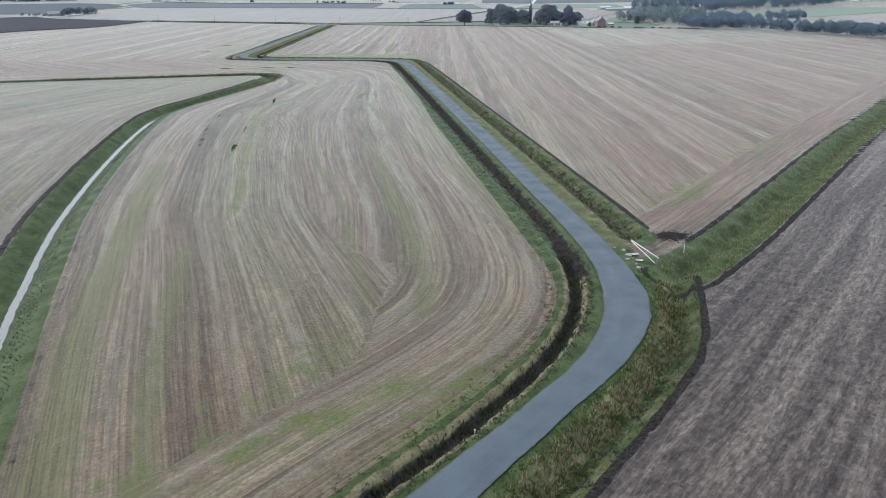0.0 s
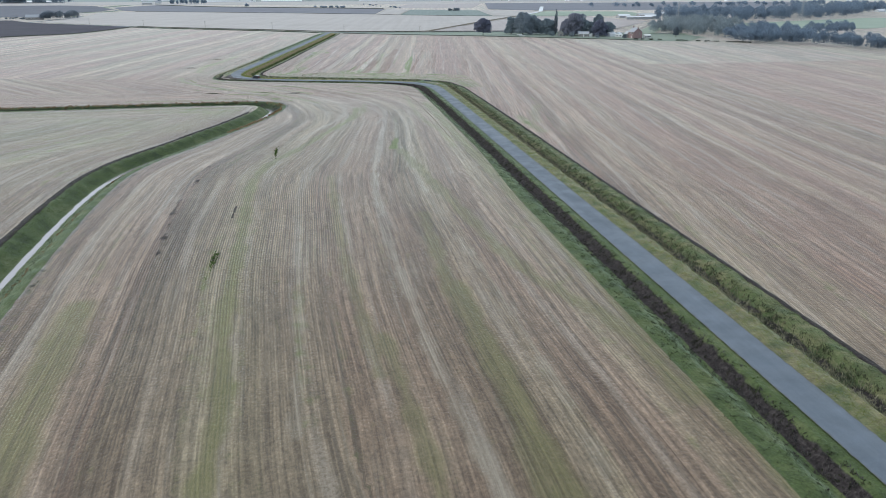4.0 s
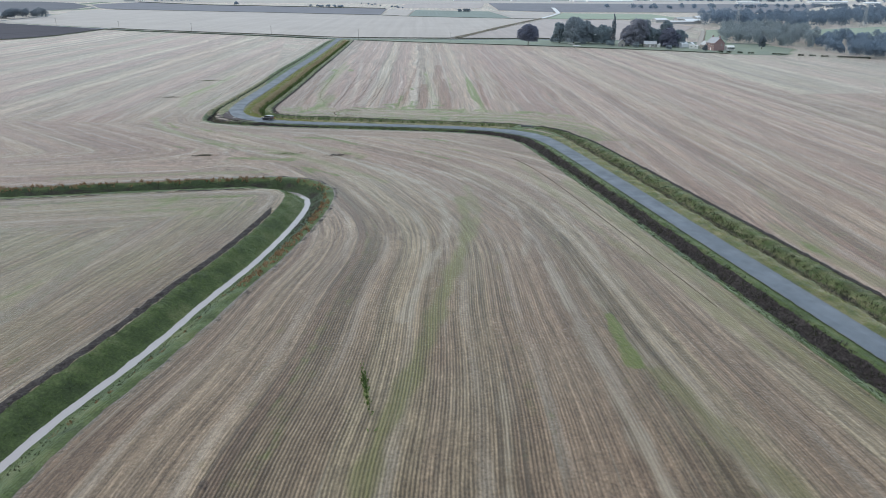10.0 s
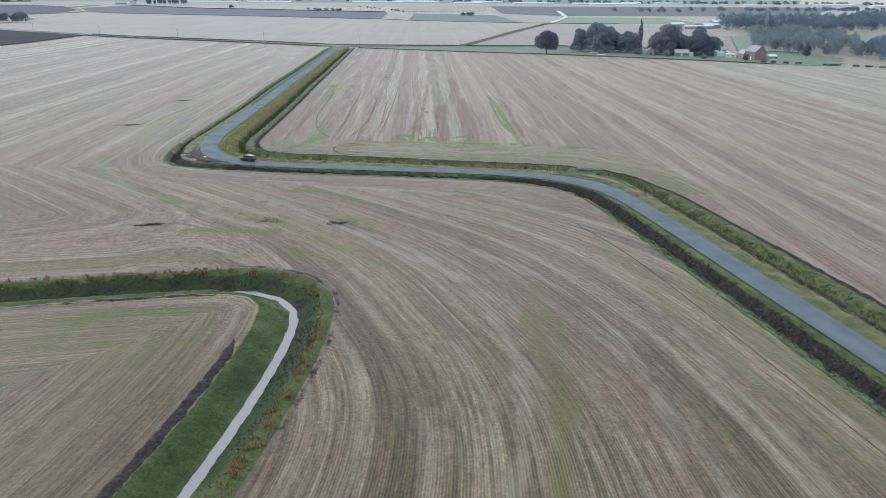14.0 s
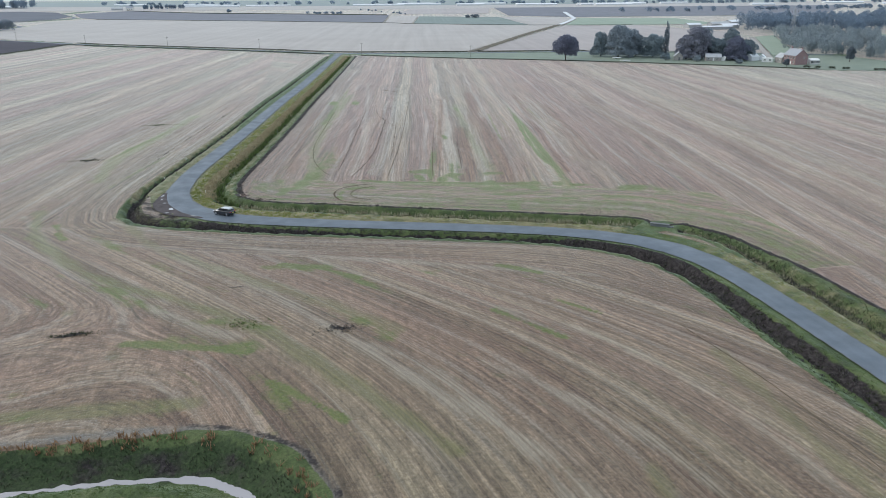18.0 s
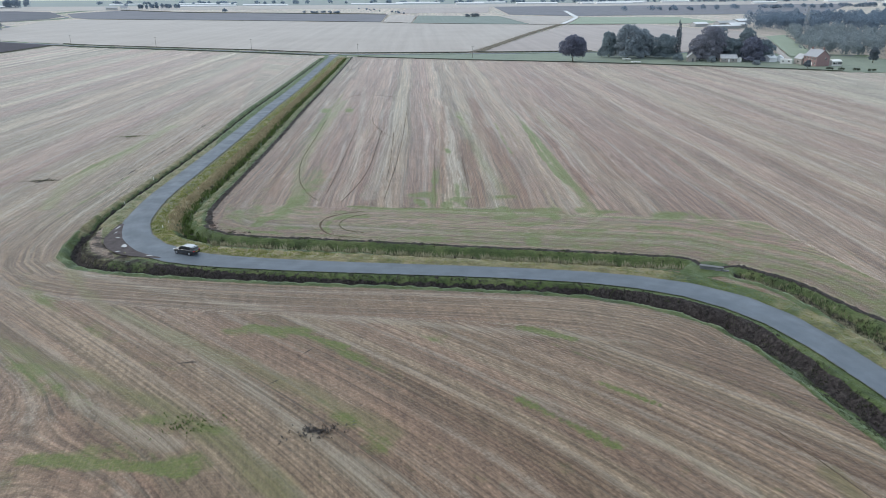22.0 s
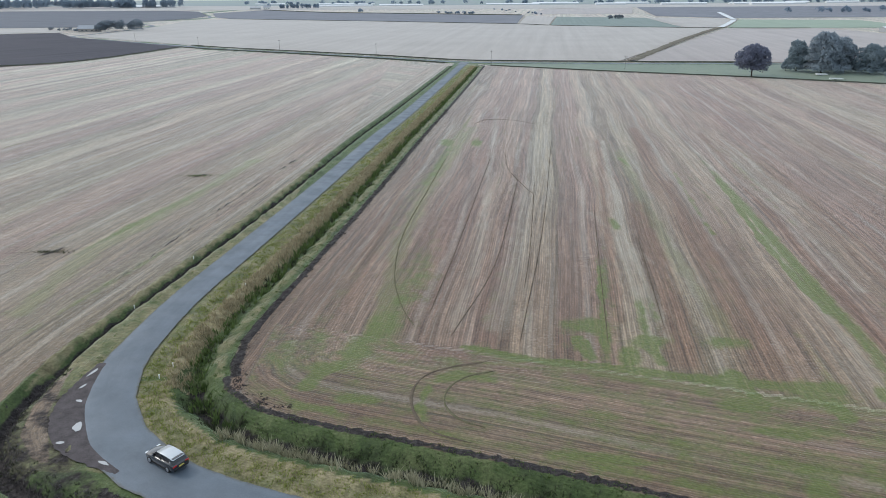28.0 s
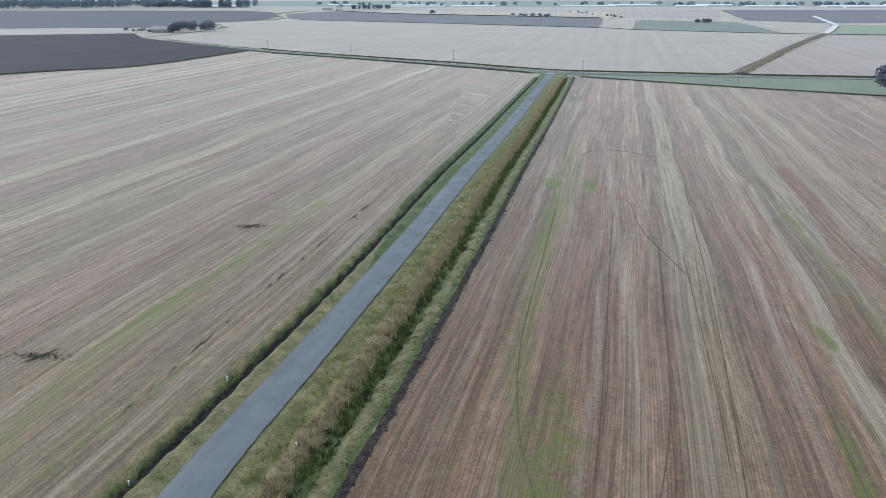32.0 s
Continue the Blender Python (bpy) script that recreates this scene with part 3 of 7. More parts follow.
arm = west * soft(-X, 28, 58) * (1 - soft(Y, 376, 398)) * soft(Y, 340, 352)
u = u * (1 - arm) + (Y - 362.8) * arm
v = v * (1 - arm) + X * arm
north_w = west & (X < -44) & (Y > 432 - 0.25 * (X + 60))
u = np.where(north_w, 0.985 * X - 0.158 * Y + 400 + 0.3 * wob, u)
v = np.where(north_w, 0.158 * X + 0.985 * Y, v)
head_w = west & (d1 < 12.5) & (Y > 392)
u = np.where(head_w, 108.5 - d1, u)
near_c = soft(26 + 2 * wob - dC, 0, 3)
u = np.where(in_canal, (0.87 * X - 0.49 * Y + 0.5 * wob) * (1 - near_c) + dC * near_c + 900, u)
v = np.where(in_canal, (0.49 * X + 0.87 * Y) * (1 - near_c) + tC * near_c, v)
u = np.where(plough, 0.68 * X - 0.735 * Y + 1200 + 0.4 * wob, u)
v = np.where(plough, 0.74 * X + 0.67 * Y, v)

du, dv = np.where(west & (Y > 320) & ~north_w, du, u), np.where(west & (Y > 320) & ~north_w, dv, v)

# grass, soil, weeds, plough, dry grass
final = Y > 452
keep_e = np.where(final & (X < 20), 3.8, 2.9)
bank_e = np.where(s2 < 0, 4.6 - 1.7 * soft(Y, 388, 402), 2.9)
half_w = 1.3 + 0.9 * soft(Y, 92, 112) - 0.8 * soft(Y, 385, 406)
outer_w = 2.5 + 2.1 * soft(Y, 82, 108) - 1.7 * soft(Y, 210, 270) - 1.0 * soft(Y, 434, 450)
grass = np.maximum(0, 1 - soft(d1, outer_w - 0.6, outer_w + 0.6))
for d, w in ((dR, 5.5), (d2, bank_e), (dS, np.where(sS > 0, 7.5, 2.2)), (dX, 4.8), (dC, np.where(in_canal, 4.4 + 0.2 * soft(Y, 335, 352), 5.6 - 1.2 * soft(-X, 32, 42) * (Y > 350)))):
    grass = np.maximum(grass, 1 - soft(d, w - 0.7, w + 0.7))
grass = np.maximum(grass, 1 - soft(d3, keep_e - 0.7, keep_e + 0.7))
grass = np.where((dR < 9) & (sR < 0) & (Y > 455), 1, grass)
verge_e = np.where((sR < 0) & (Y > 104), 1 - soft(dR, 6.0, 7.0), 0)
grass = np.maximum(grass, verge_e)
paddock = inside([(8, 810), (12.6, 801), (80, 764), (131, 739), (184, 708), (231, 677), (262, 648), (290, 640), (330, 690), (330, 735), (260, 768), (180, 795), (60, 807)])
grass = np.maximum(grass, paddock * 1.0)
grass = np.maximum(grass, 1 - soft(dF, 7, 8.5))
strip_green = inside([(286, 735), (395, 923), (423, 942), (304, 743)])
grass = np.maximum(grass, strip_green)
plug = np.exp(-(((X - 40) / 4.5) ** 2 + ((Y - 414.6) / 3.2) ** 2) ** 2)
grass = np.maximum(grass, soft(plug, 0.2, 0.5))

soil = np.zeros(X.shape)


def band(d, lo, hi, where, amount=1.0):
    m = soft(d, lo - 0.45, lo + 0.3) * (1 - soft(d, hi - 0.3, hi + 0.45)) * where * amount
    np.maximum(soil, m, out=soil)


band(d2, bank_e - 0.2, bank_e + 0.6, east & (Y > 108) & (s2 < 0), 0.95)
band(d3, keep_e, keep_e + np.where(final, 1.0, 0.7), east & (X < 40) & (s3 < 0), 0.95)
lip = 4.5 - 0.5 * np.exp(-(((Y - 215) / 50) ** 2))
band(dC, lip, lip + 1.3, in_canal & (Y < 346) & (X < -34), 0.85)
band(dC, 4.7, 5.5, in_canal & (Y >= 342) & (X < -38), 0.62)
band(dC, 5.5, 6.6, west & (Y > 318) & (X > -36), 0.5)
band(dC, 3.9, 4.5, west & (X < -32) & (Y > 350), 0.35)
band(dX, 4.4, 5.4, east, 0.85)
band(dX, 5.0, 6.0, plough, 0.9)
band(dS, 2.0, 2.9, plough, 0.9)
band(dC, 5.6, 7.0, west & (Y < 318), 0.4)
soil = np.maximum(soil, soft(np.exp(-(((X - 55) / 3.0) ** 2 + ((Y - 104) / 2.3) ** 2)), 0.2, 0.7) * 0.9)
track = inside([(43, 92), (43, 99), (47, 102), (52, 104), (57, 101), (52, 96), (48, 92)])
soil = np.where(track, 0.4, soil)
# ditch bottom darkened through the soil mask, standing for reeds and shade
soil = np.maximum(soil, (1 - soft(d1, 0.35, np.where(Y > 452, 0.9, 1.5))) * np.where(Y > 452, 0.7, 0.78))
straight = soft(Y, 100, 112) * (1 - soft(Y, 378, 396))
soil *= np.where((d1 < 5) & west, 1 - straight, 1)
slope_w = (dR < 7) & (Y > 96) & (Y < 456)
bank_w = (sR > 0) & (s1 < 0) & (Y > 90) & (Y < 452)
lane_w = 3.6 - 0.4 * soft(Y, 385, 400)
soil = np.maximum(soil, np.where(slope_w, (1 - straight) * (1 - soft(d1, np.where(s1 > 0, 0.1, half_w - 0.9), np.where(s1 > 0, 0.8, half_w - 0.2))) * 0.8, 0))
soil = np.maximum(soil, np.where(bank_w & (d1 < 8), soft(dR, lane_w, lane_w + 0.6) * (1 - straight * soft(dR, 5.9, 6.7)) * np.where(Y > 392, np.where(X > -44, 0.95, 0.5), 0.72), 0))
soil = np.maximum(soil, np.where(west & (dC < 6) & (Y > 330), (1 - soft(dC, 2.6, 3.8)) * 0.47, 0))
soil = np.maximum(soil, (1 - soft(d3, 0.7, 1.7)) * np.where(final, 0.42, 0.6))
soil = np.maximum(soil, (1 - soft(d2, np.where(s2 > 0, 0.2, 0.8), np.where(s2 > 0, 1.1, 1.9))) * 0.6)

dry = np.where((sR < 0) & (Y > 452), 0.55 + 0.4 * (1 - soft(np.abs(d3 - 2.1), 0.7, 1.5)) - 0.4 * soft(dR, 8.0, 8.6), 0.0)
dry = np.maximum(dry, np.where((sR < 0) & (Y < 452) & (Y > 100) & (dR < 6.4), 0.5 + 0.1 * soft(dR, 4.4, 5.6) + 0.12 * soft(Y, 400, 410), 0))
dry = np.maximum(dry, np.where((sR > 0) & (s1 < 0) & (d1 < 8) & (Y < 456), 0.2 + 0.32 * soft(Y, 96, 112), 0))
dry = np.maximum(dry, np.where((sS > 0) & (dS < 7) & (Y < 88), 0.62 * soft(dS, 0.2, 0.8) * (1 - soft(dS, 3.0, 4.2)), 0))
dry = np.maximum(dry, np.where((sS < 0) & (dS < 2.4), 0.4, 0))
dry = np.maximum(dry, np.where(dX < 2.2, 0.3, 0))
dry = np.where((sR < 0) & (Y > 104) & (Y < 456) & (np.minimum(d2, d3) < np.where(Y < 400, 1.4, 1.9)), np.where(Y < 400, 0.36, 0.15), dry)
dry = np.where(east_all & (s2 < 0) & (d2 > 1.3) & (d2 < 5.5) & (Y > 108) & (Y < 396), 0.42, dry)
dry = np.where((dC < 6), np.where(in_canal, 0.08, 0.05), dry)
dry = np.where(west & (dC < 3.7 + 0.4 * np.sin(tC * 0.7)) & (Y > 300), -0.9 * soft(Y, 300, 325), dry)
dry = np.where((sR < 0) & (Y < 452), dry * (1 - np.exp(-(((X - 41) / 7) ** 2 + ((Y - 410) / 6) ** 2))), dry)
dry = np.where((sR > 0) & (Y > 440) & (X < -45) & (dR < 9.5), np.where(s1 < 0, 0.55, 0.62) * soft(d1, 0.4, 0.8), dry)
dry = np.where(west & (Y < 98), 0.85 * soft(d1, 0.6, 0.9) * (1 - soft(d1, 1.5, 1.8)), dry)
dry = np.where(west & (d1 < 6) & (Y > 100) & (Y < 436), 0.2, dry)
dry = np.where(paddock | (dF < 8), 0.3, dry)

weed = np.zeros(X.shape)


def blot(x, y, rx, ry, turn, amount, field):
    """An oval patch on a field, its long way turned."""
    c, s = math.cos(radians(turn)), math.sin(radians(turn))
    a, b = (X - x) * c + (Y - y) * s, -(X - x) * s + (Y - y) * c
    m = np.exp(-((a / rx) ** 2 + (b / ry) ** 2)) * amount
    np.maximum(field, m, out=field)


weed[in_canal] = 0.06
weed[west] = 0.0
weed[head_n] = 0.3
for x, y, rx, ry in ((7.3, 456.4, 1.4, 2.4), (17.3, 451, 1.6, 2.4), (24.8, 448.4, 1.6, 2.2), (48.8, 441.6, 3, 1.6), (36.6, 445.8, 2.4, 1.2), (18, 441, 4, 1), (29.4, 435.8, 5, 0.9), (41.5, 434.9, 4, 0.9), (17.5, 432, 1.6, 2.4), (0.2, 437.4, 5, 0.8), (32, 447.5, 1.2, 2)):
    blot(x, y, rx, ry, -12, 1.0, weed)
for x, y, rx, ry, turn, amount in ((-25, 406, 6, 1.4, -10, .7), (-15, 397, 5, 1.0, -52, .6), (-58, 424, 9, 1.6, -53, .6), (-46, 409.5, 8, 1.6, -50, .5), (-38, 400, 6, 1.2, -40, .5), (-29, 385, 4, 1.5, -20, .6), (-36, 388, 3.5, 2, 0, .45), (-41, 382, 6, 1.4, 0, .45),
                                   (-31.5, 380.6, 3, 1.6, 0, .6), (-26.5, 368, 2, 4, 20, .4), (-41, 383.5, 5, 1.2, 0, .5), (-14, 380.5, 1.6, 3, 30, .45), (4.4, 380, 6, 0.8, -55, .45), (-5, 400, 3, 1.2, -20, .35), (-17, 385, 5, 1.4, -52, .4), (-52, 401, 9, 1.4, -48, .5), (-60, 398, 7, 1.2, -45, .4),
                                   (-2.5, 455.3, 9, 0.7, -14, 1.1), (10.4, 452.2, 8, 0.8, -14, 1.1), (22, 449.5, 8, 1.2, -12, .7), (-26, 459, 5, 5, 0, .5), (-29, 454.5, 4.5, 1.6, 10, .6), (-23, 464, 2.0, 6, -6, .55), (-20.5, 480, 1.4, 14, -8, .3), (6, 463, 0.8, 8, -10, .8), (9.6, 480, 0.7, 12, -10, .5),
                                   (11.5, 466, 0.7, 8, -10, .65), (13.6, 468, 0.7, 7, -10, .6), (42.5, 500, 52, 0.9, 81.5, .9), (20, 446, 14, 3, 0, .4), (52, 436, 7, 6, 0, .4)):
    blot(x, y, rx, ry, turn, amount, weed)
for x, y, rx, ry in ((4.5, 464.5, 3.5, 2.2), (11, 460, 3, 2), (16, 446, 3, 1.5), (20, 460, 2.5, 1.6), (25, 449, 4, 1.6), (47, 441, 4, 3), (-13.4, 451.8, 3, 1.4), (-24, 447.5, 4, 1.2), (-13, 581, 2.2, 5), (-4.6, 580, 1.6, 5), (17, 506, 0.9, 4), (31, 556, 0.8, 6)):
    blot(x, y, rx, ry, 0, 0.85, weed)
for x, y, rx, ry in ((-18, 53, 5, 3), (-11, 57, 5, 3), (-4, 60, 6, 3), (6, 64, 5, 3)):
    blot(x, y, rx, ry, 0, 0.5, weed)
for x, y, rx, ry, turn, amount in ((70, 128, 14, 7, 42, .45), (110, 165, 30, 5, 42, .35), (-72, 505, 26, 1.2, 77, .5), (-63, 482, 16, 0.9, 78, .5), (-14, 560, 60, 1.6, 82, .35), (-17, 480, 14, 2.0, 80, .35),
                                   (8, 470, 22, 1.0, 82, .35), (-55, 345, 9, 3, 60, .5), (-46, 341, 16, 8, 10, .3), (-44, 348, 8, 1.6, 0, .45), (-21, 268, 5.5, 0.3, 92, 0.8), (12, 62, 14, 4, 42, .45), (-5, 70, 12, 5, 60, .4)):
    blot(x, y, rx, ry, turn, amount, weed)
for x, y, rx, ry, turn, amount in ((-26.4, 190, 5, 0.35, 95, .8), (-53.2, 387.4, 2.6, 0.5, 10, .95), (-50, 386.8, 5, 0.9, 0, .45), (-19.8, 383, 2.4, 0.8, -25, .7), (-16.5, 381.2, 2, 0.5, -20, .45), (-79, 493, 3.4, 0.5, 58, .9), (-71, 544, 4, 0.7, 60, .75), (-37.8, 221, 13, 0.5, 86, .5), (-25.2, 337, 3.4, 0.9, 65, .8),
                                   (-34, 399.5, 3.5, 0.5, -8, .55), (-45, 407.5, 2.5, 0.5, -8, .5), (-16, 394.5, 4, 0.5, -15, .5), (-25, 392.6, 5, 0.22, 42, .7), (-20, 400, 4, 0.18, 45, .6), (-40, 386, 2, 0.5, 50, .45), (-44, 384.5, 6, 0.35, 4, .45), (-33.8, 388.5, 2.6, 0.8, 30, .42), (-30, 386.5, 2.4, 0.7, 30, .42)):
    blot(x, y, rx, ry, turn, amount, soil)


def strip_line(points, half, amount, field, rag=0.5):
    """A strip along a row of the crop, its edges uneven."""
    d = gap_to(smooth_line(points), 8)[0] + rag * 0.5 * (np.sin(Y * 0.31 + X * 0.2) + np.sin(Y * 0.83))
    m = (1 - soft(d, half * 0.5, half * 1.5)) * amount
    np.maximum(field, m, out=field)


olive = np.where(in_canal, (0.22 + 0.16 * np.sin(u * 0.4) + 0.12 * np.sin(X * 0.13 + Y * 0.21)) * (0.2 + 0.8 * soft(Y, 240, 330)), 0.0)
strip_line([(-20, 132), (-20, 149), (-22, 166), (-23, 197), (-24, 218), (-24.4, 240), (-21.5, 257), (-15, 273), (-7, 296), (1, 319), (4, 340)], 1.1, 0.95, olive)
strip_line([(-11, 286), (-6, 300), (-1, 312), (5, 329), (7, 349)], 0.9, 0.7, olive)
strip_line([(-26.6, 52), (-27.3, 60), (-31, 76), (-34.5, 100), (-37.5, 133), (-42, 175)], 2.3, 0.85, olive)
strip_line([(-18, 50), (-19, 58), (-21, 68), (-23, 87), (-25, 110)], 1.3, 0.8, olive)
strip_line([(10, 82), (11.5, 92), (12, 104), (11, 144), (10, 175)], 1.2, 0.75, olive)
strip_line([(3, 84), (2, 105), (0, 138), (-2, 160)], 0.9, 0.65, olive)
strip_line([(29, 140), (28, 159), (21.5, 178), (17, 217), (12, 267)], 1.3, 0.7, olive)
strip_line([(9.5, 128), (10, 146), (9, 174), (10, 209)], 1.1, 0.6, olive)
strip_line([(-3, 150), (-4, 164), (-6, 194), (-7, 240)], 0.9, 0.55, olive)
strip_line([(27, 268), (27, 288), (24.6, 311), (24, 336), (25, 368)], 0.9, 0.6, olive)
strip_line([(31, 110), (31.5, 150), (30.8, 200), (30.6, 300), (30.4, 350)], 1.5, 0.75, olive)
strip_line([(-71, 470), (-72.5, 490), (-68, 517), (-62, 560)], 1.6, 0.75, olive)
strip_line([(-20.5, 462), (-22, 484), (-20.6, 505), (-16, 540), (-5, 603)], 1.3, 0.75, olive)
strip_line([(21, 462), (24, 500), (33, 570)], 1.0, 0.6, olive)
strip_line([(48, 539), (41, 502), (38, 482), (36.5, 468)], 0.55, 1.0, weed, 0.3)
strip_line([(10, 486), (7, 469), (5, 459)], 0.4, 0.8, weed, 0.3)
strip_line([(-12, 459), (-4, 456), (4, 454), (16, 450)], 0.55, 1.0, weed, 0.3)
strip_line([(12.4, 282), (11, 276), (10, 269)], 0.8, 0.8, weed, 0.3)
strip_line([(40, 544), (36, 520), (33, 500)], 0.5, 0.6, weed, 0.3)
strip_line([(-36.2, 256), (-37, 236), (-37.8, 226), (-36.9, 211), (-35.5, 190)], 0.3, 0.52, soil, 0.5)
strip_line([(-63, 481), (-60, 505), (-55, 540), (-50, 570)], 0.22, 0.6, soil, 0.2)
strip_line([(-26, 212), (-26.2, 222)], 0.3, 0.7, soil, 0.2)
pale_at = np.zeros(X.shape)
for pts, half, amount in (([(6, 128), (4, 146), (3, 168), (2, 200), (3, 243), (10, 302)], 0.7, 0.9), ([(16, 130), (15.5, 170), (13, 215), (12, 269), (14, 300)], 0.5, 0.7), ([(-12, 140), (-12.5, 180), (-13.5, 230), (-6, 268)], 0.5, 0.7),
                          ([(-15, 285), (-10, 300), (-3, 319), (-1, 342), (-9, 369), (-20, 381)], 0.7, 0.9), ([(7, 304), (11, 316), (13, 335), (8, 355), (-4, 372)], 0.6, 0.8), ([(18, 290), (21, 320), (21, 350), (14, 372), (2, 386)], 0.5, 0.7),
                          ([(-78, 443), (-74, 437), (-61, 411), (-52, 403), (-42, 391), (-33, 383)], 0.7, 0.9), ([(-45, 415), (-32, 401), (-19, 380), (-9, 364), (-2, 353), (4, 335)], 0.7, 0.9), ([(-60, 436), (-45, 425), (-25, 412), (0, 402), (20, 394)], 0.6, 0.7),
                          ([(-75, 364), (-45, 364), (-33, 361.5), (-24, 352)], 0.7, 0.8), ([(-13, 464), (-7, 507), (6, 645)], 0.8, 0.6), ([(17, 494), (13, 461)], 0.6, 0.8), ([(-4, 464), (1, 507), (14, 600)], 0.6, 0.5)):
    strip_line(pts, half, amount, pale_at)
strip_line([(-76, 446), (-71.5, 430), (-64, 418), (-57, 408.5), (-43, 397), (-30, 385), (-20, 370), (-10, 355)], 1.1, 0.85, olive)
strip_line([(-82, 368.5), (-50, 368.5), (-36, 368)], 1.1, 0.8, olive)
strip_line([(-60, 441), (-50, 421), (-36, 406), (-24, 394), (-12, 381)], 1.0, 0.6, olive)
strip_line([(-16, 400), (-22, 405), (-28, 408)], 0.6, 0.8, weed, 0.3)
strip_line([(1, 385), (8, 375)], 0.4, 0.7, weed, 0.3)
strip_line([(-46, 383.5), (-31, 379)], 0.8, 0.75, weed, 0.4)
strip_line([(-28, 371), (-20, 362)], 0.7, 0.7, weed, 0.4)
strip_line([(-70, 436), (-66, 427)], 0.7, 0.75, weed, 0.3)
strip_line([(6, 401), (12, 396.5)], 0.5, 0.7, weed, 0.3)
strip_line([(10.5, 386.5), (16, 380)], 0.4, 0.75, weed, 0.3)
comb_zone = west * (0.05 + 0.06 * (1 - soft(Y, 315, 345)) + 0.65 * soft(Y, 165, 200) * (1 - soft(Y, 285, 320)) * soft(u, 16, 21) * (1 - soft(u, 38, 50)) + 0.09 * soft(Y, 130, 160) * (1 - soft(Y, 300, 330)))


# brown soil showing in the lanes of the northern field, and on its headlands
brown = 0.45 * west * soft(Y, 352, 376) * (1 - soft(Y, 440, 470)) + 0.25 * (east & ~pale_corner) + 0.2 * (east & ~pale_corner) * soft(X, 30, 70)
for pts, half, amount in (([(29.7, 581.7), (21.1, 535), (13.3, 494), (8.2, 465.4)], 0.8, 0.9), ([(24.6, 518.6), (15.2, 465.3), (13.1, 455.4)], 2.1, 1.0),
                          ([(34, 535), (32.6, 518.4), (27.6, 484.2), (22.1, 451.5)], 3.4, 0.95), ([(62, 590), (55, 550.3), (50.2, 524.2), (43.1, 483.9), (38.3, 458.1)], 0.9, 1.0),
                          ([(-20, 560), (-26, 500), (-27, 470)], 1.5, 0.7), ([(4, 560), (-4, 510), (-9.5, 470)], 0.7, 0.6), ([(45, 600), (38, 560), (31, 530)], 2.2, 0.8),
                          ([(66, 560), (57, 510), (50, 470)], 2.6, 0.75), ([(92, 590), (80, 530), (72, 480)], 2.0, 0.7), ([(110, 560), (98, 500), (90, 450)], 2.4, 0.7)):
    strip_line(pts, half, amount, brown, 0.25)
for pts, half, amount in (([(31.2, 581.7), (21.5, 524.8), (16, 498.2), (13.4, 479.4), (11.2, 460.6)], 0.55, 0.95), ([(54.9, 581), (47.2, 527.5), (38.6, 484), (32.7, 448.7)], 0.5, 0.8),
                          ([(12, 582.2), (0.1, 505.5), (-7.7, 464.4)], 1.6, 0.6), ([(18.4, 486.1), (16.9, 496), (13.9, 513.1)], 0.3, 0.8), ([(60, 560), (53, 520), (45, 475)], 0.6, 0.7)):
    strip_line(pts, half, amount, pale_at, 0.25)
strip_line([(-11.1, 458.8), (1.5, 453.1), (14.6, 448.9), (30.1, 444.3), (48, 439)], 0.6, 0.8, olive, 0.3)
strip_line([(-22.1, 479.1), (-23.4, 460.8), (-25.8, 454.4)], 1.1, 0.85, olive)
for pts, half, amount in (([(-29.5, 450), (-28.6, 453), (-26.5, 455)], 1.2, 0.75), ([(-32.5, 449.5), (-29.5, 446.5), (-26, 445.6)], 0.7, 0.65), ([(2.2, 461), (2.6, 456)], 0.7, 0.8), ([(10.1, 461), (10.6, 455)], 0.8, 0.8),
                          ([(18, 452.5), (18.4, 446)], 0.6, 0.9), ([(25.4, 449.5), (25.8, 443.5)], 0.8, 0.85), ([(-16.2, 449.6), (-17, 446.4), (-16.4, 443.6)], 0.4, 0.75), ([(-13, 452.6), (-9, 451)], 0.6, 0.65)):
    strip_line(pts, half, amount, weed, 0.3)
strip_line([(57, 286), (57, 294), (57, 303), (57.4, 313)], 1.7, 0.75, olive)
strip_line([(56.6, 297), (56.9, 304)], 0.8, 0.6, weed, 0.4)
strip_line([(60.6, 303), (64, 318), (70, 335)], 1.6, 0.45, olive)
mud = np.where(~in_canal, soft(dC, 4.7, 5.0) * (1 - soft(dC, 5.7, 6.3)), 0) * (Y > 120)


def trench(d, bottom, top, depth):
    return -depth * (1 - soft(d, bottom, top))


ripple = 0.12 * np.sin(X * 1.7 + 3 * np.sin(Y * 0.31)) + 0.1 * np.sin(Y * 1.3 + 2 * np.sin(X * 0.23)) + rng.normal(0, 0.05, X.shape)
Z = np.minimum.reduce([trench(d1 + 0.4 * ripple, 0.15, half_w + 0.3 - 0.6 * soft(Y, 452, 466), 1.05 + 0.45 * soft(Y, 385, 400) - 0.6 * soft(Y, 452, 466)), trench(d2 + 0.6 * ripple, 0.25, np.where(s2 > 0, 1.8, 3.2), 1.0), trench(d3 + 0.6 * ripple, 0.25, np.where(final, 2.6, 2.6), np.where(final, 0.75, 1.45)), trench(dS + 0.5 * ripple, 0.2, np.where(sS > 0, 3.2, 1.5), 1.25),
                       trench(dX + ripple, 0.2, 3.0, 1.4), trench(dC + 0.4 * ripple, 0.2, np.where(in_canal, np.where((X < -38) & (Y > 340), 3.3, 4.3), 4.9), 1.85)])
Z *= 1 - soft(plug, 0.25, 0.7)
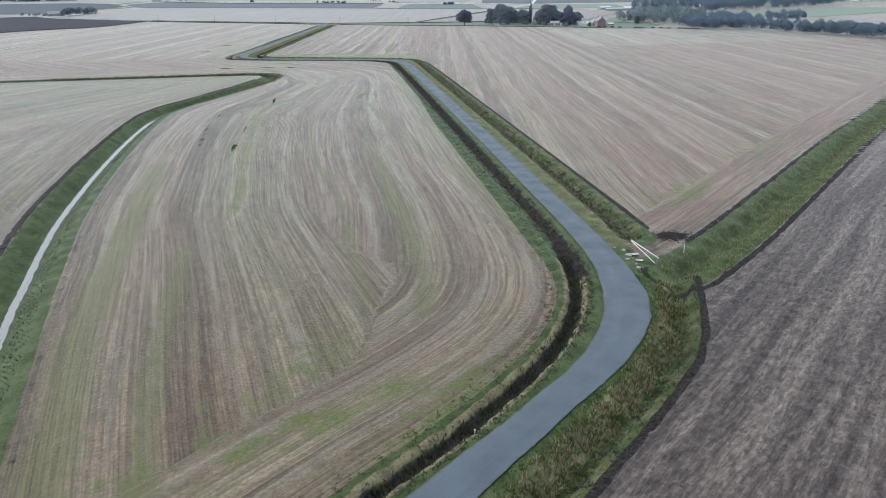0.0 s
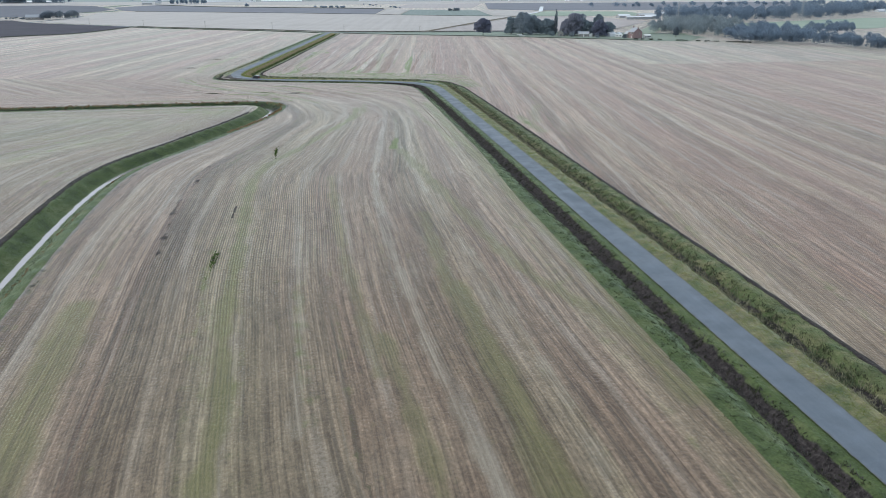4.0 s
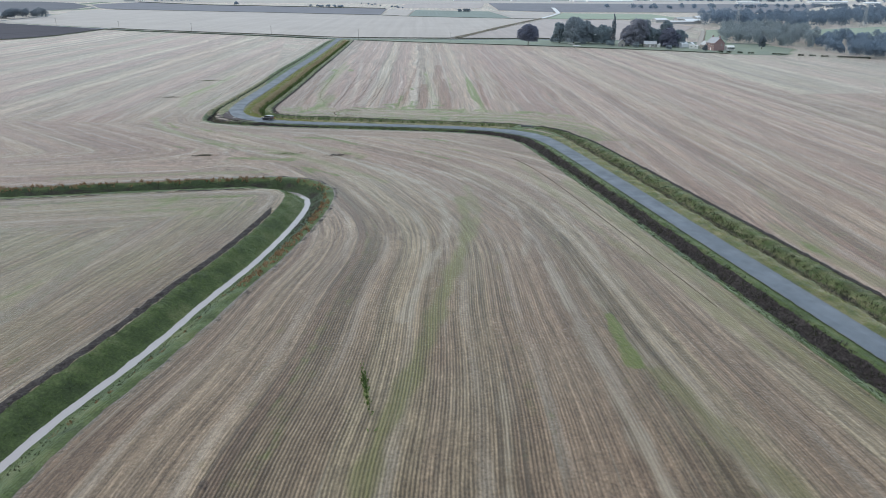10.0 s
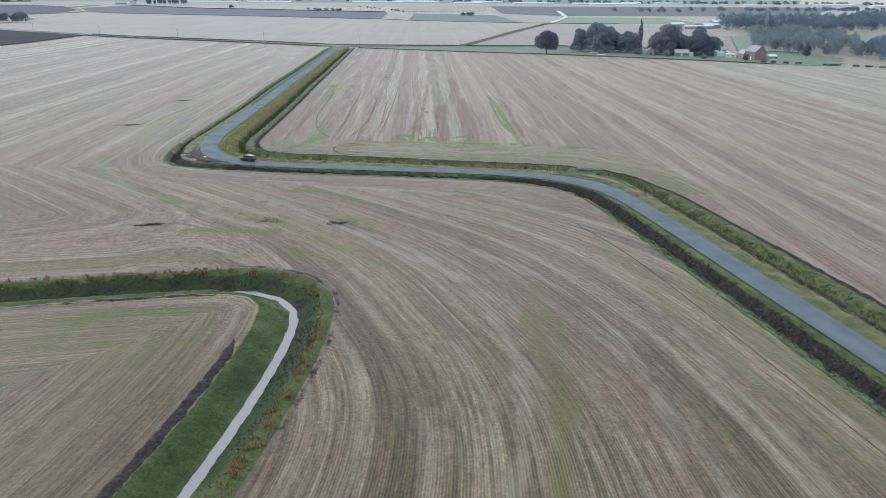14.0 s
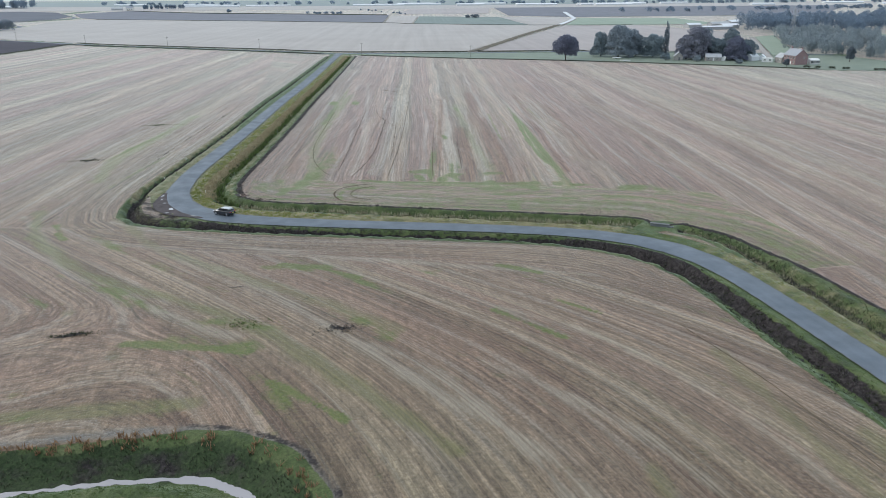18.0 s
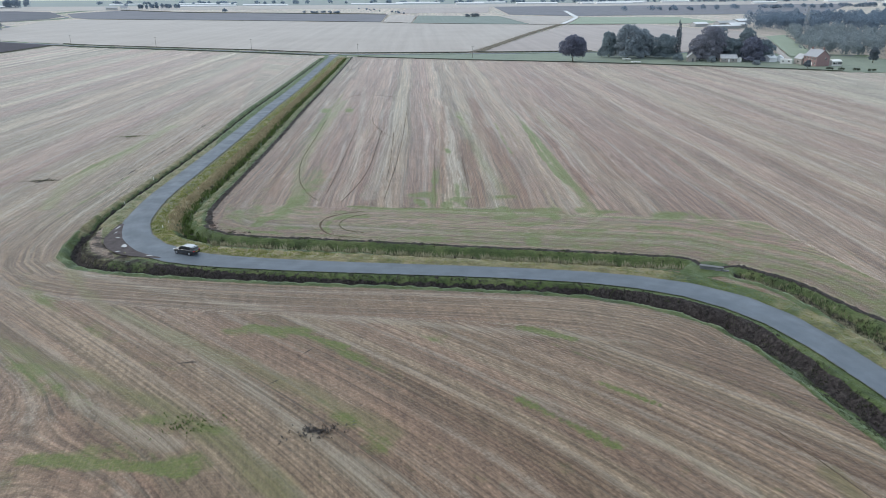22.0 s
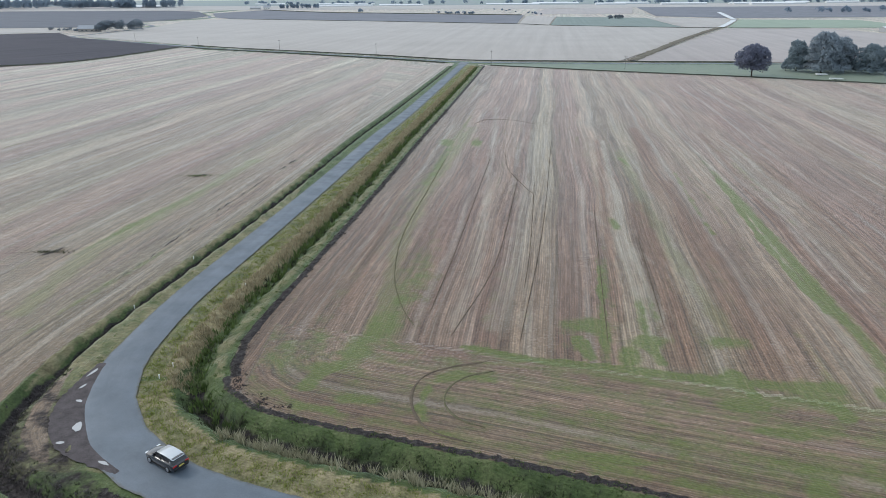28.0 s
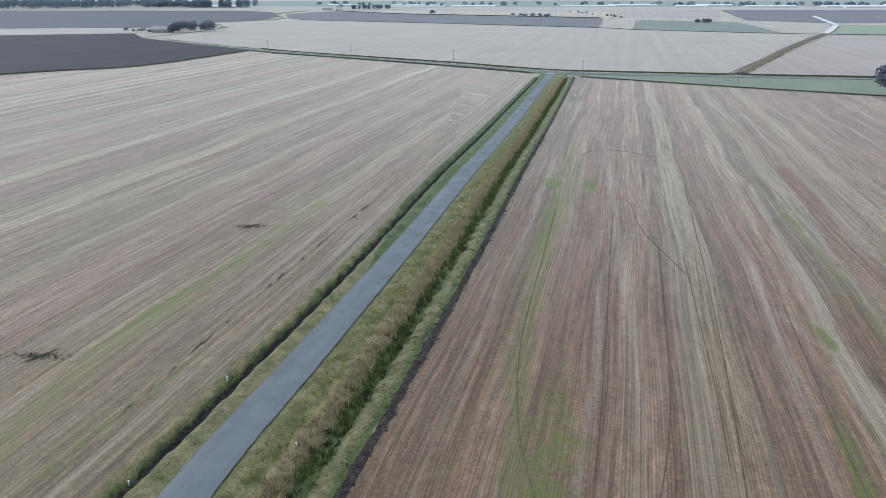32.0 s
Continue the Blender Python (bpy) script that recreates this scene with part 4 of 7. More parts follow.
Z = np.where(track & (dX > 3), 0, Z)
near_zone = np.clip(grass * 1.5, 0, 1) * soft(dR, 3.0, 3.8) * soft(dC, 2.0, 4.5)
Z += 0.5 * ripple * near_zone + 0.12 * soft(dR, 2.9, 3.7) * (1 - soft(dR, 3.9, 4.9)) + 0.16 * (1 - soft(dF, 3, 5))
Z -= 0.12 * (1 - soft(dR, 1.4, 2.1))
Z += np.where(plough & (grass < 0.3), rng.normal(0, 1.0, X.shape) * (0.06 - 0.045 * soft(X, 60, 80)), 0)
Z += np.where((soil > 0.5) & (grass < 0.4) & (d1 > 3), np.abs(rng.normal(0, 0.12, X.shape)), 0)

mask = np.stack([grass, soil, weed, plough * 1.0], -1)
rowv = np.stack([u, v, dry], -1)
bandv = np.stack([np.where((east & ~pale_corner) | north_w, 1.0, 0.35 + 0.3 * west * soft(Y, 330, 370)), olive, np.where(west, comb_zone, np.where(in_canal, 0.05, 0.25))], -1)
seedv = np.stack([du, dv, pale_at], -1)
tilthv = np.stack([brown, mud, 0 * mud], -1)


def ground_z(x, y):
    """Height of the ground at places of the plan."""
    i = np.clip(np.searchsorted(xs, x) - 1, 0, len(xs) - 2)
    j = np.clip(np.searchsorted(ys, y) - 1, 0, len(ys) - 2)
    fx, fy = (x - xs[i]) / (xs[i + 1] - xs[i]), (y - ys[j]) / (ys[j + 1] - ys[j])
    return (Z[j, i] * (1 - fx) + Z[j, i + 1] * fx) * (1 - fy) + (Z[j + 1, i] * (1 - fx) + Z[j + 1, i + 1] * fx) * fy


far = ~(west | east | in_canal | plough)
piece = np.zeros(X.shape, int)
piece[west], piece[east], piece[in_canal], piece[plough] = 1, 2, 3, 4
piece[(grass > 0.5) & ~far] = 5
piece[(dC < 5.6)] = 6
fp = piece[:-1, :-1]
idx = np.arange(X.size).reshape(X.shape)
quads = np.stack([idx[:-1, :-1], idx[:-1, 1:], idx[1:, 1:], idx[1:, :-1]], -1)
co = np.stack([X, Y, Z], -1).reshape(-1, 3)
for k, (name, label) in enumerate((("ground", "flat fenland with grass edges reaching to the horizon"), ("field_1", "wide tan stubble field with curved combine swaths"), ("field_2", "pinkish stubble field with straight straw rows and green weed lines"),
                                   ("field_3", "greyish stubble field inside the bend of the canal"), ("field_4", "dark purple-brown ploughed field with cloddy furrows"), ("grass_verge", "rough grass verge and ditch banks beside the lane"),
                                   ("canal_bank", "steep green grass banks of the drainage canal"))):
    q = quads[fp == k].reshape(-1, 4)
    used, back = np.unique(q, return_inverse=True)
    me = mesh_from(name, co[used], back.reshape(-1, 4), LAND, True)
    layer(me, "row", "FLOAT_VECTOR", rowv.reshape(-1, 3)[used])
    layer(me, "seed", "FLOAT_VECTOR", seedv.reshape(-1, 3)[used])
    layer(me, "tilth", "FLOAT_VECTOR", tilthv.reshape(-1, 3)[used])
    layer(me, "bands", "FLOAT_VECTOR", bandv.reshape(-1, 3)[used])
    layer(me, "mask", "FLOAT_COLOR", mask.reshape(-1, 4)[used])
    tagged(new(name, me), label, "grass bank" if k > 4 else "field" if k else "ground", kind="structure")


# ---- lanes, water ----
def ribbon(name, line, widths, z, material, label, category, cols=7, step=1.0, ragged=0.0, crown=0.0):
    """A strip along a line, with half widths, slightly cambered."""
    q, n, t = along(line, step)
    f = np.linspace(-1, 1, cols)
    w = np.interp(np.arange(len(q)), np.arange(len(q)), q[:, 2] if widths is None else np.full(len(q), widths))
    w = w[:, None] * f[None]
    w[:, 0] += rng.normal(0, ragged, len(q))
    w[:, -1] += rng.normal(0, ragged, len(q))
    vx, vy = q[:, :1] + n[:, :1] * w, q[:, 1:2] + n[:, 1:2] * w
    vz = z + crown * (1 - f[None] ** 2) + 0 * vx
    vs = np.stack([vx, vy, vz], -1).reshape(-1, 3)
    i = np.arange(len(vs)).reshape(vx.shape)
    fs = np.stack([i[:-1, 1:], i[:-1, :-1], i[1:, :-1], i[1:, 1:]], -1).reshape(-1, 4)
    me = mesh_from(name, vs, fs, material, True)
    layer(me, "row", "FLOAT_VECTOR", np.stack([f[None] + 0 * vx, t[:, None] + 0 * vx, 0 * vx], -1))
    return tagged(new(name, me), label, category, kind="structure")


ribbon("road", ROAD, None, 0.13, ASPHALT, "narrow grey tarmac lane with worn wheel lines and no markings", "road", 9, 0.8, 0.03, 0.07)
ribbon("road_far", FAR_ROAD, None, 0.2, ASPHALT, "distant narrow tarmac lane along the field edge", "road", 5, 4, 0.1, 0.05)
water_line = np.column_stack([CANAL, np.where((CANAL[:, 1] > 350) & (CANAL[:, 0] < -36), 0.35, 1.75 + 0.2 * np.sin(np.arange(len(CANAL)) * 1.9))])
ribbon("water", water_line, None, -1.8, WATER, "still silty canal water mirroring the bright overcast sky", "water", 3, 0.8, 0.17)


# ---- far fields, drains and lanes ----
def flat_field(name, corners, z, material, label, category="field"):
    """A far field as a thin slab, its top at z."""
    bm = bmesh.new()
    top = bm.faces.new([bm.verts.new((x, y, z)) for x, y in corners])
    bmesh.ops.recalc_face_normals(bm, faces=[top])
    if top.normal.z < 0:
        top.normal_flip()
    ob = part(name, bm, material)
    return tagged(ob, label, category, kind="structure")


# MAUVE and LEEK are also paled and cooled, haze mixed into their colour
PALE = crop_material("pale_stubble_crop", (0.225, 0.175, 0.135), (0.295, 0.24, 0.192))
PINK = crop_material("pinkish_stubble_crop", (0.2, 0.148, 0.118), (0.27, 0.21, 0.172))
GREY = crop_material("grey_green_crop", (0.16, 0.18, 0.165), (0.22, 0.235, 0.21), sheen=0.3)
DARK = crop_material("dark_bare_earth", (0.034, 0.031, 0.042), (0.06, 0.055, 0.069), 0.2, 0.01, 0.5, 0.06)
MAUVE = crop_material("mauve_bare_earth", (0.12, 0.116, 0.128), (0.17, 0.165, 0.178), 0.1, 0.01, 0.6, 0.2)
DUSK = crop_material("dull_mauve_earth", (0.085, 0.086, 0.1), (0.125, 0.125, 0.14), 0.06, 0.01, 0.9, 0.15)
LEEK = crop_material("green_leaf_crop", (0.12, 0.145, 0.12), (0.165, 0.19, 0.16), 0.3, 0.003, 0.15, 0.25)
MEADOW = crop_material("pale_meadow", (0.15, 0.18, 0.11), (0.2, 0.225, 0.15), sheen=0.4)
SILVER = plain("pale_polythene", (0.72, 0.74, 0.76), 0.35, 0.5, vary=0.08, size=0.2)

flat_field("field_5", [(-219, 962), (-243, 838), (-298, 782), (-470, 470), (-900, -100), (-1500, 500), (-1100, 1120), (-545, 1130), (-424, 1176), (-372, 1096)], 0.25, DARK, "dark purple ploughed field beyond the stubble")
flat_field("field_6", [(-369, 1108), (-300, 1046), (-215, 975), (-108, 903), (-52, 868), (-20, 845), (14, 830), (60, 820), (91, 816), (200, 1025), (299, 1205), (223, 1231), (119, 1290), (84, 1332), (-112, 1446), (-352, 1570), (-400, 1500), (-372, 1330), (-366, 1160)], 0.3, PALE, "wide pale stubble field beyond the far lane")
flat_field("field_7", [(98, 816), (180, 806), (270, 778), (420, 1000), (400, 1190), (355, 1182), (303, 1200)], 0.3, PINK, "pinkish stubble field beyond the drain")
flat_field("field_8", [(-352, 1578), (-112, 1452), (84, 1338), (131, 1679), (29, 1739), (-130, 1841), (-252, 1919), (-435, 2158), (-480, 1900), (-398, 1650)], 0.3, MAUVE, "grey-mauve bare field with a straight edge")
flat_field("field_9", [(86, 1336), (119, 1294), (174, 1600), (133, 1650)], 0.3, PALE, "small pale stubble patch between crops")
flat_field("field_10", [(121, 1293), (223, 1235), (262, 1215), (302, 1530), (176, 1598)], 0.3, LEEK, "dark green leafy crop with straight edges")
flat_field("field_11", [(264, 1214), (297, 1206), (402, 1440), (404, 1490), (303, 1530)], 0.3, PALE, "pale stubble strip beside the drain")
flat_field("field_12", [(305, 1204), (400, 1194), (520, 1190), (560, 1400), (412, 1440)], 0.3, MEADOW, "pale green meadow beyond the drain")
flat_field("field_13", [(150, 1740), (336, 1736), (462, 2230), (235, 2133)], 0.3, PINK, "pale pink strip field far off")
flat_field("field_14", [(340, 1600), (420, 1500), (900, 1500), (1600, 2300), (480, 2260)], 0.3, MAUVE, "dull grey-mauve field far off")
flat_field("field_15", [(-646, 1272), (-505, 1292), (-432, 1200), (-425, 1184), (-545, 1136), (-1000, 1126)], 0.35, PALE, "pale stubble strip behind the dark field")
flat_field("field_16", [(-1300, 2180), (-665, 2165), (-560, 2060), (-440, 1742), (-424, 1600), (-460, 1482), (-420, 1310), (-520, 1304), (-650, 1276), (-1000, 1132), (-1700, 1500)], 0.3, DUSK, "dull mauve bare field behind the lane")
flat_field("field_17", [(-2600, 2600), (-1000, 2190), (-560, 2170), (-440, 2175), (200, 2140), (470, 2240), (1700, 2330), (2600, 3000), (0, 3200)], 0.28, PALE, "pale fields merging towards the horizon")
flat_field("field_18", [(-2600, 3100), (-600, 2700), (300, 2650), (1900, 2900), (3000, 4400), (-3000, 4400)], 0.36, GREY, "grey fields at the horizon")
flat_field("field_19", [(446, 820), (570, 783), (900, 960), (794, 1050), (491, 916)], 0.3, MEADOW, "pale meadow between two belts of trees")

PADDOCK = crop_material("grey_green_paddock", (0.105, 0.122, 0.075), (0.145, 0.16, 0.1), 0.1, 0.05, 0.5, 0.45)
flat_field("field_20", [(9, 808), (13.5, 801.5), (80, 764.5), (131, 739.5), (184, 708.5), (231, 677.5), (262, 649), (290, 641), (328, 690), (328, 732), (258, 766), (179, 793), (60, 805)], 0.1, PADDOCK, "rough grey-green paddock round the farm")

flat_field("field_21", [(284, 738), (393, 926), (425, 944), (306, 742)], 0.36, MEADOW, "pale green strip beside the farm track")

DRAIN = smooth_line([(100, 820), (199, 1022), (301, 1216)])
ribbon("drain_bank", DRAIN, 3.4, 0.45, plain("dry_bank_grass", (0.16, 0.145, 0.115), 0.95, 0.1, vary=0.35, size=0.2), "dry grassy bank of a straight field drain", "bank", 5, 6, 0.5, 0.5)
ribbon("drain_water_1", smooth_line([(303, 1218), (352, 1320), (402, 1430)]), 3.6, 0.55, WATER, "straight drain mirroring the sky", "water", 3, 8)
ribbon("drain_water_2", smooth_line([(404, 1436), (455, 1600), (520, 1810)]), 4.2, 0.55, WATER, "straight drain mirroring the sky far off", "water", 3, 8)

ribbon("farm_track", smooth_line([(268, 716), (271.4, 723.1), (329.9, 823.2), (390.2, 926.8)]), 2.2, 0.3, plain("pale_farm_track", (0.34, 0.32, 0.3), 0.95, 0.1, vary=0.2, size=0.3), "pale farm track running back from the yard", "track", 5, 4, 0.3, 0.05)

# ---- lay-by and puddles at the sharp bend ----


def pool(name, x, y, rx, ry, turn, z, material, label, seed):
    """A thin pool with an uneven rim."""
    r = np.random.default_rng(seed)
    a = np.linspace(0, 2 * math.pi, 26)[:-1]
    k = 1 + sum(r.normal(0, 0.13 / (h ** 0.5)) * np.cos(h * a + r.uniform(0, 6)) for h in range(2, 8))
    px, py = rx * k * np.cos(a), ry * k * np.sin(a)
    c, s = math.cos(radians(turn)), math.sin(radians(turn))
    bm = bmesh.new()
    f = bm.faces.new([bm.verts.new((x + p * c - q * s, y + p * s + q * c, z)) for p, q in zip(px, py)])
    f.normal_update()
    if f.normal.z < 0:
        f.normal_flip()
    g = bmesh.ops.extrude_face_region(bm, geom=[f])
    bmesh.ops.translate(bm, verts=[v for v in g["geom"] if isinstance(v, bmesh.types.BMVert)], vec=(0, 0, 0.012))
    return tagged(part(name, bm, material), label, kind="structure", category="puddle" if "pud" in name else "lay-by")


LAYBY = smooth_line([(-43.5, 435.6, 0.3), (-47, 437.8, 1.0), (-50.2, 440.8, 1.7), (-52.5, 445.0, 1.8), (-53.6, 449.5, 1.3), (-53.8, 455.5, 0.4)], 1.0)
ribbon("layby", LAYBY, None, 0.15, GRAVEL, "muddy gravel edge outside the sharp bend", "lay-by", 7, 0.35, 0.07, 0.03)
for k, (x, y, rx, ry, turn) in enumerate(((-50.5, 442.6, 0.4, 0.85, 20), (-53.9, 453.2, 0.9, 0.17, 75), (-45.4, 436.9, 0.65, 0.17, -30), (-50.9, 440.0, 0.42, 0.2, 0), (-52.6, 447.3, 0.22, 0.36, 65), (-53.6, 450.2, 0.5, 0.16, 70))):
    pool("puddle", x, y, rx, ry, turn, 0.19, PUDDLE, "rain puddle mirroring the sky on the lane edge", 20 + k)
pool("puddle", -1.0, 811, 3.2, 0.9, 15, 0.28, PUDDLE, "rain puddle at the lane junction", 40)

# ---- wheel marks on the stubble ----
RUT = plain("bare_wheel_rut", (0.125, 0.1, 0.075), 0.95, 0.1, vary=0.45, size=0.6)
OLIVE = plain("olive_wheel_rut", (0.125, 0.115, 0.072), 0.95, 0.1, vary=0.4, size=0.6)


def wheel_mark(points, width, material, label):
    line = smooth_line(points, 1.0)
    q, n, t = along(line, 0.5)
    w = width * (0.75 + 0.35 * np.sin(t * 0.9) * np.sin(t * 0.37 + 1)) * np.clip(np.minimum(t, t[-1] - t) / 2, 0.05, 1)
    vs = []
    for f, z in ((-1, 0.0), (-0.5, 0.05), (0.5, 0.05), (1, 0.0)):
        vs.append(np.column_stack([q[:, 0] + n[:, 0] * w * f, q[:, 1] + n[:, 1] * w * f, np.full(len(q), z + 0.015)]))
    vs = np.stack(vs, 1).reshape(-1, 3)
    i = np.arange(len(vs)).reshape(-1, 4)
    fs = np.stack([i[:-1, 1:], i[:-1, :-1], i[1:, :-1], i[1:, 1:]], -1).reshape(-1, 4)
    return tagged(new("wheel_track", mesh_from("wheel_track", vs, fs, material, True)), label, "wheel track", "wheel tracks on the stubble", kind="structure")


ring = [(-9.5, 455.3), (-13.5, 454.2), (-16.6, 452.2), (-17.9, 448.6), (-17.4, 444.6), (-15.6, 441.6), (-11.5, 439.6)]
wheel_mark([(-8.6, 453.2), (-11.6, 452.2), (-13.9, 449.8), (-14.4, 446.6), (-13, 443.8), (-10, 442)], 0.16, OLIVE, "inner wheel rut of the turning circle")
wheel_mark(ring, 0.2, RUT, "curved dark wheel rut pressed into the stubble")
wheel_mark([(-18, 464.2), (-20.2, 471.2), (-21.8, 483), (-21.3, 502), (-17.2, 533), (-13.4, 561)], 0.1, OLIVE, "long bowed wheel rut across the rows")
wheel_mark([(-4, 610), (0.5, 618), (9, 617), (16, 609)], 0.12, RUT, "hooked wheel rut near the end of the rows")
for wheels in ([(16.8, 582.1), (3.9, 505.5), (-5.2, 459.8)], [(-2, 561), (-11.7, 496.6), (-16.3, 468.2)], [(2.8, 539.3), (-5.8, 488.4), (-13.6, 461.5)], [(15.3, 515.8), (9.8, 484.5), (5.5, 459.6)],
               [(6.1, 535.5), (0.2, 494.2), (-2.8, 476.5)], [(19.3, 498.2), (13.4, 462.9)], [(2.2, 565.9), (1.6, 547.3), (4.8, 525.2)]):
    wheel_mark(wheels, 0.07, RUT, "narrow broken wheel line between the straw rows")
wheel_mark([(28, 282), (27.8, 320), (27, 356), (24, 376)], 0.08, RUT, "narrow sprayer wheel line along the stubble")

# ---- grasses and reeds: blades in their thousands ----
def blades(name, x, y, h, w, material, label, category="grass", lean=0.35, sink=0.05, seed=1):
    r = np.random.default_rng(seed)
    n = len(x)
    z = ground_z(x, y) - sink
    a = r.uniform(0, 2 * math.pi, n)
    l = r.normal(0, lean, (n, 2)) * h[:, None]
    dx, dy = np.cos(a) * w, np.sin(a) * w
    base1, base2 = np.stack([x - dx, y - dy, z], 1), np.stack([x + dx, y + dy, z], 1)
    tip = np.stack([x + l[:, 0], y + l[:, 1], z + h * r.uniform(0.8, 1.1, n)], 1)
    mid1 = (base1 + tip) / 2 + np.stack([-dx, -dy, 0.08 * h], 1) * 0.55
    mid2 = (base2 + tip) / 2 + np.stack([dx, dy, 0.08 * h], 1) * 0.55
    vs = np.stack([base1, base2, mid2, tip, mid1], 1).reshape(-1, 3)
    i = np.arange(n)[:, None] * 5
    fs = np.concatenate([i + [0, 1, 2], i + [0, 2, 4], i + [4, 2, 3]])
    return tagged(new(name, mesh_from(name, vs, fs, material)), label, category, kind="stuff")


def along_band(line, lo, hi, density, ok=None, seed=1, clump=0.6, tuft=9):
    """Random places beside a line, between two offsets (left +), gathered in clumps."""
    r = np.random.default_rng(seed)
    q, nrm, t = along(line, 0.5)
    n = int(t[-1] * abs(hi - lo) * density)
    n = n // tuft * tuft
    k = np.repeat(r.integers(0, len(q), n // tuft), tuft)
    o = np.repeat(r.uniform(lo, hi, n // tuft), tuft)
    jx, jy = np.repeat(r.normal(0, 0.25, (2, n // tuft)), tuft, 1) + r.normal(0, 0.17, (2, n))
    x, y = q[k, 0] + nrm[k, 0] * o + jx, q[k, 1] + nrm[k, 1] * o + jy
    keep = (y > 30) & (y < 800)
    g = np.sin(x * 0.9 + 2 * np.sin(y * 0.37)) * np.sin(y * 0.8 + 2 * np.sin(x * 0.43))
    keep &= g > r.uniform(-1 - clump, 1 - clump, n) - (1 - clump)
    if ok is not None:
        keep &= ok(x, y)
    return x[keep], y[keep]


def tall(n, lo, hi, seed):
    return np.random.default_rng(seed).uniform(lo, hi, n)


def thin_far(x, y, seed):
    """Fewer blades far down the lane."""
    k = np.random.default_rng(seed).random(len(x)) < np.clip(1.15 - (y - 470) / 380, 0.3, 1)
    return x[k], y[k]


x, y = thin_far(*along_band(DITCH_N, 0.6, 3.0, 46, lambda x, y: y > 450, 11, 0.5), 1)
blades("dry_reeds", x, y, tall(len(x), 0.3, 0.75, 1), tall(len(x), 0.025, 0.06, 2), HAY_BLADES, "tall straw-coloured grass beside the lane", "reeds")
x, y = thin_far(*along_band(DITCH_N, -0.9, 0.7, 15, lambda x, y: y > 444, 12, 0.6), 2)
blades("green_reeds", x, y, tall(len(x), 0.5, 1.2, 3), tall(len(x), 0.04, 0.09, 4), GREEN_BLADES, "dark green reeds filling the ditch", "reeds")
x, y = thin_far(*along_band(DITCH_N, -1.0, 0.9, 5, lambda x, y: y > 444, 13), 3)
blades("ditch_growth", x, y, tall(len(x), 0.4, 0.9, 5), tall(len(x), 0.04, 0.09, 6), DARK_BLADES, "dark weeds in the ditch", "reeds")
x, y = along_band(DITCH_N, 0.2, 2.3, 26, lambda x, y: (y < 446) & (x > -37), 14, 0.6)
blades("pale_reeds", x, y, tall(len(x), 0.7, 1.35, 7), tall(len(x), 0.025, 0.05, 8), PALE_BLADES, "pale dead reeds standing in the ditch", "reeds", 0.34)
x, y = along_band(DITCH_N, -1.6, 1.6, 40, lambda x, y: (y < 450), 15, 0.4)
blades("ditch_grass", x, y, tall(len(x), 0.12, 0.4, 9), tall(len(x), 0.02, 0.04, 10), DARK_BLADES, "dark grass on the ditch slope", "grass")
x, y = along_band(DITCH_E, -2.4, 1.2, 30, None, 16, 0.4)
k = np.repeat(np.random.default_rng(5).random(len(x) // 9 + 1) < 0.4, 9)[:len(x)]
blades("green_reeds", x[k], y[k], tall(k.sum(), 0.12, 0.45, 11), tall(k.sum(), 0.02, 0.04, 12), DULL_BLADES, "dull green weeds along the ditch", "reeds")
blades("ditch_growth", x[~k], y[~k], tall((~k).sum(), 0.12, 0.5, 13), tall((~k).sum(), 0.02, 0.04, 14), DARK_BLADES, "dark brownish weeds along the ditch", "reeds")
x, y = along_band(DITCH_E, -1.6, 1.6, 24, None, 96, 0.5, 5)
blades("dry_grass", x, y, tall(len(x), 0.2, 0.55, 97), tall(len(x), 0.02, 0.04, 98), PALE_BLADES, "withered tan grass tufts along the ditch", "grass", 0.4)
x, y = along_band(DITCH_E, -4.4, -2.3, 22, lambda x, y: y < 396, 99, 0.3, 5)
blades("bank_grass", x, y, tall(len(x), 0.06, 0.2, 100), tall(len(x), 0.025, 0.05, 101), DULL_BLADES, "grey-green grass on the field side of the ditch", "grass")
x, y = along_band(DITCH_W, -2.0, -0.3, 13, lambda x, y: y < 456, 17, 0.4)
blades("ditch_growth", x, y, tall(len(x), 0.1, 0.32, 15), tall(len(x), 0.03, 0.07, 16), DARK_BLADES, "dark dead growth on the lane-side ditch slope", "grass")
x, y = along_band(DITCH_W, -2.0, 0.6, 20, lambda x, y: (y < 452) & (y > 90), 29, 0.5)
blades("dead_stalks", x, y, tall(len(x), 0.12, 0.4, 47), tall(len(x), 0.025, 0.05, 48), DEAD_BLADES, "grey dead stalks on the dark ditch slope", "weeds", 0.5)
x, y = thin_far(*along_band(DITCH_W, -0.6, 0.7, 22, lambda x, y: y > 452, 28, 0.4), 6)
blades("ditch_growth", x, y, tall(len(x), 0.08, 0.26, 45), tall(len(x), 0.02, 0.05, 46), DARK_BLADES, "dark green growth along the narrow ditch", "grass")
x, y = thin_far(*along_band(DITCH_W, 0.4, 2.9, 16, lambda x, y: (y < 385) | ((y < 430) & (np.sin(x * 5 + y * 3) > -0.2)), 18, 0.3), 4)
blades("green_strip", x, y, tall(len(x), 0.06, 0.2, 17), tall(len(x), 0.03, 0.07, 18), DULL_BLADES, "fresh green grass strip between ditch and stubble", "grass")
x, y = along_band(DITCH_W, 2.7, 4.3, 16, lambda x, y: y < 245 - 30 * np.sin(x * 3 + y * 2), 102, 0.3)
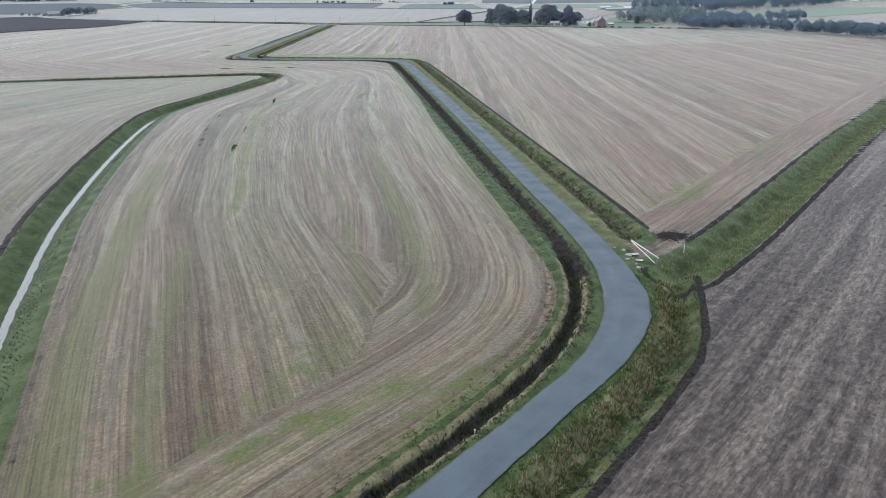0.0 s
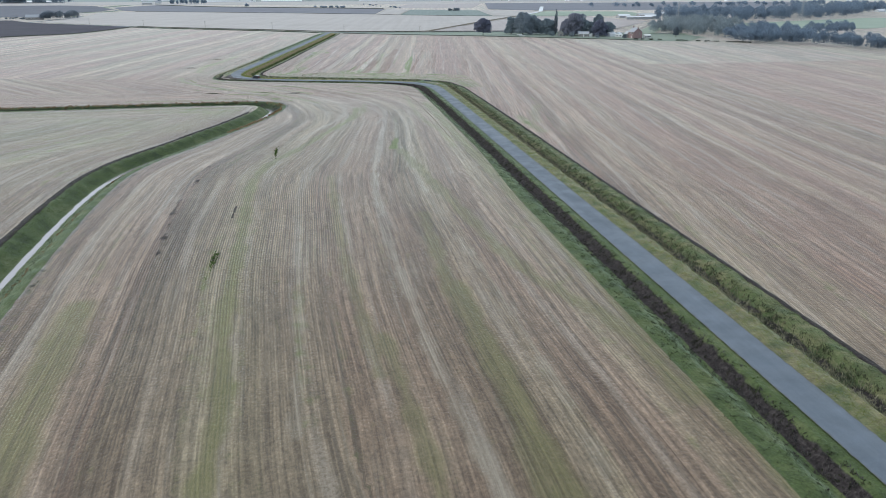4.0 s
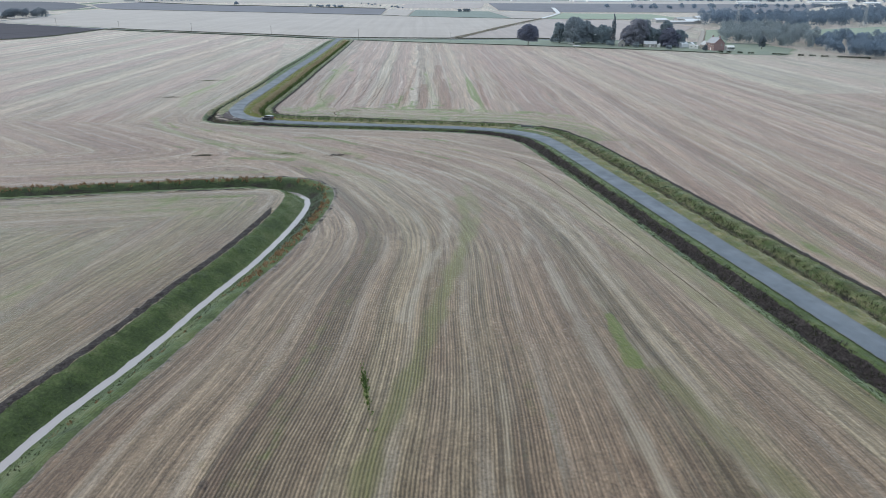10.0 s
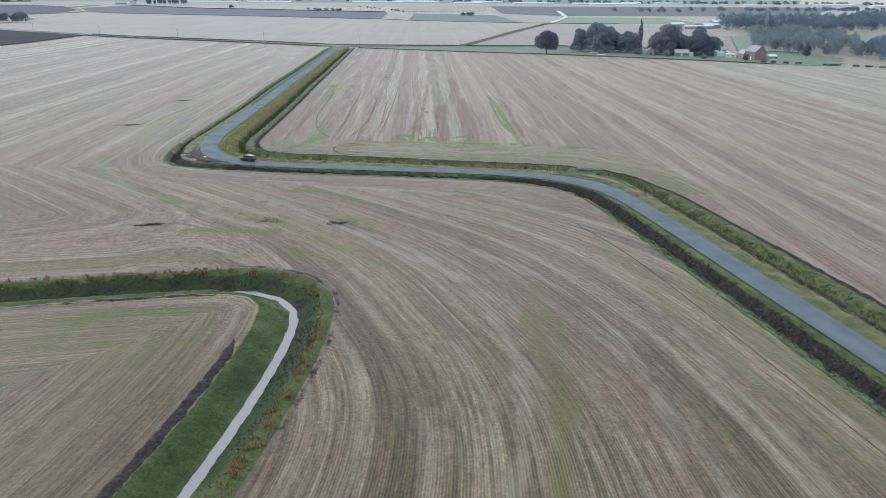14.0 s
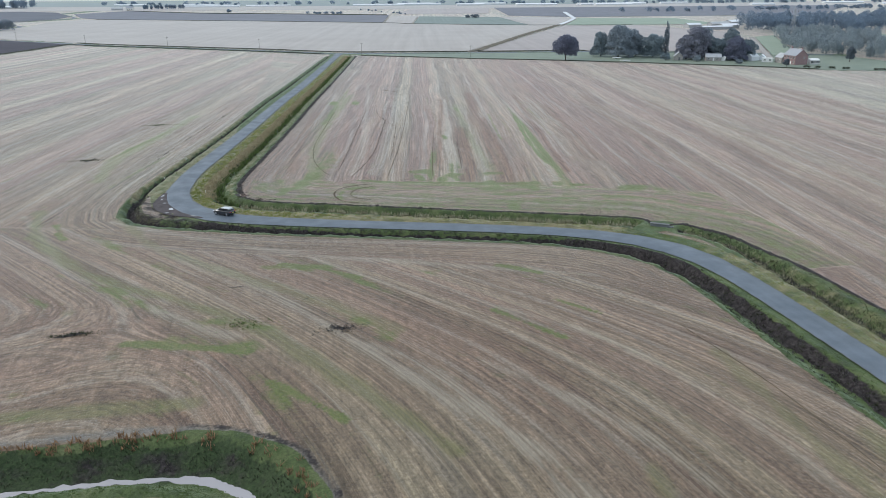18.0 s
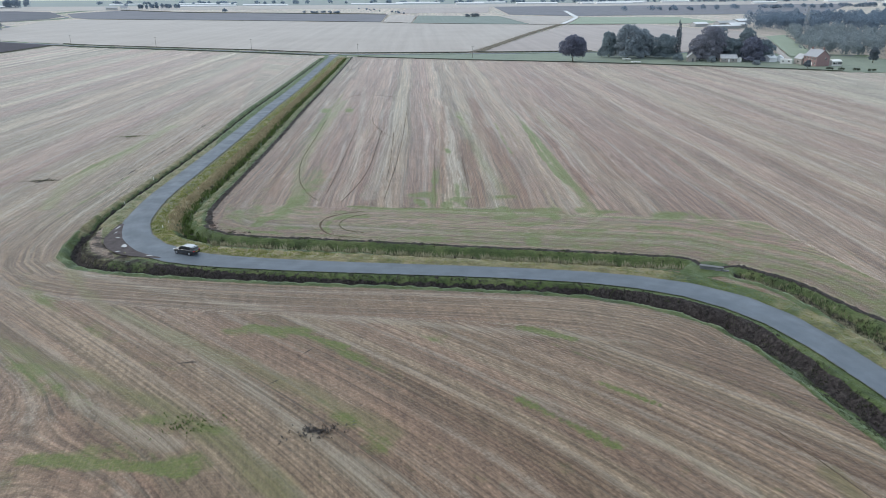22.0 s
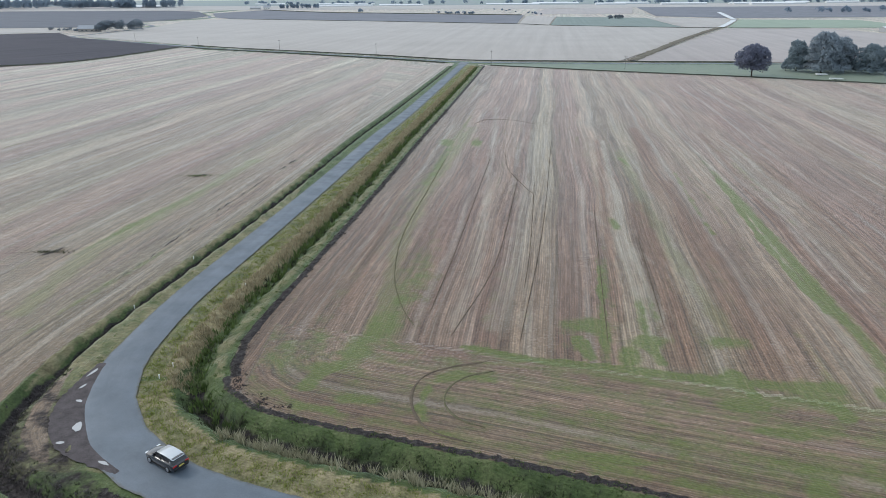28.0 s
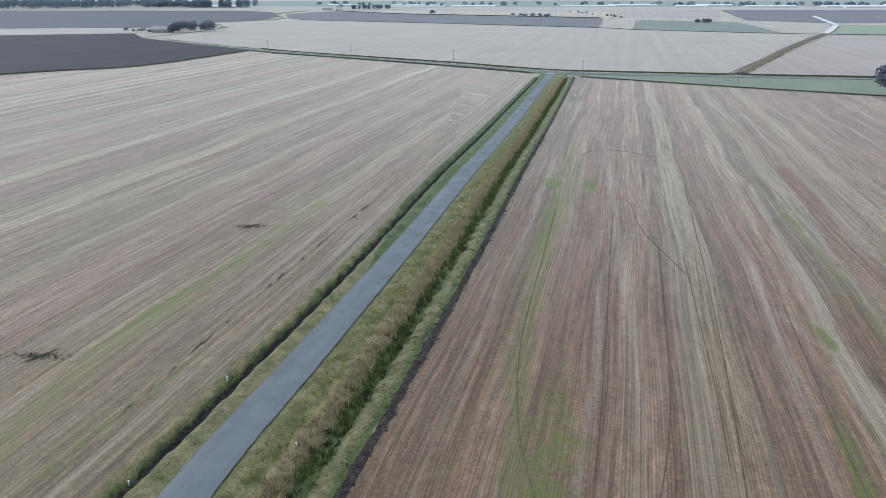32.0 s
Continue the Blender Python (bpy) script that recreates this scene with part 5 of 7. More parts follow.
blades("green_strip", x, y, tall(len(x), 0.06, 0.2, 103), tall(len(x), 0.03, 0.07, 104), DULL_BLADES, "green grass widening the strip beside the stubble", "grass")
x, y = along_band(DITCH_S, 0.2, 3.6, 44, lambda x, y: (y > 36) & (y < 87), 19, 0.4, 6)
k = np.repeat(np.random.default_rng(6).random(len(x) // 6 + 1), 6)[:len(x)]
for lo, hi, mat, name, word in ((0, 0.16, RUST_BLADES, "rusty_grass", "rusty brown seeding grass on the bank"), (0.16, 0.42, HAY_BLADES, "dry_grass", "tan dead grass tussocks on the bank"), (0.42, 1, GREEN_BLADES, "bank_grass", "rough green grass on the bank")):
    c = (k >= lo) & (k < hi)
    blades(name, x[c], y[c], tall(c.sum(), 0.25, 0.7, 19), tall(c.sum(), 0.03, 0.06, 20), mat, word, "grass", 0.5)
x, y = along_band(DITCH_S, 3.2, 6.4, 26, lambda x, y: (y > 36) & (y < 92), 71, 0.3, 5)
blades("verge_grass", x, y, tall(len(x), 0.1, 0.3, 72), tall(len(x), 0.03, 0.06, 73), GREEN_BLADES, "lush green verge beside the bend", "grass")
x, y = along_band(DITCH_S, -1.9, 0.0, 26, lambda x, y: (y > 36) & (y < 88), 74, 0.3, 5)
blades("bank_grass", x, y, tall(len(x), 0.1, 0.34, 75), tall(len(x), 0.03, 0.06, 76), DEAD_BLADES, "grey-green withered grass on the ditch bank", "grass", 0.6)
x, y = along_band(DITCH_W, -0.8, 0.7, 34, lambda x, y: (y > 36) & (y < 100), 77, 0.4, 6)
blades("ditch_reeds", x, y, tall(len(x), 0.3, 0.65, 78), tall(len(x), 0.03, 0.07, 79), DARK_BLADES, "dark green reeds in the narrow ditch", "reeds")
x, y = along_band(DITCH_W, -2.4, -0.9, 20, lambda x, y: (y > 36) & (y < 100), 80, 0.4, 6)
blades("dead_stalks", x, y, tall(len(x), 0.12, 0.4, 81), tall(len(x), 0.03, 0.05, 82), DEAD_BLADES, "grey withered grass on the lane-side bank", "grass", 0.6)
x, y = along_band(DITCH_X, -4.5, 4.0, 14, lambda x, y: x < 240, 20, 0.2, 3)
k = np.random.default_rng(7).random(len(x)) < 0.72
blades("bank_grass", x[k], y[k], tall(k.sum(), 0.08, 0.22, 23), tall(k.sum(), 0.03, 0.07, 24), GREEN_BLADES, "green grass on the ditch banks", "grass")
blades("bank_grass", x[~k], y[~k], tall((~k).sum(), 0.2, 0.5, 25), tall((~k).sum(), 0.03, 0.07, 26), HAY_BLADES, "dry tan grass on the ditch banks", "grass")
x, y = along_band(CANAL, 1.0, 4.4, 22, lambda x, y: (x > -130), 21, 0.2, 4)
blades("canal_grass", x, y, tall(len(x), 0.08, 0.22, 27), tall(len(x), 0.02, 0.045, 28), GREEN_BLADES, "lush green grass on the canal bank", "grass")
x, y = along_band(CANAL, -3.9, -1.0, 12, lambda x, y: (x > -130) & ((y > 325) | (np.sin(x * 9.1 + y * 7.7) > 0.3)), 22, 0.1, 1)
blades("canal_grass", x, y, tall(len(x), 0.12, 0.34, 29), tall(len(x), 0.03, 0.06, 30), DARK_BLADES, "dark grass on the canal slope", "grass")
x, y = along_band(ROAD, -6.3, -2.8, 34, lambda x, y: (y > 100) & (y < 456), 24, 0.2)
blades("verge_grass", x, y, tall(len(x), 0.06, 0.18, 33), tall(len(x), 0.02, 0.045, 34), leaf_material("yellow_verge_blades", (0.15, 0.18, 0.048), (0.25, 0.28, 0.084), (0.37, 0.375, 0.15)), "yellowing mown grass verge", "grass")
x, y = thin_far(*along_band(ROAD, 3.0, 4.2, 6, lambda x, y: (y < 392) | (y > 452), 25, 0.2), 5)
blades("verge_grass", x, y, tall(len(x), 0.08, 0.22, 35), tall(len(x), 0.03, 0.06, 36), GREEN_BLADES, "short green grass verge", "grass")
x, y = along_band(CANAL, -3.3, -2.8, 13, lambda x, y: (y < 330) & (y > 60) & (np.sin(y * 0.21) + np.sin(y * 0.57) > -0.5), 83, 0.6)
blades("rusty_dock", x, y, tall(len(x), 0.12, 0.35, 84), tall(len(x), 0.03, 0.06, 85), RUST_BLADES, "rusty weeds along the foot of the canal bank", "weeds")
x, y = along_band(CANAL, -5.0, -3.5, 16, lambda x, y: (y > 300) & (x > -130), 41, 0.5)
blades("rusty_dock", x, y, tall(len(x), 0.3, 0.75, 51), tall(len(x), 0.03, 0.07, 52), RUST_BLADES, "rusty brown dock along the lip of the canal bank", "weeds")
x, y = thin_far(*along_band(DITCH_N, -3.6, -1.0, 20, None, 42, 0.2), 7)
blades("bank_grass", x, y, tall(len(x), 0.06, 0.2, 53), tall(len(x), 0.03, 0.06, 54), GREEN_BLADES, "short green grass on the far bank of the ditch", "grass")
x, y = thin_far(*along_band(ROAD, -6.0, -3.0, 34, lambda x, y: y > 432, 43, 0.2), 8)
blades("verge_grass", x, y, tall(len(x), 0.1, 0.34, 55), tall(len(x), 0.02, 0.045, 56), bpy.data.materials["yellow_verge_blades"], "tan and green tussocky verge beside the lane", "grass")
r = np.random.default_rng(31)
n = 130
x, y = np.concatenate([r.normal(-21, 0.17, n), r.normal(-26.3, 0.2, 90)]), np.concatenate([r.normal(269, 2.8, n), r.normal(190, 2.2, 90)])
blades("weed_clump", x, y, tall(len(x), 0.2, 0.6, 37), tall(len(x), 0.05, 0.1, 38), GREEN_BLADES, "tall green weed clump left standing in the stubble", "weeds", 0.5)

for cx, cy, sx, sy, cn, mat, word in ((-19.8, 383, 1.3, 0.6, 170, DEAD_BLADES, "lodged grey stalks and dark weeds in the stubble"), (-53.2, 387.3, 1.5, 0.35, 150, DARK_BLADES, "dark weeds left in a hollow of the stubble"),
                                      (-79, 493, 2.0, 0.4, 150, DARK_BLADES, "dark weeds left in a hollow of the stubble"), (-71, 544, 2.4, 0.6, 170, GREEN_BLADES, "green weed clump in the stubble"), (-32, 386.5, 2.0, 1.0, 150, GREEN_BLADES, "low green weeds between the straw rows")):
    x, y = r.normal(cx, sx, cn), r.normal(cy, sy, cn) + (r.normal(0, 0.1, cn))
    blades("weed_clump", x, y, tall(cn, 0.12, 0.4, 61), tall(cn, 0.04, 0.08, 62), mat, word, "weeds", 0.6)

# clods thrown up along the ploughed edges
def clods(name, x, y, size, material, label, seed):
    r = np.random.default_rng(seed)
    n = len(x)
    base = np.array([(1, 0, 0), (-0.5, 0.87, 0), (-0.5, -0.87, 0), (0.2, 0.3, 0.8)])
    a = r.uniform(0, 6.28, n)
    s = size * r.uniform(0.5, 1.5, (n, 1))
    px = base[None, :, 0] * np.cos(a)[:, None] - base[None, :, 1] * np.sin(a)[:, None]
    py = base[None, :, 0] * np.sin(a)[:, None] + base[None, :, 1] * np.cos(a)[:, None]
    vs = np.stack([x[:, None] + px * s, y[:, None] + py * s, ground_z(x, y)[:, None] - 0.03 + base[None, :, 2] * s], -1).reshape(-1, 3)
    i = np.arange(n)[:, None] * 4
    fs = np.concatenate([i + [0, 1, 3], i + [1, 2, 3], i + [2, 0, 3]])
    return tagged(new(name, mesh_from(name, vs, fs, material)), label, "clods", kind="stuff")


EARTH = plain("dark_wet_earth", (0.05, 0.041, 0.039), 0.85, 0.25, vary=0.5, size=1.2)
x, y = along_band(DITCH_N, -4.9, -3.8, 30, lambda x, y: (y > 446) & (y < 640), 26, 0.4)
x2, y2 = along_band(DITCH_N, -3.5, -3.0, 12, lambda x, y: y < 446, 27, 0.3)
clods("earth_clods", np.concatenate([x, x2]), np.concatenate([y, y2]), 0.11, EARTH, "dark clods turned up along the field edge", 3)
r = np.random.default_rng(8)
clods("earth_clods", r.normal(55, 1.6, 700), r.normal(104, 1.2, 700), 0.16, EARTH, "churned dark mud at the field gateway", 4)
x, y = r.uniform(18, 130, 26000), r.uniform(36, 130, 26000)
PLOUGH_CLOD = plain("ploughed_clod", (0.13, 0.11, 0.105), 0.95, 0.1, vary=0.5, size=0.7)
j, i = np.clip(np.searchsorted(ys, y), 0, len(ys) - 1), np.clip(np.searchsorted(xs, x), 0, len(xs) - 1)
k = plough[j, i] & (grass[j, i] < 0.2) & (soil[j, i] < 0.3) & (np.sin((0.68 * x - 0.74 * y) * 1.1) > r.uniform(-1.2, 1.0, len(x)))
clods("ploughed_clods", x[k], y[k], 0.13, PLOUGH_CLOD, "loose clods on the ploughed field", 5)


# ---- dark ditches and tracks along the far field edges ----
DITCHGRASS = plain("dark_ditch_grass", (0.05, 0.055, 0.04), 0.95, 0.1, vary=0.4, size=0.15)
ribbon("far_ditch_1", smooth_line([(-216, 956), (-180, 929), (-108, 884), (-56, 849), (-30, 831), (-9, 813)]), 1.5, 0.3, DITCHGRASS, "dark overgrown ditch beside the far lane", "ditch", 5, 3, 0.4, 0.4)
ribbon("far_ditch_2", smooth_line([(-216, 977), (-180, 948), (-108, 903), (-54, 870), (-26, 849), (0, 832), (20, 827), (60, 821), (110, 814), (180, 807)]), 1.4, 0.32, DITCHGRASS, "dark hedge-bottom ditch behind the far lane", "ditch", 5, 3, 0.4, 0.4)
ribbon("far_ditch_3", smooth_line([(14, 799), (80, 762), (131, 737), (184, 706), (231, 675), (256, 655)]), 1.2, 0.2, DITCHGRASS, "dark grassy ditch at the paddock edge", "ditch", 5, 3, 0.4, 0.35)
ribbon("far_ditch_4", smooth_line([(-354, 1574), (-112, 1449), (84, 1335), (121, 1292), (223, 1233), (300, 1204), (398, 1190)]), 2.0, 0.42, DITCHGRASS, "dark straight ditch between far fields", "ditch", 5, 10, 0.4, 0.4)
ribbon("far_ditch_5", smooth_line([(-219, 960), (-243, 838), (-298, 782), (-400, 596), (-470, 470)]), 1.8, 0.35, DITCHGRASS, "dark ditch along the ploughed field", "ditch", 5, 8, 0.4, 0.4)
ribbon("far_ditch_6", smooth_line([(-435, 2158), (-252, 1919), (-130, 1841), (29, 1739), (131, 1679)]), 2.2, 0.42, DITCHGRASS, "dark far hedge line between fields", "ditch", 5, 10, 0.4, 1.2)


# ---- trees ----
def leaf_cloud(lobes, n, size, seed, flat=0.0):
    """Leaf clumps on the shells of overlapping lobes (centre, radii): quads in all directions, with gaps."""
    r = np.random.default_rng(seed)
    lobes = np.array(lobes, float)
    share = lobes[:, 3] * lobes[:, 5]
    k = r.choice(len(lobes), n, p=share / share.sum())
    d = r.normal(0, 1, (n, 3))
    d /= np.linalg.norm(d, axis=1)[:, None]
    d[:, 2] = np.where(d[:, 2] < -0.35, -d[:, 2], d[:, 2])
    g = 0.5 + 0.5 * np.sin(d[:, 0] * 7 + k) * np.sin(d[:, 1] * 6 + 2 * k) * np.sin(d[:, 2] * 5)
    c = lobes[k, :3] + d * lobes[k, 3:6] * (0.72 + 0.33 * g + r.normal(0, 0.06, n))[:, None]
    nrm = d + r.normal(0, 0.38, (n, 3))
    nrm /= np.linalg.norm(nrm, axis=1)[:, None]
    t1 = np.cross(nrm, r.normal(0, 1, (n, 3)))
    t1 /= np.linalg.norm(t1, axis=1)[:, None]
    t2 = np.cross(nrm, t1)
    s = size * r.uniform(0.6, 1.4, (n, 1))
    e = s * r.uniform(0.5, 0.9, (n, 1))
    vs = np.stack([c - t1 * s, c - t2 * e + nrm * 0.2 * s, c + t1 * s, c + t2 * e + nrm * 0.2 * s], 1).reshape(-1, 3)
    return vs, np.arange(4 * n).reshape(-1, 4)


def crown_lobes(h, w, base, n, seed, lean=0.0):
    """Lobes for a rounded, uneven crown."""
    r = np.random.default_rng(seed)
    out = [(0, 0, (h + base) / 2, w * 0.38, w * 0.38, (h - base) * 0.46), (0, 0, base + (h - base) * 0.24, w * 0.4, w * 0.4, (h - base) * 0.22)]
    for k in range(n):
        a = 2.4 * k + r.uniform(-0.4, 0.4)
        f = (k + 0.5) / n
        z = base + (h - base) * (0.18 + 0.68 * f)
        spread_at = w * 0.33 * math.sin(math.pi * min(0.95, 0.22 + 0.68 * f)) * r.uniform(0.8, 1.15)
        q = w * r.uniform(0.18, 0.27)
        out.append((math.cos(a) * spread_at, math.sin(a) * spread_at, z, q, q, q * r.uniform(0.75, 1.0)))
    return out


def make_tree(name, x, y, h, w, material, label, base=0.1, n=2600, lobes=14, size=0.5, seed=1, category="tree", group="farm trees"):
    tree = tagged(new(name), label, category, group)
    tree.location = (x, y, float(ground_z(np.array([x]), np.array([y]))[0]))
    r = random.Random(seed)
    cl = crown_lobes(h, w, h * base, lobes, seed)
    bm = bmesh.new()
    tr = max(0.12, h * 0.022)
    top = Vector((r.uniform(-0.3, 0.3), r.uniform(-0.3, 0.3), h * 0.45))
    tube((0, 0, -0.2), (0, 0, 0.5), tr * 1.5, tr, 10, bm)
    tube((0, 0, 0.4), top, tr, tr * 0.6, 10, bm)
    for cx, cy, cz, q, _, _ in cl[1::2]:
        s = Vector((0, 0, 0)).lerp(top, r.uniform(0.45, 1.0))
        tube(s, (cx * 0.9, cy * 0.9, cz), tr * 0.4, tr * 0.12, 6, bm)
    part("trunk", bm, BARK, tree, smooth=True)
    vs, fs = leaf_cloud(cl, int(n * 2.2), size * 0.82, seed)
    if base == 0.0:
        skirt = [(math.cos(k * 1.3) * w * 0.3, math.sin(k * 1.3) * w * 0.3, h * 0.13, w * 0.26, w * 0.26, h * 0.13) for k in range(5)]
        v2, f2 = leaf_cloud(skirt, int(n * 0.5), size, seed + 500)
        vs, fs = np.concatenate([vs, v2]), np.concatenate([fs, f2 + len(vs)])
    vs[:, 2] = np.maximum(vs[:, 2], 0.1)
    crown = new("crown", mesh_from("crown", vs, fs, material))
    crown.parent = tree
    return tree


# leaf colours lifted and blued: the haze of distance is painted into them
LEAF_A = leaf_material("hazed_green_leaves", (0.224, 0.275, 0.303), (0.267, 0.327, 0.361), (0.315, 0.386, 0.426), 0.5)
LEAF_B = leaf_material("hazed_copper_leaves", (0.173, 0.188, 0.249), (0.206, 0.224, 0.297), (0.244, 0.264, 0.350), 0.5)
LEAF_C = leaf_material("hazed_willow_leaves", (0.275, 0.318, 0.354), (0.327, 0.378, 0.421), (0.386, 0.447, 0.497), 0.5)
LEAF_D = leaf_material("hazed_autumn_leaves", (0.246, 0.256, 0.303), (0.292, 0.305, 0.361), (0.345, 0.360, 0.426), 0.5)
LEAF_E = leaf_material("hazed_cypress_leaves", (0.159, 0.191, 0.224), (0.189, 0.228, 0.267), (0.223, 0.269, 0.315), 0.5)
LEAF_FAR = leaf_material("hazed_far_leaves", (0.195, 0.253, 0.318), (0.232, 0.301, 0.378), (0.274, 0.355, 0.447), 0.5)
LEAF_OLIVE = leaf_material("hazed_plantation_leaves", (0.267, 0.311, 0.332), (0.318, 0.370, 0.396), (0.375, 0.436, 0.467), 0.5)

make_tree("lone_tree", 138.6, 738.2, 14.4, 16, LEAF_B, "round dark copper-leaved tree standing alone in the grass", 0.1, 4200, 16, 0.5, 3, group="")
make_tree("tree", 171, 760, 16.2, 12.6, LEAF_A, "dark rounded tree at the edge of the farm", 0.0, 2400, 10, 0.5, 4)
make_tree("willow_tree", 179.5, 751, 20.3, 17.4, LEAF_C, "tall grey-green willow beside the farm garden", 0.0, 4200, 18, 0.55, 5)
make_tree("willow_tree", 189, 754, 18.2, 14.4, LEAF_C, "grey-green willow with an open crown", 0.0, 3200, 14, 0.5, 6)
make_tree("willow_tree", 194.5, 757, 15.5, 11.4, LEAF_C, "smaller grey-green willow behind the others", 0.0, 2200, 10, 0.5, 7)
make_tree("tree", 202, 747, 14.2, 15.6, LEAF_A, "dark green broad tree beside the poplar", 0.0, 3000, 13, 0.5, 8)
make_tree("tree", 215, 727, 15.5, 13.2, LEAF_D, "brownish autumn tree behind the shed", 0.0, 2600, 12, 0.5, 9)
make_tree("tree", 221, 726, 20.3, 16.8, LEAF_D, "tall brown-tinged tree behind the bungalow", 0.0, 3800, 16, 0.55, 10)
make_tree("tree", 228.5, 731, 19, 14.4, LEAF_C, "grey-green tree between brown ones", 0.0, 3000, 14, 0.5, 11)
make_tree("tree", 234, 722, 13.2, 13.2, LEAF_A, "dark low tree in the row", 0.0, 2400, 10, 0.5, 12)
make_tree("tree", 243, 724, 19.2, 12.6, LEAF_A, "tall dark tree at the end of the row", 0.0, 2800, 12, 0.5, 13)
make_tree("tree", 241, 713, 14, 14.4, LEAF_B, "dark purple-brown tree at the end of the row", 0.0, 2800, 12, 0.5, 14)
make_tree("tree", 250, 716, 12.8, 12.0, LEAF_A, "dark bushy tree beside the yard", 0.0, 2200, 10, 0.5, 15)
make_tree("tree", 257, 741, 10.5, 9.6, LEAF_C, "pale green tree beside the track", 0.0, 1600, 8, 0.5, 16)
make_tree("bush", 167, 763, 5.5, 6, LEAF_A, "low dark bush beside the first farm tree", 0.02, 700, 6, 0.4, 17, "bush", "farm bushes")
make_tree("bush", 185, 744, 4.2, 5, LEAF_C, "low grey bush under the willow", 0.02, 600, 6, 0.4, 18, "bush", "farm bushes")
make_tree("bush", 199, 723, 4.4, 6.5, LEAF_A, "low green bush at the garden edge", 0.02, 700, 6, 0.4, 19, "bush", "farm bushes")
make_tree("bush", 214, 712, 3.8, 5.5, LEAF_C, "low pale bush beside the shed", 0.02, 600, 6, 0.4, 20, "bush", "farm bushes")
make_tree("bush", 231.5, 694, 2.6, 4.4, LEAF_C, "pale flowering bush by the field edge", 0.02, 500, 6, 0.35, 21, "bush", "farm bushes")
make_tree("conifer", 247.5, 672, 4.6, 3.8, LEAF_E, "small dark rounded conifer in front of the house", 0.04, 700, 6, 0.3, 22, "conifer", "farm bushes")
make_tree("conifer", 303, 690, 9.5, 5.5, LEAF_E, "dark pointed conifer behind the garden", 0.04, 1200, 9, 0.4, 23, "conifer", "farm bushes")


def poplar(x, y, h, w):
    tree = tagged(new("poplar"), "slender dark poplar rising above the farm trees", "tree", "farm trees")
    tree.location = (x, y, 0)
    part("trunk", tube((0, 0, -0.2), (0, 0, h * 0.8), 0.3, 0.06, 8), BARK, tree)
    lobes = [(0.3 * math.sin(k * 2.1), 0.3 * math.cos(k * 1.7), 2.2 + k * (h - 3.2) / 11, w * (0.42 if k < 8 else 0.42 - 0.09 * (k - 7)), w * (0.42 if k < 8 else 0.42 - 0.09 * (k - 7)), 1.6) for k in range(12)]
    vs, fs = leaf_cloud(lobes, 1500, 0.38, 41)
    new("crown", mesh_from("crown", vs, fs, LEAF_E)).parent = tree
    return tree


poplar(209.5, 744.5, 22.2, 4.6)


def woodland(name, corners, count, h0, h1, material, label, seed, size=1.1, per=150, wide=(0.55, 0.8)):
    """Many crowns in one far wood, scattered over a polygon."""
    r = np.random.default_rng(seed)
    px, py = np.array(corners).T
    got, vs, fs, base = 0, [], [], 0
    while got < count:
        x, y = r.uniform(px.min(), px.max()), r.uniform(py.min(), py.max())
        odd = False
        for k in range(len(px)):
            ax, ay, bx, by = px[k - 1], py[k - 1], px[k], py[k]
            if (ay > y) != (by > y) and x < (bx - ax) * (y - ay) / (by - ay) + ax:
                odd = not odd
        if not odd:
            continue
        h = r.uniform(h0, h1)
        w = h * r.uniform(*wide)
        lobes = [(x + a * w * 0.28, y + b * w * 0.28, z * h, w * q, w * q, h * q * 0.75) for a, b, z, q in ((0, 0, 0.55, 0.42), (0.8, 0.2, 0.5, 0.3), (-0.7, 0.5, 0.58, 0.3), (-0.1, -0.9, 0.42, 0.32), (0.2, 0.6, 0.76, 0.26), (0.1, -0.2, 0.25, 0.4))]
        v, f = leaf_cloud(lobes, int(per * 1.8), size * 0.62, int(r.integers(1e9)))
        vs.append(v)
        fs.append(f + base)
        base += len(v)
        got += 1
    vs, fs = np.concatenate(vs), np.concatenate(fs)
    vs[:, 2] = np.maximum(vs[:, 2], 0.05)
    return tagged(new(name, mesh_from(name, vs, fs, material)), label, "wood", kind="stuff")


# far woods share the leaf colours with painted-in haze
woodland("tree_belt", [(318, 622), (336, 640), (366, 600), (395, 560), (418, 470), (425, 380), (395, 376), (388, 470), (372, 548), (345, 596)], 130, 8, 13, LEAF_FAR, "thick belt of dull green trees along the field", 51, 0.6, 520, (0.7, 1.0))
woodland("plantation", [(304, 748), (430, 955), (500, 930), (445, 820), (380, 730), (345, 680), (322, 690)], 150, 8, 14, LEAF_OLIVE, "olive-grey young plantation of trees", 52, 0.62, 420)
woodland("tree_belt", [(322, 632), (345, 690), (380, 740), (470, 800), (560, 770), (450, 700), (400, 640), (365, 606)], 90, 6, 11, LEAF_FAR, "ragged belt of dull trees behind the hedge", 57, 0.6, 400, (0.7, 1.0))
woodland("wood", [(425, 985), (520, 935), (640, 990), (780, 1080), (960, 1260), (900, 1330), (640, 1180), (470, 1080)], 210, 13, 21, LEAF_FAR, "dense far wood with haze blue painted into its leaves", 53, 0.95, 330)
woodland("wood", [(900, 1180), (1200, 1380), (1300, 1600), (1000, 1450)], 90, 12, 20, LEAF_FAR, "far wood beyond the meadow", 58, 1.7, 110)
woodland("wood", [(-1060, 2440), (-780, 2500), (-760, 2600), (-1080, 2560)], 120, 18, 27, LEAF_FAR, "far wood beyond the fields, leaves tinted as haze", 54, 2.4, 110)
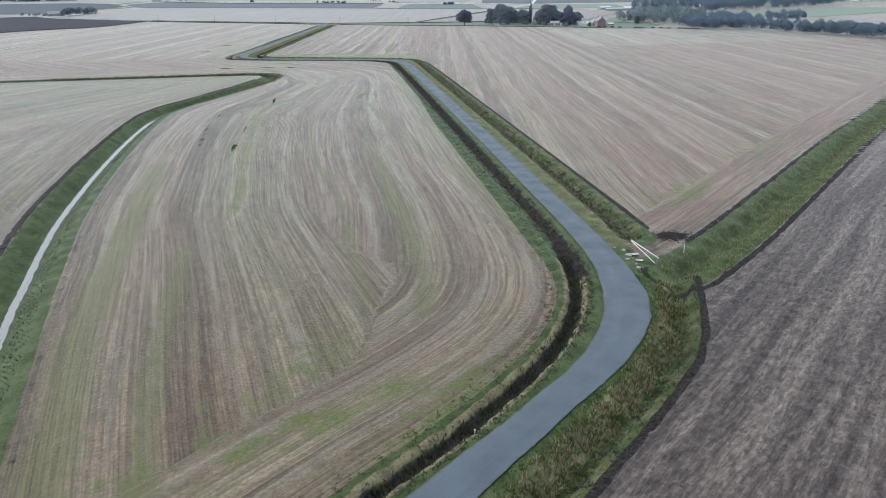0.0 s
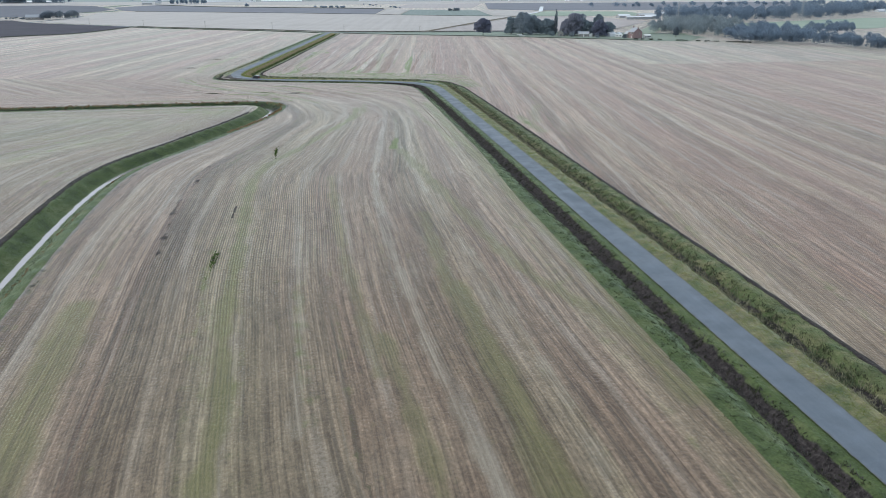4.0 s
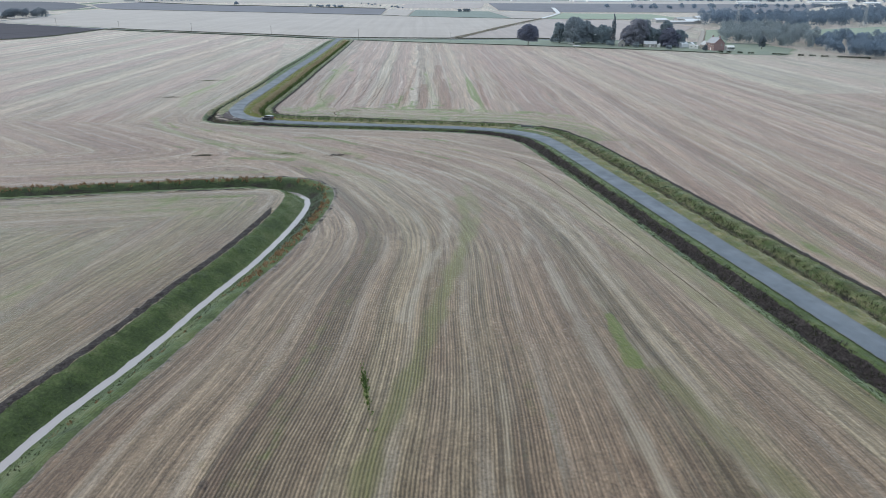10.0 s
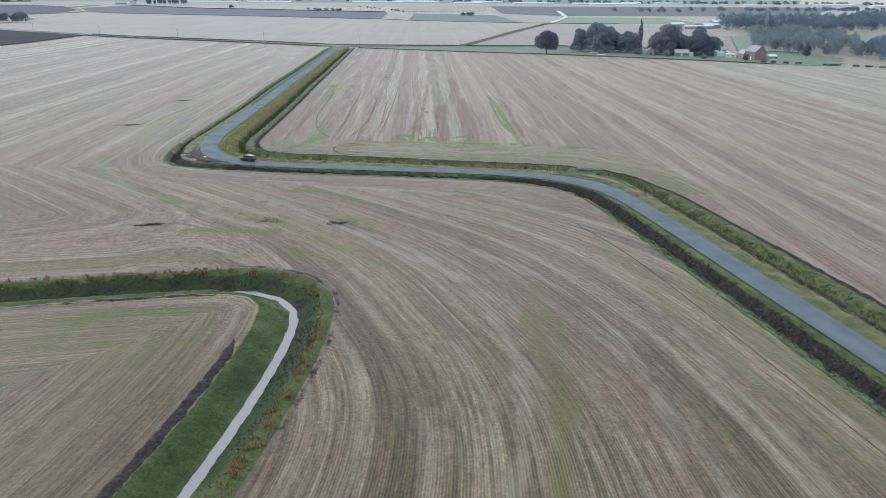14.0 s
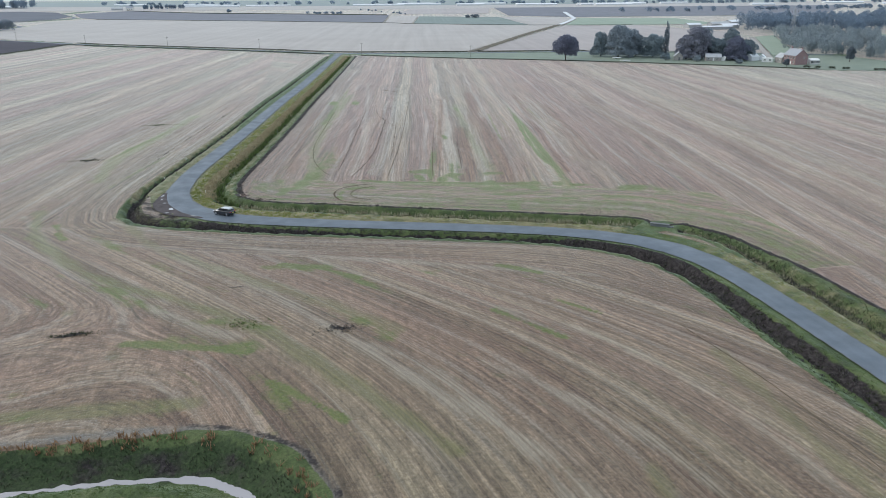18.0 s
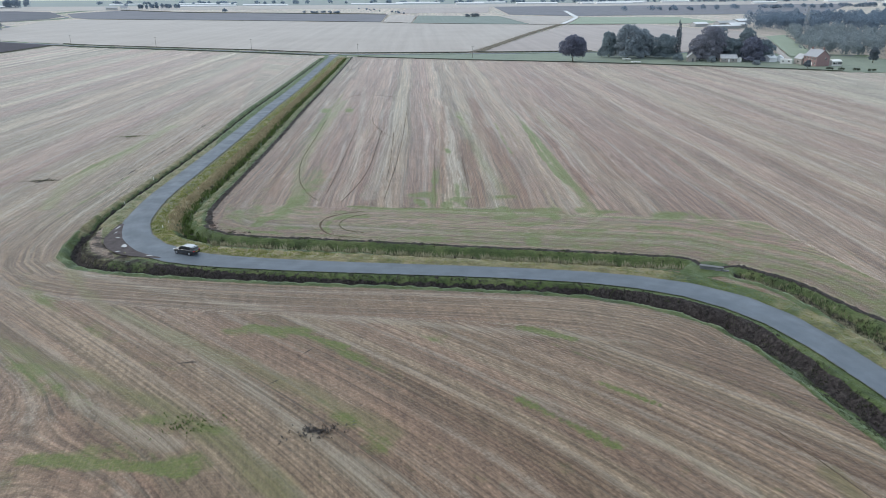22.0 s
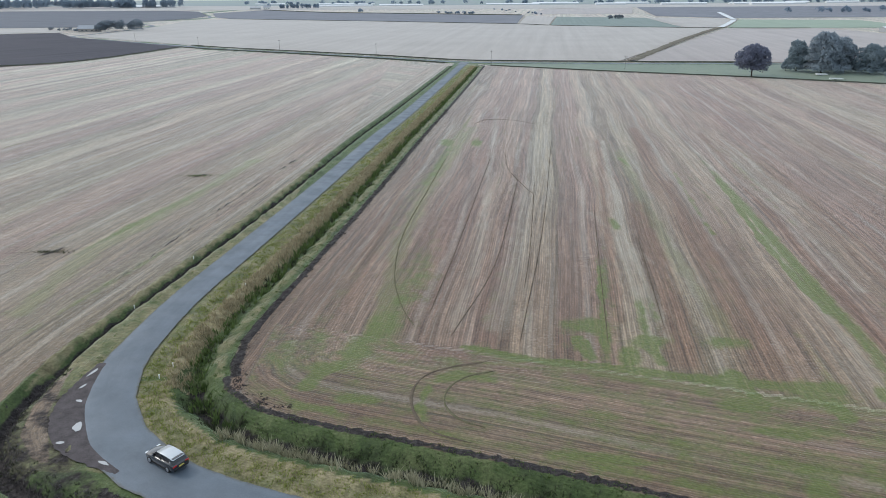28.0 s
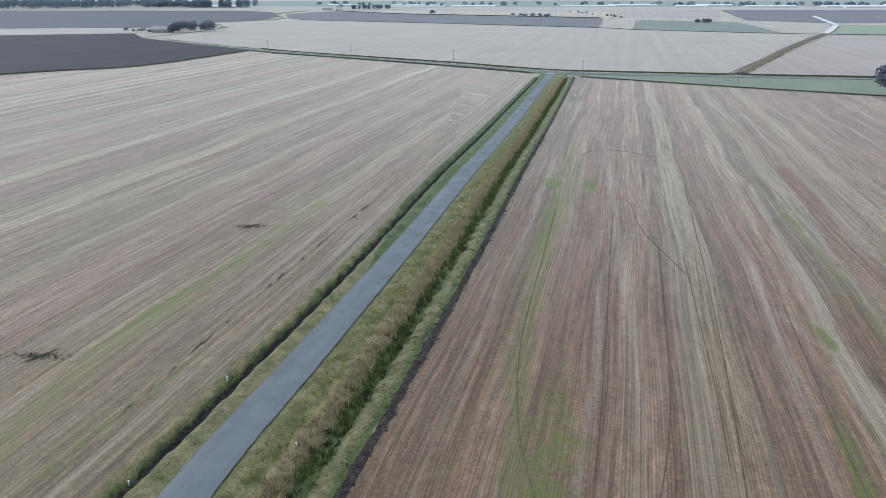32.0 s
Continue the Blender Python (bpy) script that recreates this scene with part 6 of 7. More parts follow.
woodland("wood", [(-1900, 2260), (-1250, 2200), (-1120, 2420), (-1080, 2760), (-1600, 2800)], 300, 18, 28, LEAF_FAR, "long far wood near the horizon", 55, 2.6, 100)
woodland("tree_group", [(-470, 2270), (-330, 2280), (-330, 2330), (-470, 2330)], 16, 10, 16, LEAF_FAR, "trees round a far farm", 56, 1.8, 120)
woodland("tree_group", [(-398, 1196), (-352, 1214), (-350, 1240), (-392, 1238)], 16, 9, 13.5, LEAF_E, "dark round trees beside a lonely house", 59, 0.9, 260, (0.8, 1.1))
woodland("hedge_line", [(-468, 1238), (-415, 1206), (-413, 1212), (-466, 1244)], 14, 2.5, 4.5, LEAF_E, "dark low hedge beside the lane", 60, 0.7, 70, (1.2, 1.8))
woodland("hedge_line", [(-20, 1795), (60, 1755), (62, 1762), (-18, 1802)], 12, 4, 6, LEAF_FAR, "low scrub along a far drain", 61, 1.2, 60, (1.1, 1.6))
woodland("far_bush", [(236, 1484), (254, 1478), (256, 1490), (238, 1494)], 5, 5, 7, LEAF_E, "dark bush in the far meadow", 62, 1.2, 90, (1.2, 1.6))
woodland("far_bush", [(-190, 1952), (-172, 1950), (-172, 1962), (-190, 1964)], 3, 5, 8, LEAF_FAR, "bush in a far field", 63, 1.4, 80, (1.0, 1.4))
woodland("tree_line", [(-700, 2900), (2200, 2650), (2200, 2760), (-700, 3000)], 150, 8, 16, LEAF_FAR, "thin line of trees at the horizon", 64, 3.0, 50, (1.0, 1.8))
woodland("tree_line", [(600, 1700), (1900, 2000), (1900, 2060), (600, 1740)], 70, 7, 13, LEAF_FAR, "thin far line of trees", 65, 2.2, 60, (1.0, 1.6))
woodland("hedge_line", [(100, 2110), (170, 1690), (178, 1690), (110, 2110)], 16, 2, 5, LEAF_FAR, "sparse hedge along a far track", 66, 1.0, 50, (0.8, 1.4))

# clipped hedge pieces along the garden
HEDGE = leaf_material("clipped_hedge_leaves", (0.022, 0.03, 0.022), (0.042, 0.053, 0.036), (0.07, 0.085, 0.058), 0.15)
garden = np.array([(250.5, 664.5), (334, 602)])
cuts = (0.02, 0.05, 0.075, 0.1, 0.14, 0.17, 0.205, 0.24, 0.35, 0.44, 0.5, 0.53, 0.56, 0.6, 0.63, 0.67, 0.72, 0.9)
for k, (a, b) in enumerate(zip(cuts[::2], cuts[1::2])):
    p, q = garden[0] + (garden[1] - garden[0]) * a, garden[0] + (garden[1] - garden[0]) * b
    n = max(3, int(np.hypot(*(q - p)) / 1.2))
    lobes = [(*(p + (q - p) * (i + 0.5) / n), 0.75, 0.8, 0.8, 0.85) for i in range(n)]
    vs, fs = leaf_cloud(lobes, n * 60, 0.22, 70 + k)
    vs[:, 2] = np.maximum(vs[:, 2], 0.0)
    tagged(new("hedge", mesh_from("hedge", vs, fs, HEDGE)), "clipped dark hedge piece along the garden edge", "hedge", "garden hedges")

# ---- buildings ----
BRICK = plain("red_brick", (0.31, 0.215, 0.215), 0.9, 0.15, vary=0.3, size=2.5)
SLATE = plain("grey_slate", (0.33, 0.345, 0.375), 0.55, 0.4, vary=0.2, size=1.2)
TIN = plain("weathered_sheet_roof", (0.42, 0.43, 0.44), 0.5, 0.4, vary=0.18, size=0.6)
WHITE = plain("white_paint", (0.78, 0.78, 0.76), 0.5, 0.4, vary=0.06, size=0.8)
RENDER = plain("grey_render", (0.36, 0.34, 0.32), 0.9, 0.2, vary=0.2, size=0.8)
DARKWALL = plain("dark_boarding", (0.14, 0.145, 0.155), 0.85, 0.2, vary=0.3, size=0.8)
PANE = plain("dark_window_glass", (0.03, 0.035, 0.04), 0.08, 0.6, vary=0.2, size=0.4)


def gable_house(name, x, y, turn, lx, ly, eaves, ridge, wall, roof, label, category="house", windows=(), door=None, chimneys=(), group="", over=0.3):
    """A gabled building; its ridge runs along its own x. windows: side, place along, sill, width, height."""
    house = tagged(new(name), label, category, group)
    house.matrix_world = pose(x, y, 0, 0, 0, turn)
    bm = bmesh.new()
    hx, hy = lx / 2, ly / 2
    prof = [(-hy, -0.2), (hy, -0.2), (hy, eaves), (0, ridge), (-hy, eaves)]
    a = [bm.verts.new((-hx, q, z)) for q, z in prof]
    b = [bm.verts.new((hx, q, z)) for q, z in prof]
    bm.faces.new(a[::-1])
    bm.faces.new(b)
    for k in range(5):
        bm.faces.new((a[k], a[(k + 1) % 5], b[(k + 1) % 5], b[k]))
    bmesh.ops.recalc_face_normals(bm, faces=bm.faces)
    part("wall", bm, wall, house)
    for s in (-1, 1):
        bm = bmesh.new()
        drop = (ridge - eaves) / hy * over
        p = [(s * (hy + over), eaves - drop), (0, ridge + 0.02), (0, ridge + 0.2), (s * (hy + over), eaves - drop + 0.18)]
        va = [bm.verts.new((-hx - over, q, z)) for q, z in p]
        vb = [bm.verts.new((hx + over, q, z)) for q, z in p]
        bm.faces.new(va)
        bm.faces.new(vb[::-1])
        for k in range(4):
            bm.faces.new((va[k], vb[k], vb[(k + 1) % 4], va[(k + 1) % 4]))
        bmesh.ops.recalc_face_normals(bm, faces=bm.faces)
        part("roof", bm, roof, house)
    for side, at, sill, w, h in windows:
        m = {"front": pose(at, -hy, 0), "back": pose(-at, hy, 0, 0, 0, 180), "left": pose(-hx, -at, 0, 0, 0, -90), "right": pose(hx, at, 0, 0, 0, 90)}[side]
        win = part("window", box(-w / 2, -0.05, sill, w / 2, 0.06, sill + h), WHITE, house)
        win.matrix_basis = m
        for k in (-1, 1):
            part("pane", box(k * w / 4 - w / 4 + 0.07, -0.07, sill + 0.08, k * w / 4 + w / 4 - 0.07, -0.03, sill + h - 0.08), PANE, win)
        part("sill", box(-w / 2 - 0.08, -0.16, sill - 0.1, w / 2 + 0.08, 0, sill - 0.01, 0.01), RENDER, win)
    if door:
        side, at, w, h, mat = door
        m = {"front": pose(at, -hy, 0), "left": pose(-hx, -at, 0, 0, 0, -90), "right": pose(hx, at, 0, 0, 0, 90)}[side]
        d = part("door", box(-w / 2, -0.05, 0, w / 2, 0.05, h, 0.01), mat, house)
        d.matrix_basis = m
    for at in chimneys:
        c = part("chimney", box(at - 0.45, -0.35, ridge - 0.7, at + 0.45, 0.35, ridge + 1.1, 0.03), wall, house)
        for k in (-0.2, 0.2):
            part("chimney_pot", tube((at + k, 0, ridge + 1.1), (at + k, 0, ridge + 1.5), 0.13, 0.1, 8), BRICK, c)
    return house


gable_house("farmhouse", 262.6, 685.5, -90, 11, 8, 5.3, 8.7, BRICK, SLATE, "two-storey red brick farmhouse with grey slate roof", "house",
            [("front", p, z, 1.2, 1.4) for p in (-4.0, -1.4, 1.4, 4.0) for z in (0.9, 3.4) if not (p == 1.4 and z < 1)] + [("right", 1.6, 3.5, 0.9, 1.2)], ("front", 1.4, 1.0, 2.1, WHITE), (4.8, -4.4))
gable_house("house_extension", 260.5, 694.4, -90, 6.5, 6, 3.2, 5.6, RENDER, TIN, "low grey extension with sheet roof beside the farmhouse", "outbuilding", [("front", 0.5, 1.0, 1.4, 1.2)], over=0.2)
gable_house("conservatory", 272.5, 683, 0, 6, 4, 2.4, 3.2, WHITE, WHITE, "small white conservatory behind the farmhouse", "conservatory", [("front", p, 0.8, 1.3, 1.3) for p in (-2, -0.5, 1, 2.3)], over=0.1)
gable_house("shed", 208, 724, 66, 7, 5, 2.6, 4.9, RENDER, TIN, "grey gabled shed among the trees", "shed", [], ("left", 0.5, 1.1, 2.0, DARKWALL))
gable_house("bungalow", 226.5, 715, -20, 9, 5.5, 2.4, 4.2, RENDER, TIN, "low grey bungalow with pale sheet roof", "bungalow", [("front", -2.5, 0.9, 1.3, 1.0), ("front", 2.2, 0.9, 1.3, 1.0)], ("front", 0, 0.9, 2.0, WHITE))
gable_house("caravan", 233, 713, 50, 4.5, 2.2, 2.2, 2.5, WHITE, WHITE, "small white caravan beside the bungalow", "caravan", [("front", 0.8, 1.1, 1.0, 0.7)], over=0.05, group="caravans")
gable_house("caravan", 253.5, 699, -35, 6.2, 2.3, 2.3, 2.6, WHITE, WHITE, "white caravan parked in the farmyard", "caravan", [("front", -1.5, 1.1, 1.1, 0.8), ("front", 1.4, 1.1, 1.1, 0.8)], over=0.05, group="caravans")
gable_house("marquee", 251, 711, 20, 7, 5, 2.4, 4.0, SILVER, SILVER, "white tent-like cover in the farmyard", "marquee", group="white covers", over=0.1)
gable_house("marquee", 259, 713, 50, 6, 4, 2.0, 3.4, SILVER, SILVER, "small white cover in the farmyard", "marquee", group="white covers", over=0.1)
for x, y, turn, lx, ly, e, rg, mat in ((432, 1112, 15, 20, 9, 3.4, 5.2, SILVER), (470, 1120, 10, 26, 10, 4, 6, TIN), (462, 1084, 12, 24, 9, 3.6, 5.4, SILVER), (520, 1170, 20, 20, 12, 4, 6, SILVER)):
    gable_house("barn", x, y, turn, lx, ly, e, rg, TIN, mat, "long grey barn with pale sheet roof", "barn", group="far barns")
gable_house("hut", 436, 1066, 5, 40, 5, 3.0, 4.0, TIN, SILVER, "long pale-roofed shed in front of the barns", "shed", group="far barns")
gable_house("lonely_house", -404, 1202, 15, 22, 10, 3.6, 7.0, RENDER, SLATE, "low dark-roofed house beside round trees", "house", [("front", p, 1.0, 1.8, 1.4) for p in (-7, -3, 3, 7)])
gable_house("far_farmhouse", -452, 2262, 0, 16, 10, 5, 9, WHITE, SLATE, "far white farmhouse among trees", "house", [("front", p, 1.0, 1.6, 1.6) for p in (-5, 0, 5)], group="far houses")
gable_house("far_shed", -480, 2255, 10, 26, 12, 4, 7, TIN, TIN, "far pale farm shed", "shed", group="far houses")
r = random.Random(12)
for k in range(16):
    x, y = r.uniform(300, 2000), r.uniform(2380, 2900)
    gable_house("glasshouse", x, y, r.uniform(-4, 4), r.uniform(60, 150), r.uniform(14, 24), 4, 6.5, SILVER, SILVER, "long pale glasshouse near the horizon", "glasshouse", group="glasshouses")
for k in range(7):
    x, y = r.uniform(-900, 300), r.uniform(2560, 2900)
    gable_house("glasshouse", x, y, r.uniform(-4, 4), r.uniform(80, 190), r.uniform(12, 20), 3, 5, SILVER, SILVER, "long pale glasshouse near the horizon", "glasshouse", group="glasshouses")
for k in range(5):
    gable_house("polytunnel", 1010 + 34 * k + r.uniform(-8, 8), 1300 + 22 * k, 12, 30, 10, 2.5, 4.5, SILVER, SILVER, "pale polytunnel beyond the wood", "polytunnel", group="polytunnels")

# a hut and a white store behind the willows
gable_house("hut", 215, 791, 10, 4.5, 3.2, 2.3, 3.4, RENDER, TIN, "small pale hut behind the willows", "hut", [("front", 0.9, 1.0, 0.9, 0.8)], ("front", -0.9, 0.85, 1.9, DARKWALL), over=0.15)
gable_house("caravan", 187, 797, -15, 4.6, 2.2, 2.2, 2.5, WHITE, WHITE, "small white caravan behind the first farm trees", "caravan", [("front", 0.8, 1.1, 1.0, 0.7)], over=0.05, group="caravans")


def trailer(x, y, turn, length):
    """A flat trailer: deck, drawbar, side boards and two wheels."""
    t = tagged(new("flat_trailer"), "low white flat trailer parked on the farm lawn", "trailer", "trailers on the lawn")
    t.matrix_world = pose(x, y, 0.12, 0, 0, turn)
    h = length / 2
    part("deck", box(-h, -0.9, 0.55, h, 0.9, 0.67, 0.02), WHITE, t)
    for k in (-1, 1):
        part("side_board", box(-h, k * 0.9 - 0.03, 0.67, h, k * 0.9 + 0.03, 1.0, 0.01), WHITE, t)
        w = part("wheel", tube((-0.3, k * 0.98 - 0.09, 0.3), (-0.3, k * 0.98 + 0.09, 0.3), 0.3, None, 16), DARKWALL, t)
        part("rim", tube((-0.3, k * 0.98 - 0.1, 0.3), (-0.3, k * 0.98 + 0.1, 0.3), 0.16, None, 12), TIN, w)
    part("end_board", box(-h - 0.03, -0.9, 0.67, -h + 0.03, 0.9, 1.0, 0.01), WHITE, t)
    part("drawbar", tube((h, 0, 0.58), (h + 1.4, 0, 0.45), 0.05, None, 6), DARKWALL, t)
    part("jockey_stand", tube((h + 1.2, 0, 0.46), (h + 1.2, 0, -0.05), 0.04, None, 6), DARKWALL, t)


trailer(173, 738, -8, 5.2)
trailer(170.5, 719.5, -14, 5.6)

# ---- poles and pylons ----
WOOD = plain("weathered_pole_wood", (0.27, 0.25, 0.23), 0.9, 0.15, vary=0.3, size=2)
STEEL = plain("galvanised_steel", (0.42, 0.44, 0.46), 0.45, 0.5, 0.5, vary=0.12, size=0.3)


def pole(x, y, h):
    p = tagged(new("utility_pole"), "thin weathered wooden utility pole beside the far lane", "pole", "utility poles")
    p.location = (x, y, float(ground_z(np.array([x]), np.array([y]))[0]))
    part("post", tube((0, 0, -0.3), (0, 0, h), 0.13, 0.09, 8), WOOD, p)
    part("crossarm", box(-0.9, -0.06, h - 0.6, 0.9, 0.06, h - 0.45, 0.01), WOOD, p)
    for k in (-0.75, 0, 0.75):
        part("insulator", tube((k, 0, h - 0.45), (k, 0, h - 0.2), 0.06, 0.04, 6), STEEL, p)


for x, y, h in ((14.4, 800, 8.4), (85, 774, 7.4), (-58, 874, 7.8), (-132, 916, 7.8), (-206, 962, 7.8), (150, 752, 7.4), (-282, 1026, 7.8)):
    pole(x, y, h)


def pylon(x, y, h, turn):
    p = tagged(new("pylon"), "tall grey lattice power pylon above the trees", "pylon", "pylons")
    p.matrix_world = pose(x, y, 0, 0, 0, turn)
    levels = [(0, 3.0), (h * 0.25, 2.1), (h * 0.45, 1.5), (h * 0.62, 1.0), (h * 0.8, 0.75), (h * 0.93, 0.5), (h, 0.1)]
    for sx in (-1, 1):
        for sy in (-1, 1):
            bm = bmesh.new()
            for (z0, w0), (z1, w1) in zip(levels, levels[1:]):
                tube((sx * w0, sy * w0, z0 - 0.1), (sx * w1, sy * w1, z1), 0.14, None, 5, bm)
            part("leg", bm, STEEL, p)
    for (z0, w0), (z1, w1) in zip(levels, levels[1:]):
        for k in range(4):
            c = [(1, 1), (-1, 1), (-1, -1), (1, -1)]
            a, b = c[k], c[(k + 1) % 4]
            bm = tube((a[0] * w0, a[1] * w0, z0), (b[0] * w1, b[1] * w1, z1), 0.08, None, 4)
            tube((b[0] * w0, b[1] * w0, z0), (a[0] * w1, a[1] * w1, z1), 0.08, None, 4, bm)
            part("brace", bm, STEEL, p)
    for z, w in ((h * 0.64, 5.2), (h * 0.78, 6.4), (h * 0.91, 4.4)):
        for s in (-1, 1):
            bm = tube((s * 0.6, 0, z + 1.0), (s * w, 0, z), 0.09, None, 4)
            tube((s * 0.6, 0, z - 0.2), (s * w, 0, z), 0.09, None, 4, bm)
            arm = part("arm", bm, STEEL, p)
            part("insulator", tube((s * w, 0, z), (s * w, 0, z - 1.4), 0.12, 0.12, 6), PANE, arm)


pylon(404, 888, 27, 20)
pylon(626, 978, 27, 20)
pylon(1060, 1180, 27, 20)


# ---- gateway: white barrier, posts, concrete headwall ----
def barrier():
    g = tagged(new("gate_barrier"), "long white pole barrier with a brace closing the field track", "gate")
    g.location = (46.6, 96.6, 0.1)
    a, b = (-0.1, 4.4, 0.85), (0.5, -4.2, 1.0)
    part("upper_rail", tube(a, b, 0.075, None, 10), WHITE, g, smooth=True)
    part("lower_rail", tube((-0.1, 4.4, 0.7), (-0.1, -4.4, 0.3), 0.07, None, 10), WHITE, g, smooth=True)
    part("hinge_post", tube((-0.1, 4.5, -0.3), (-0.1, 4.5, 1.05), 0.09, None, 10), WOOD, g)
    part("end_post", tube((0.2, -4.4, -0.3), (0.2, -4.4, 0.95), 0.08, None, 10), WOOD, g)
    part("strut", tube((0.15, -1.0, 0.88), (-0.1, -1.0, 0.48), 0.03, None, 6), WHITE, g)


barrier()


def marker(x, y, h, material, label):
    m = tagged(new("marker_post"), label, "post", "ditch markers")
    m.location = (x, y, float(ground_z(np.array([x]), np.array([y]))[0]))
    part("post", tube((0, 0, -0.2), (0, 0, h), 0.06, 0.05, 8), material, m)
    part("cap", box(-0.08, -0.08, h, 0.08, 0.08, h + 0.05, 0.01), material, m)


marker(53.4, 96.6, 1.3, WHITE, "short white marker post beside the culvert")
for x, y in ((-45.4, 454.6), (-43.2, 478), (43.7, 411), (11.5, 55.6), (-46.0, 452), (-54.6, 489.6), (-57, 472)):
    marker(x, y, 0.45, WHITE, "small white marker peg in the grass")
CONCRETE = plain("weathered_concrete", (0.42, 0.42, 0.43), 0.85, 0.25, vary=0.25, size=1.5)
WET_CONCRETE = plain("dark_damp_concrete", (0.17, 0.175, 0.18), 0.8, 0.3, vary=0.35, size=1.5)
hw = tagged(new("culvert_headwall"), "weathered concrete culvert headwall with a dark pipe", "headwall")
hw.matrix_world = pose(40.7, 414.3, 0, 0, 0, -33)
part("wall", box(-1.9, -0.2, -1.1, 1.4, 0.2, 0.42, 0.05), WET_CONCRETE, hw)
part("coping", box(-2.0, -0.35, 0.42, 1.5, 0.35, 0.55, 0.03), WET_CONCRETE, hw, "dark mossy coping slab")
part("pipe", tube((0.6, -0.5, -0.3), (0.6, 0.5, -0.3), 0.4, None, 16), DARKWALL, hw, "black plastic drain pipe")
part("wing", box(1.4, -0.2, -0.9, 2.3, 0.15, 0.2, 0.05), WET_CONCRETE, hw)

for x, y, turn in ((45.4, 96.8, 20), (45.0, 94.2, -30)):
    b = tagged(new("white_board"), "small white board lying at the gateway", "board", "boards at the gateway")
    b.matrix_world = pose(x, y, 0.2, 0, 0, turn)
    part("board", box(-0.5, -0.3, 0, 0.5, 0.3, 0.06, 0.01), WHITE, b)
    part("batten", box(-0.5, -0.05, 0.06, 0.5, 0.05, 0.1, 0.01), WOOD, b)

# rubble and litter at the gateway
r = random.Random(5)
for k in range(14):
    bm = bmesh.new()
    bmesh.ops.create_icosphere(bm, subdivisions=1, radius=r.uniform(0.14, 0.4))
    for v in bm.verts:
        v.co *= r.uniform(0.7, 1.2)
        v.co.z *= 0.55
    x, y = 44.3 + r.gauss(0, 0.7), 95.5 + r.gauss(0, 2.6)
    st = tagged(part("rubble_stone", bm, CONCRETE), "pale broken rubble beside the lane", "stone", "rubble at the gateway")
    st.location = (x, y, float(ground_z(np.array([x]), np.array([y]))[0]) + 0.05)


# ---- the car ----
def car():
    c = tagged(new("car"), "black hatchback on the lane, sky-bright roof painted in, red tail lights", "car")
    c.matrix_world = pose(-39.6, 436.9, 0.2, 0, 0, 146)
    paint = Shade("black_car_paint", 0.12, 0.6)
    paint.put(paint.b, "Coat Weight", 1.0)
    paint.put(paint.b, "Coat Roughness", 0.03)
    paint.put(paint.b, "Metallic", 0.1)
    paint = paint.done(paint.mix(paint.noise(paint.local(), 60, 2), (0.012, 0.013, 0.017), (0.024, 0.025, 0.031)))
    # pale roof colour stands in for sky mirrored on the black paint
    roof_sky = plain("sky_pale_roof", (0.56, 0.58, 0.6), 0.2, 0.6, 0.3, vary=0.05)
    glass = plain("tinted_car_glass", (0.015, 0.017, 0.02), 0.04, 0.7, vary=0.1)
    rubber = plain("tyre_rubber", (0.03, 0.03, 0.03), 0.85, 0.2, vary=0.2, size=8)
    alloy = plain("alloy_rim", (0.5, 0.51, 0.53), 0.3, 0.5, 0.8, vary=0.1, size=6)
    red = plain("red_lamp_glass", (0.5, 0.02, 0.02), 0.15, 0.6, vary=0.1, size=4)
    clear = plain("clear_lamp_glass", (0.75, 0.77, 0.8), 0.08, 0.7, vary=0.05, size=4)
    trim = plain("black_plastic_trim", (0.02, 0.02, 0.022), 0.6, 0.3, vary=0.2, size=4)

    def loft(sections, material, name, parent, label=""):
        """Cross-sections along the length: x, half width, bottom, top, edge rounding."""
        bm = bmesh.new()
        rings = []
        for x, w, z0, z1, e in sections:
            pts = [(-w, z0 + e), (-w, z1 - e), (-w + e * 0.3, z1 - e * 0.3), (-w + e, z1), (0, z1 + e * 0.25), (w - e, z1), (w - e * 0.3, z1 - e * 0.3), (w, z1 - e), (w, z0 + e), (w - e, z0), (0, z0), (-w + e, z0)]
            rings.append([bm.verts.new((x, y, z)) for y, z in pts])
        for a, b in zip(rings, rings[1:]):
            for k in range(len(a)):
                bm.faces.new((a[k], a[(k + 1) % len(a)], b[(k + 1) % len(a)], b[k]))
        bm.faces.new(rings[0])
        bm.faces.new(rings[-1][::-1])
        bmesh.ops.recalc_face_normals(bm, faces=bm.faces)
        return part(name, bm, material, parent, label, True)

    body = loft([(-2.12, 0.74, 0.36, 0.78, 0.1), (-2.06, 0.84, 0.28, 0.92, 0.12), (-1.7, 0.89, 0.22, 0.97, 0.12), (-0.6, 0.9, 0.2, 0.95, 0.1), (0.6, 0.9, 0.2, 0.93, 0.1), (1.2, 0.89, 0.22, 0.88, 0.14), (1.8, 0.84, 0.24, 0.78, 0.16), (2.06, 0.72, 0.3, 0.68, 0.14), (2.14, 0.58, 0.36, 0.6, 0.1)], paint, "body", c)
    cabin = loft([(-1.98, 0.7, 0.88, 0.98, 0.04), (-1.62, 0.68, 0.9, 1.33, 0.1), (-1.2, 0.66, 0.9, 1.42, 0.1), (-0.3, 0.66, 0.9, 1.44, 0.1), (0.35, 0.65, 0.9, 1.38, 0.1), (1.0, 0.7, 0.86, 0.99, 0.05)], glass, "windows", c, "dark tinted glass all round")
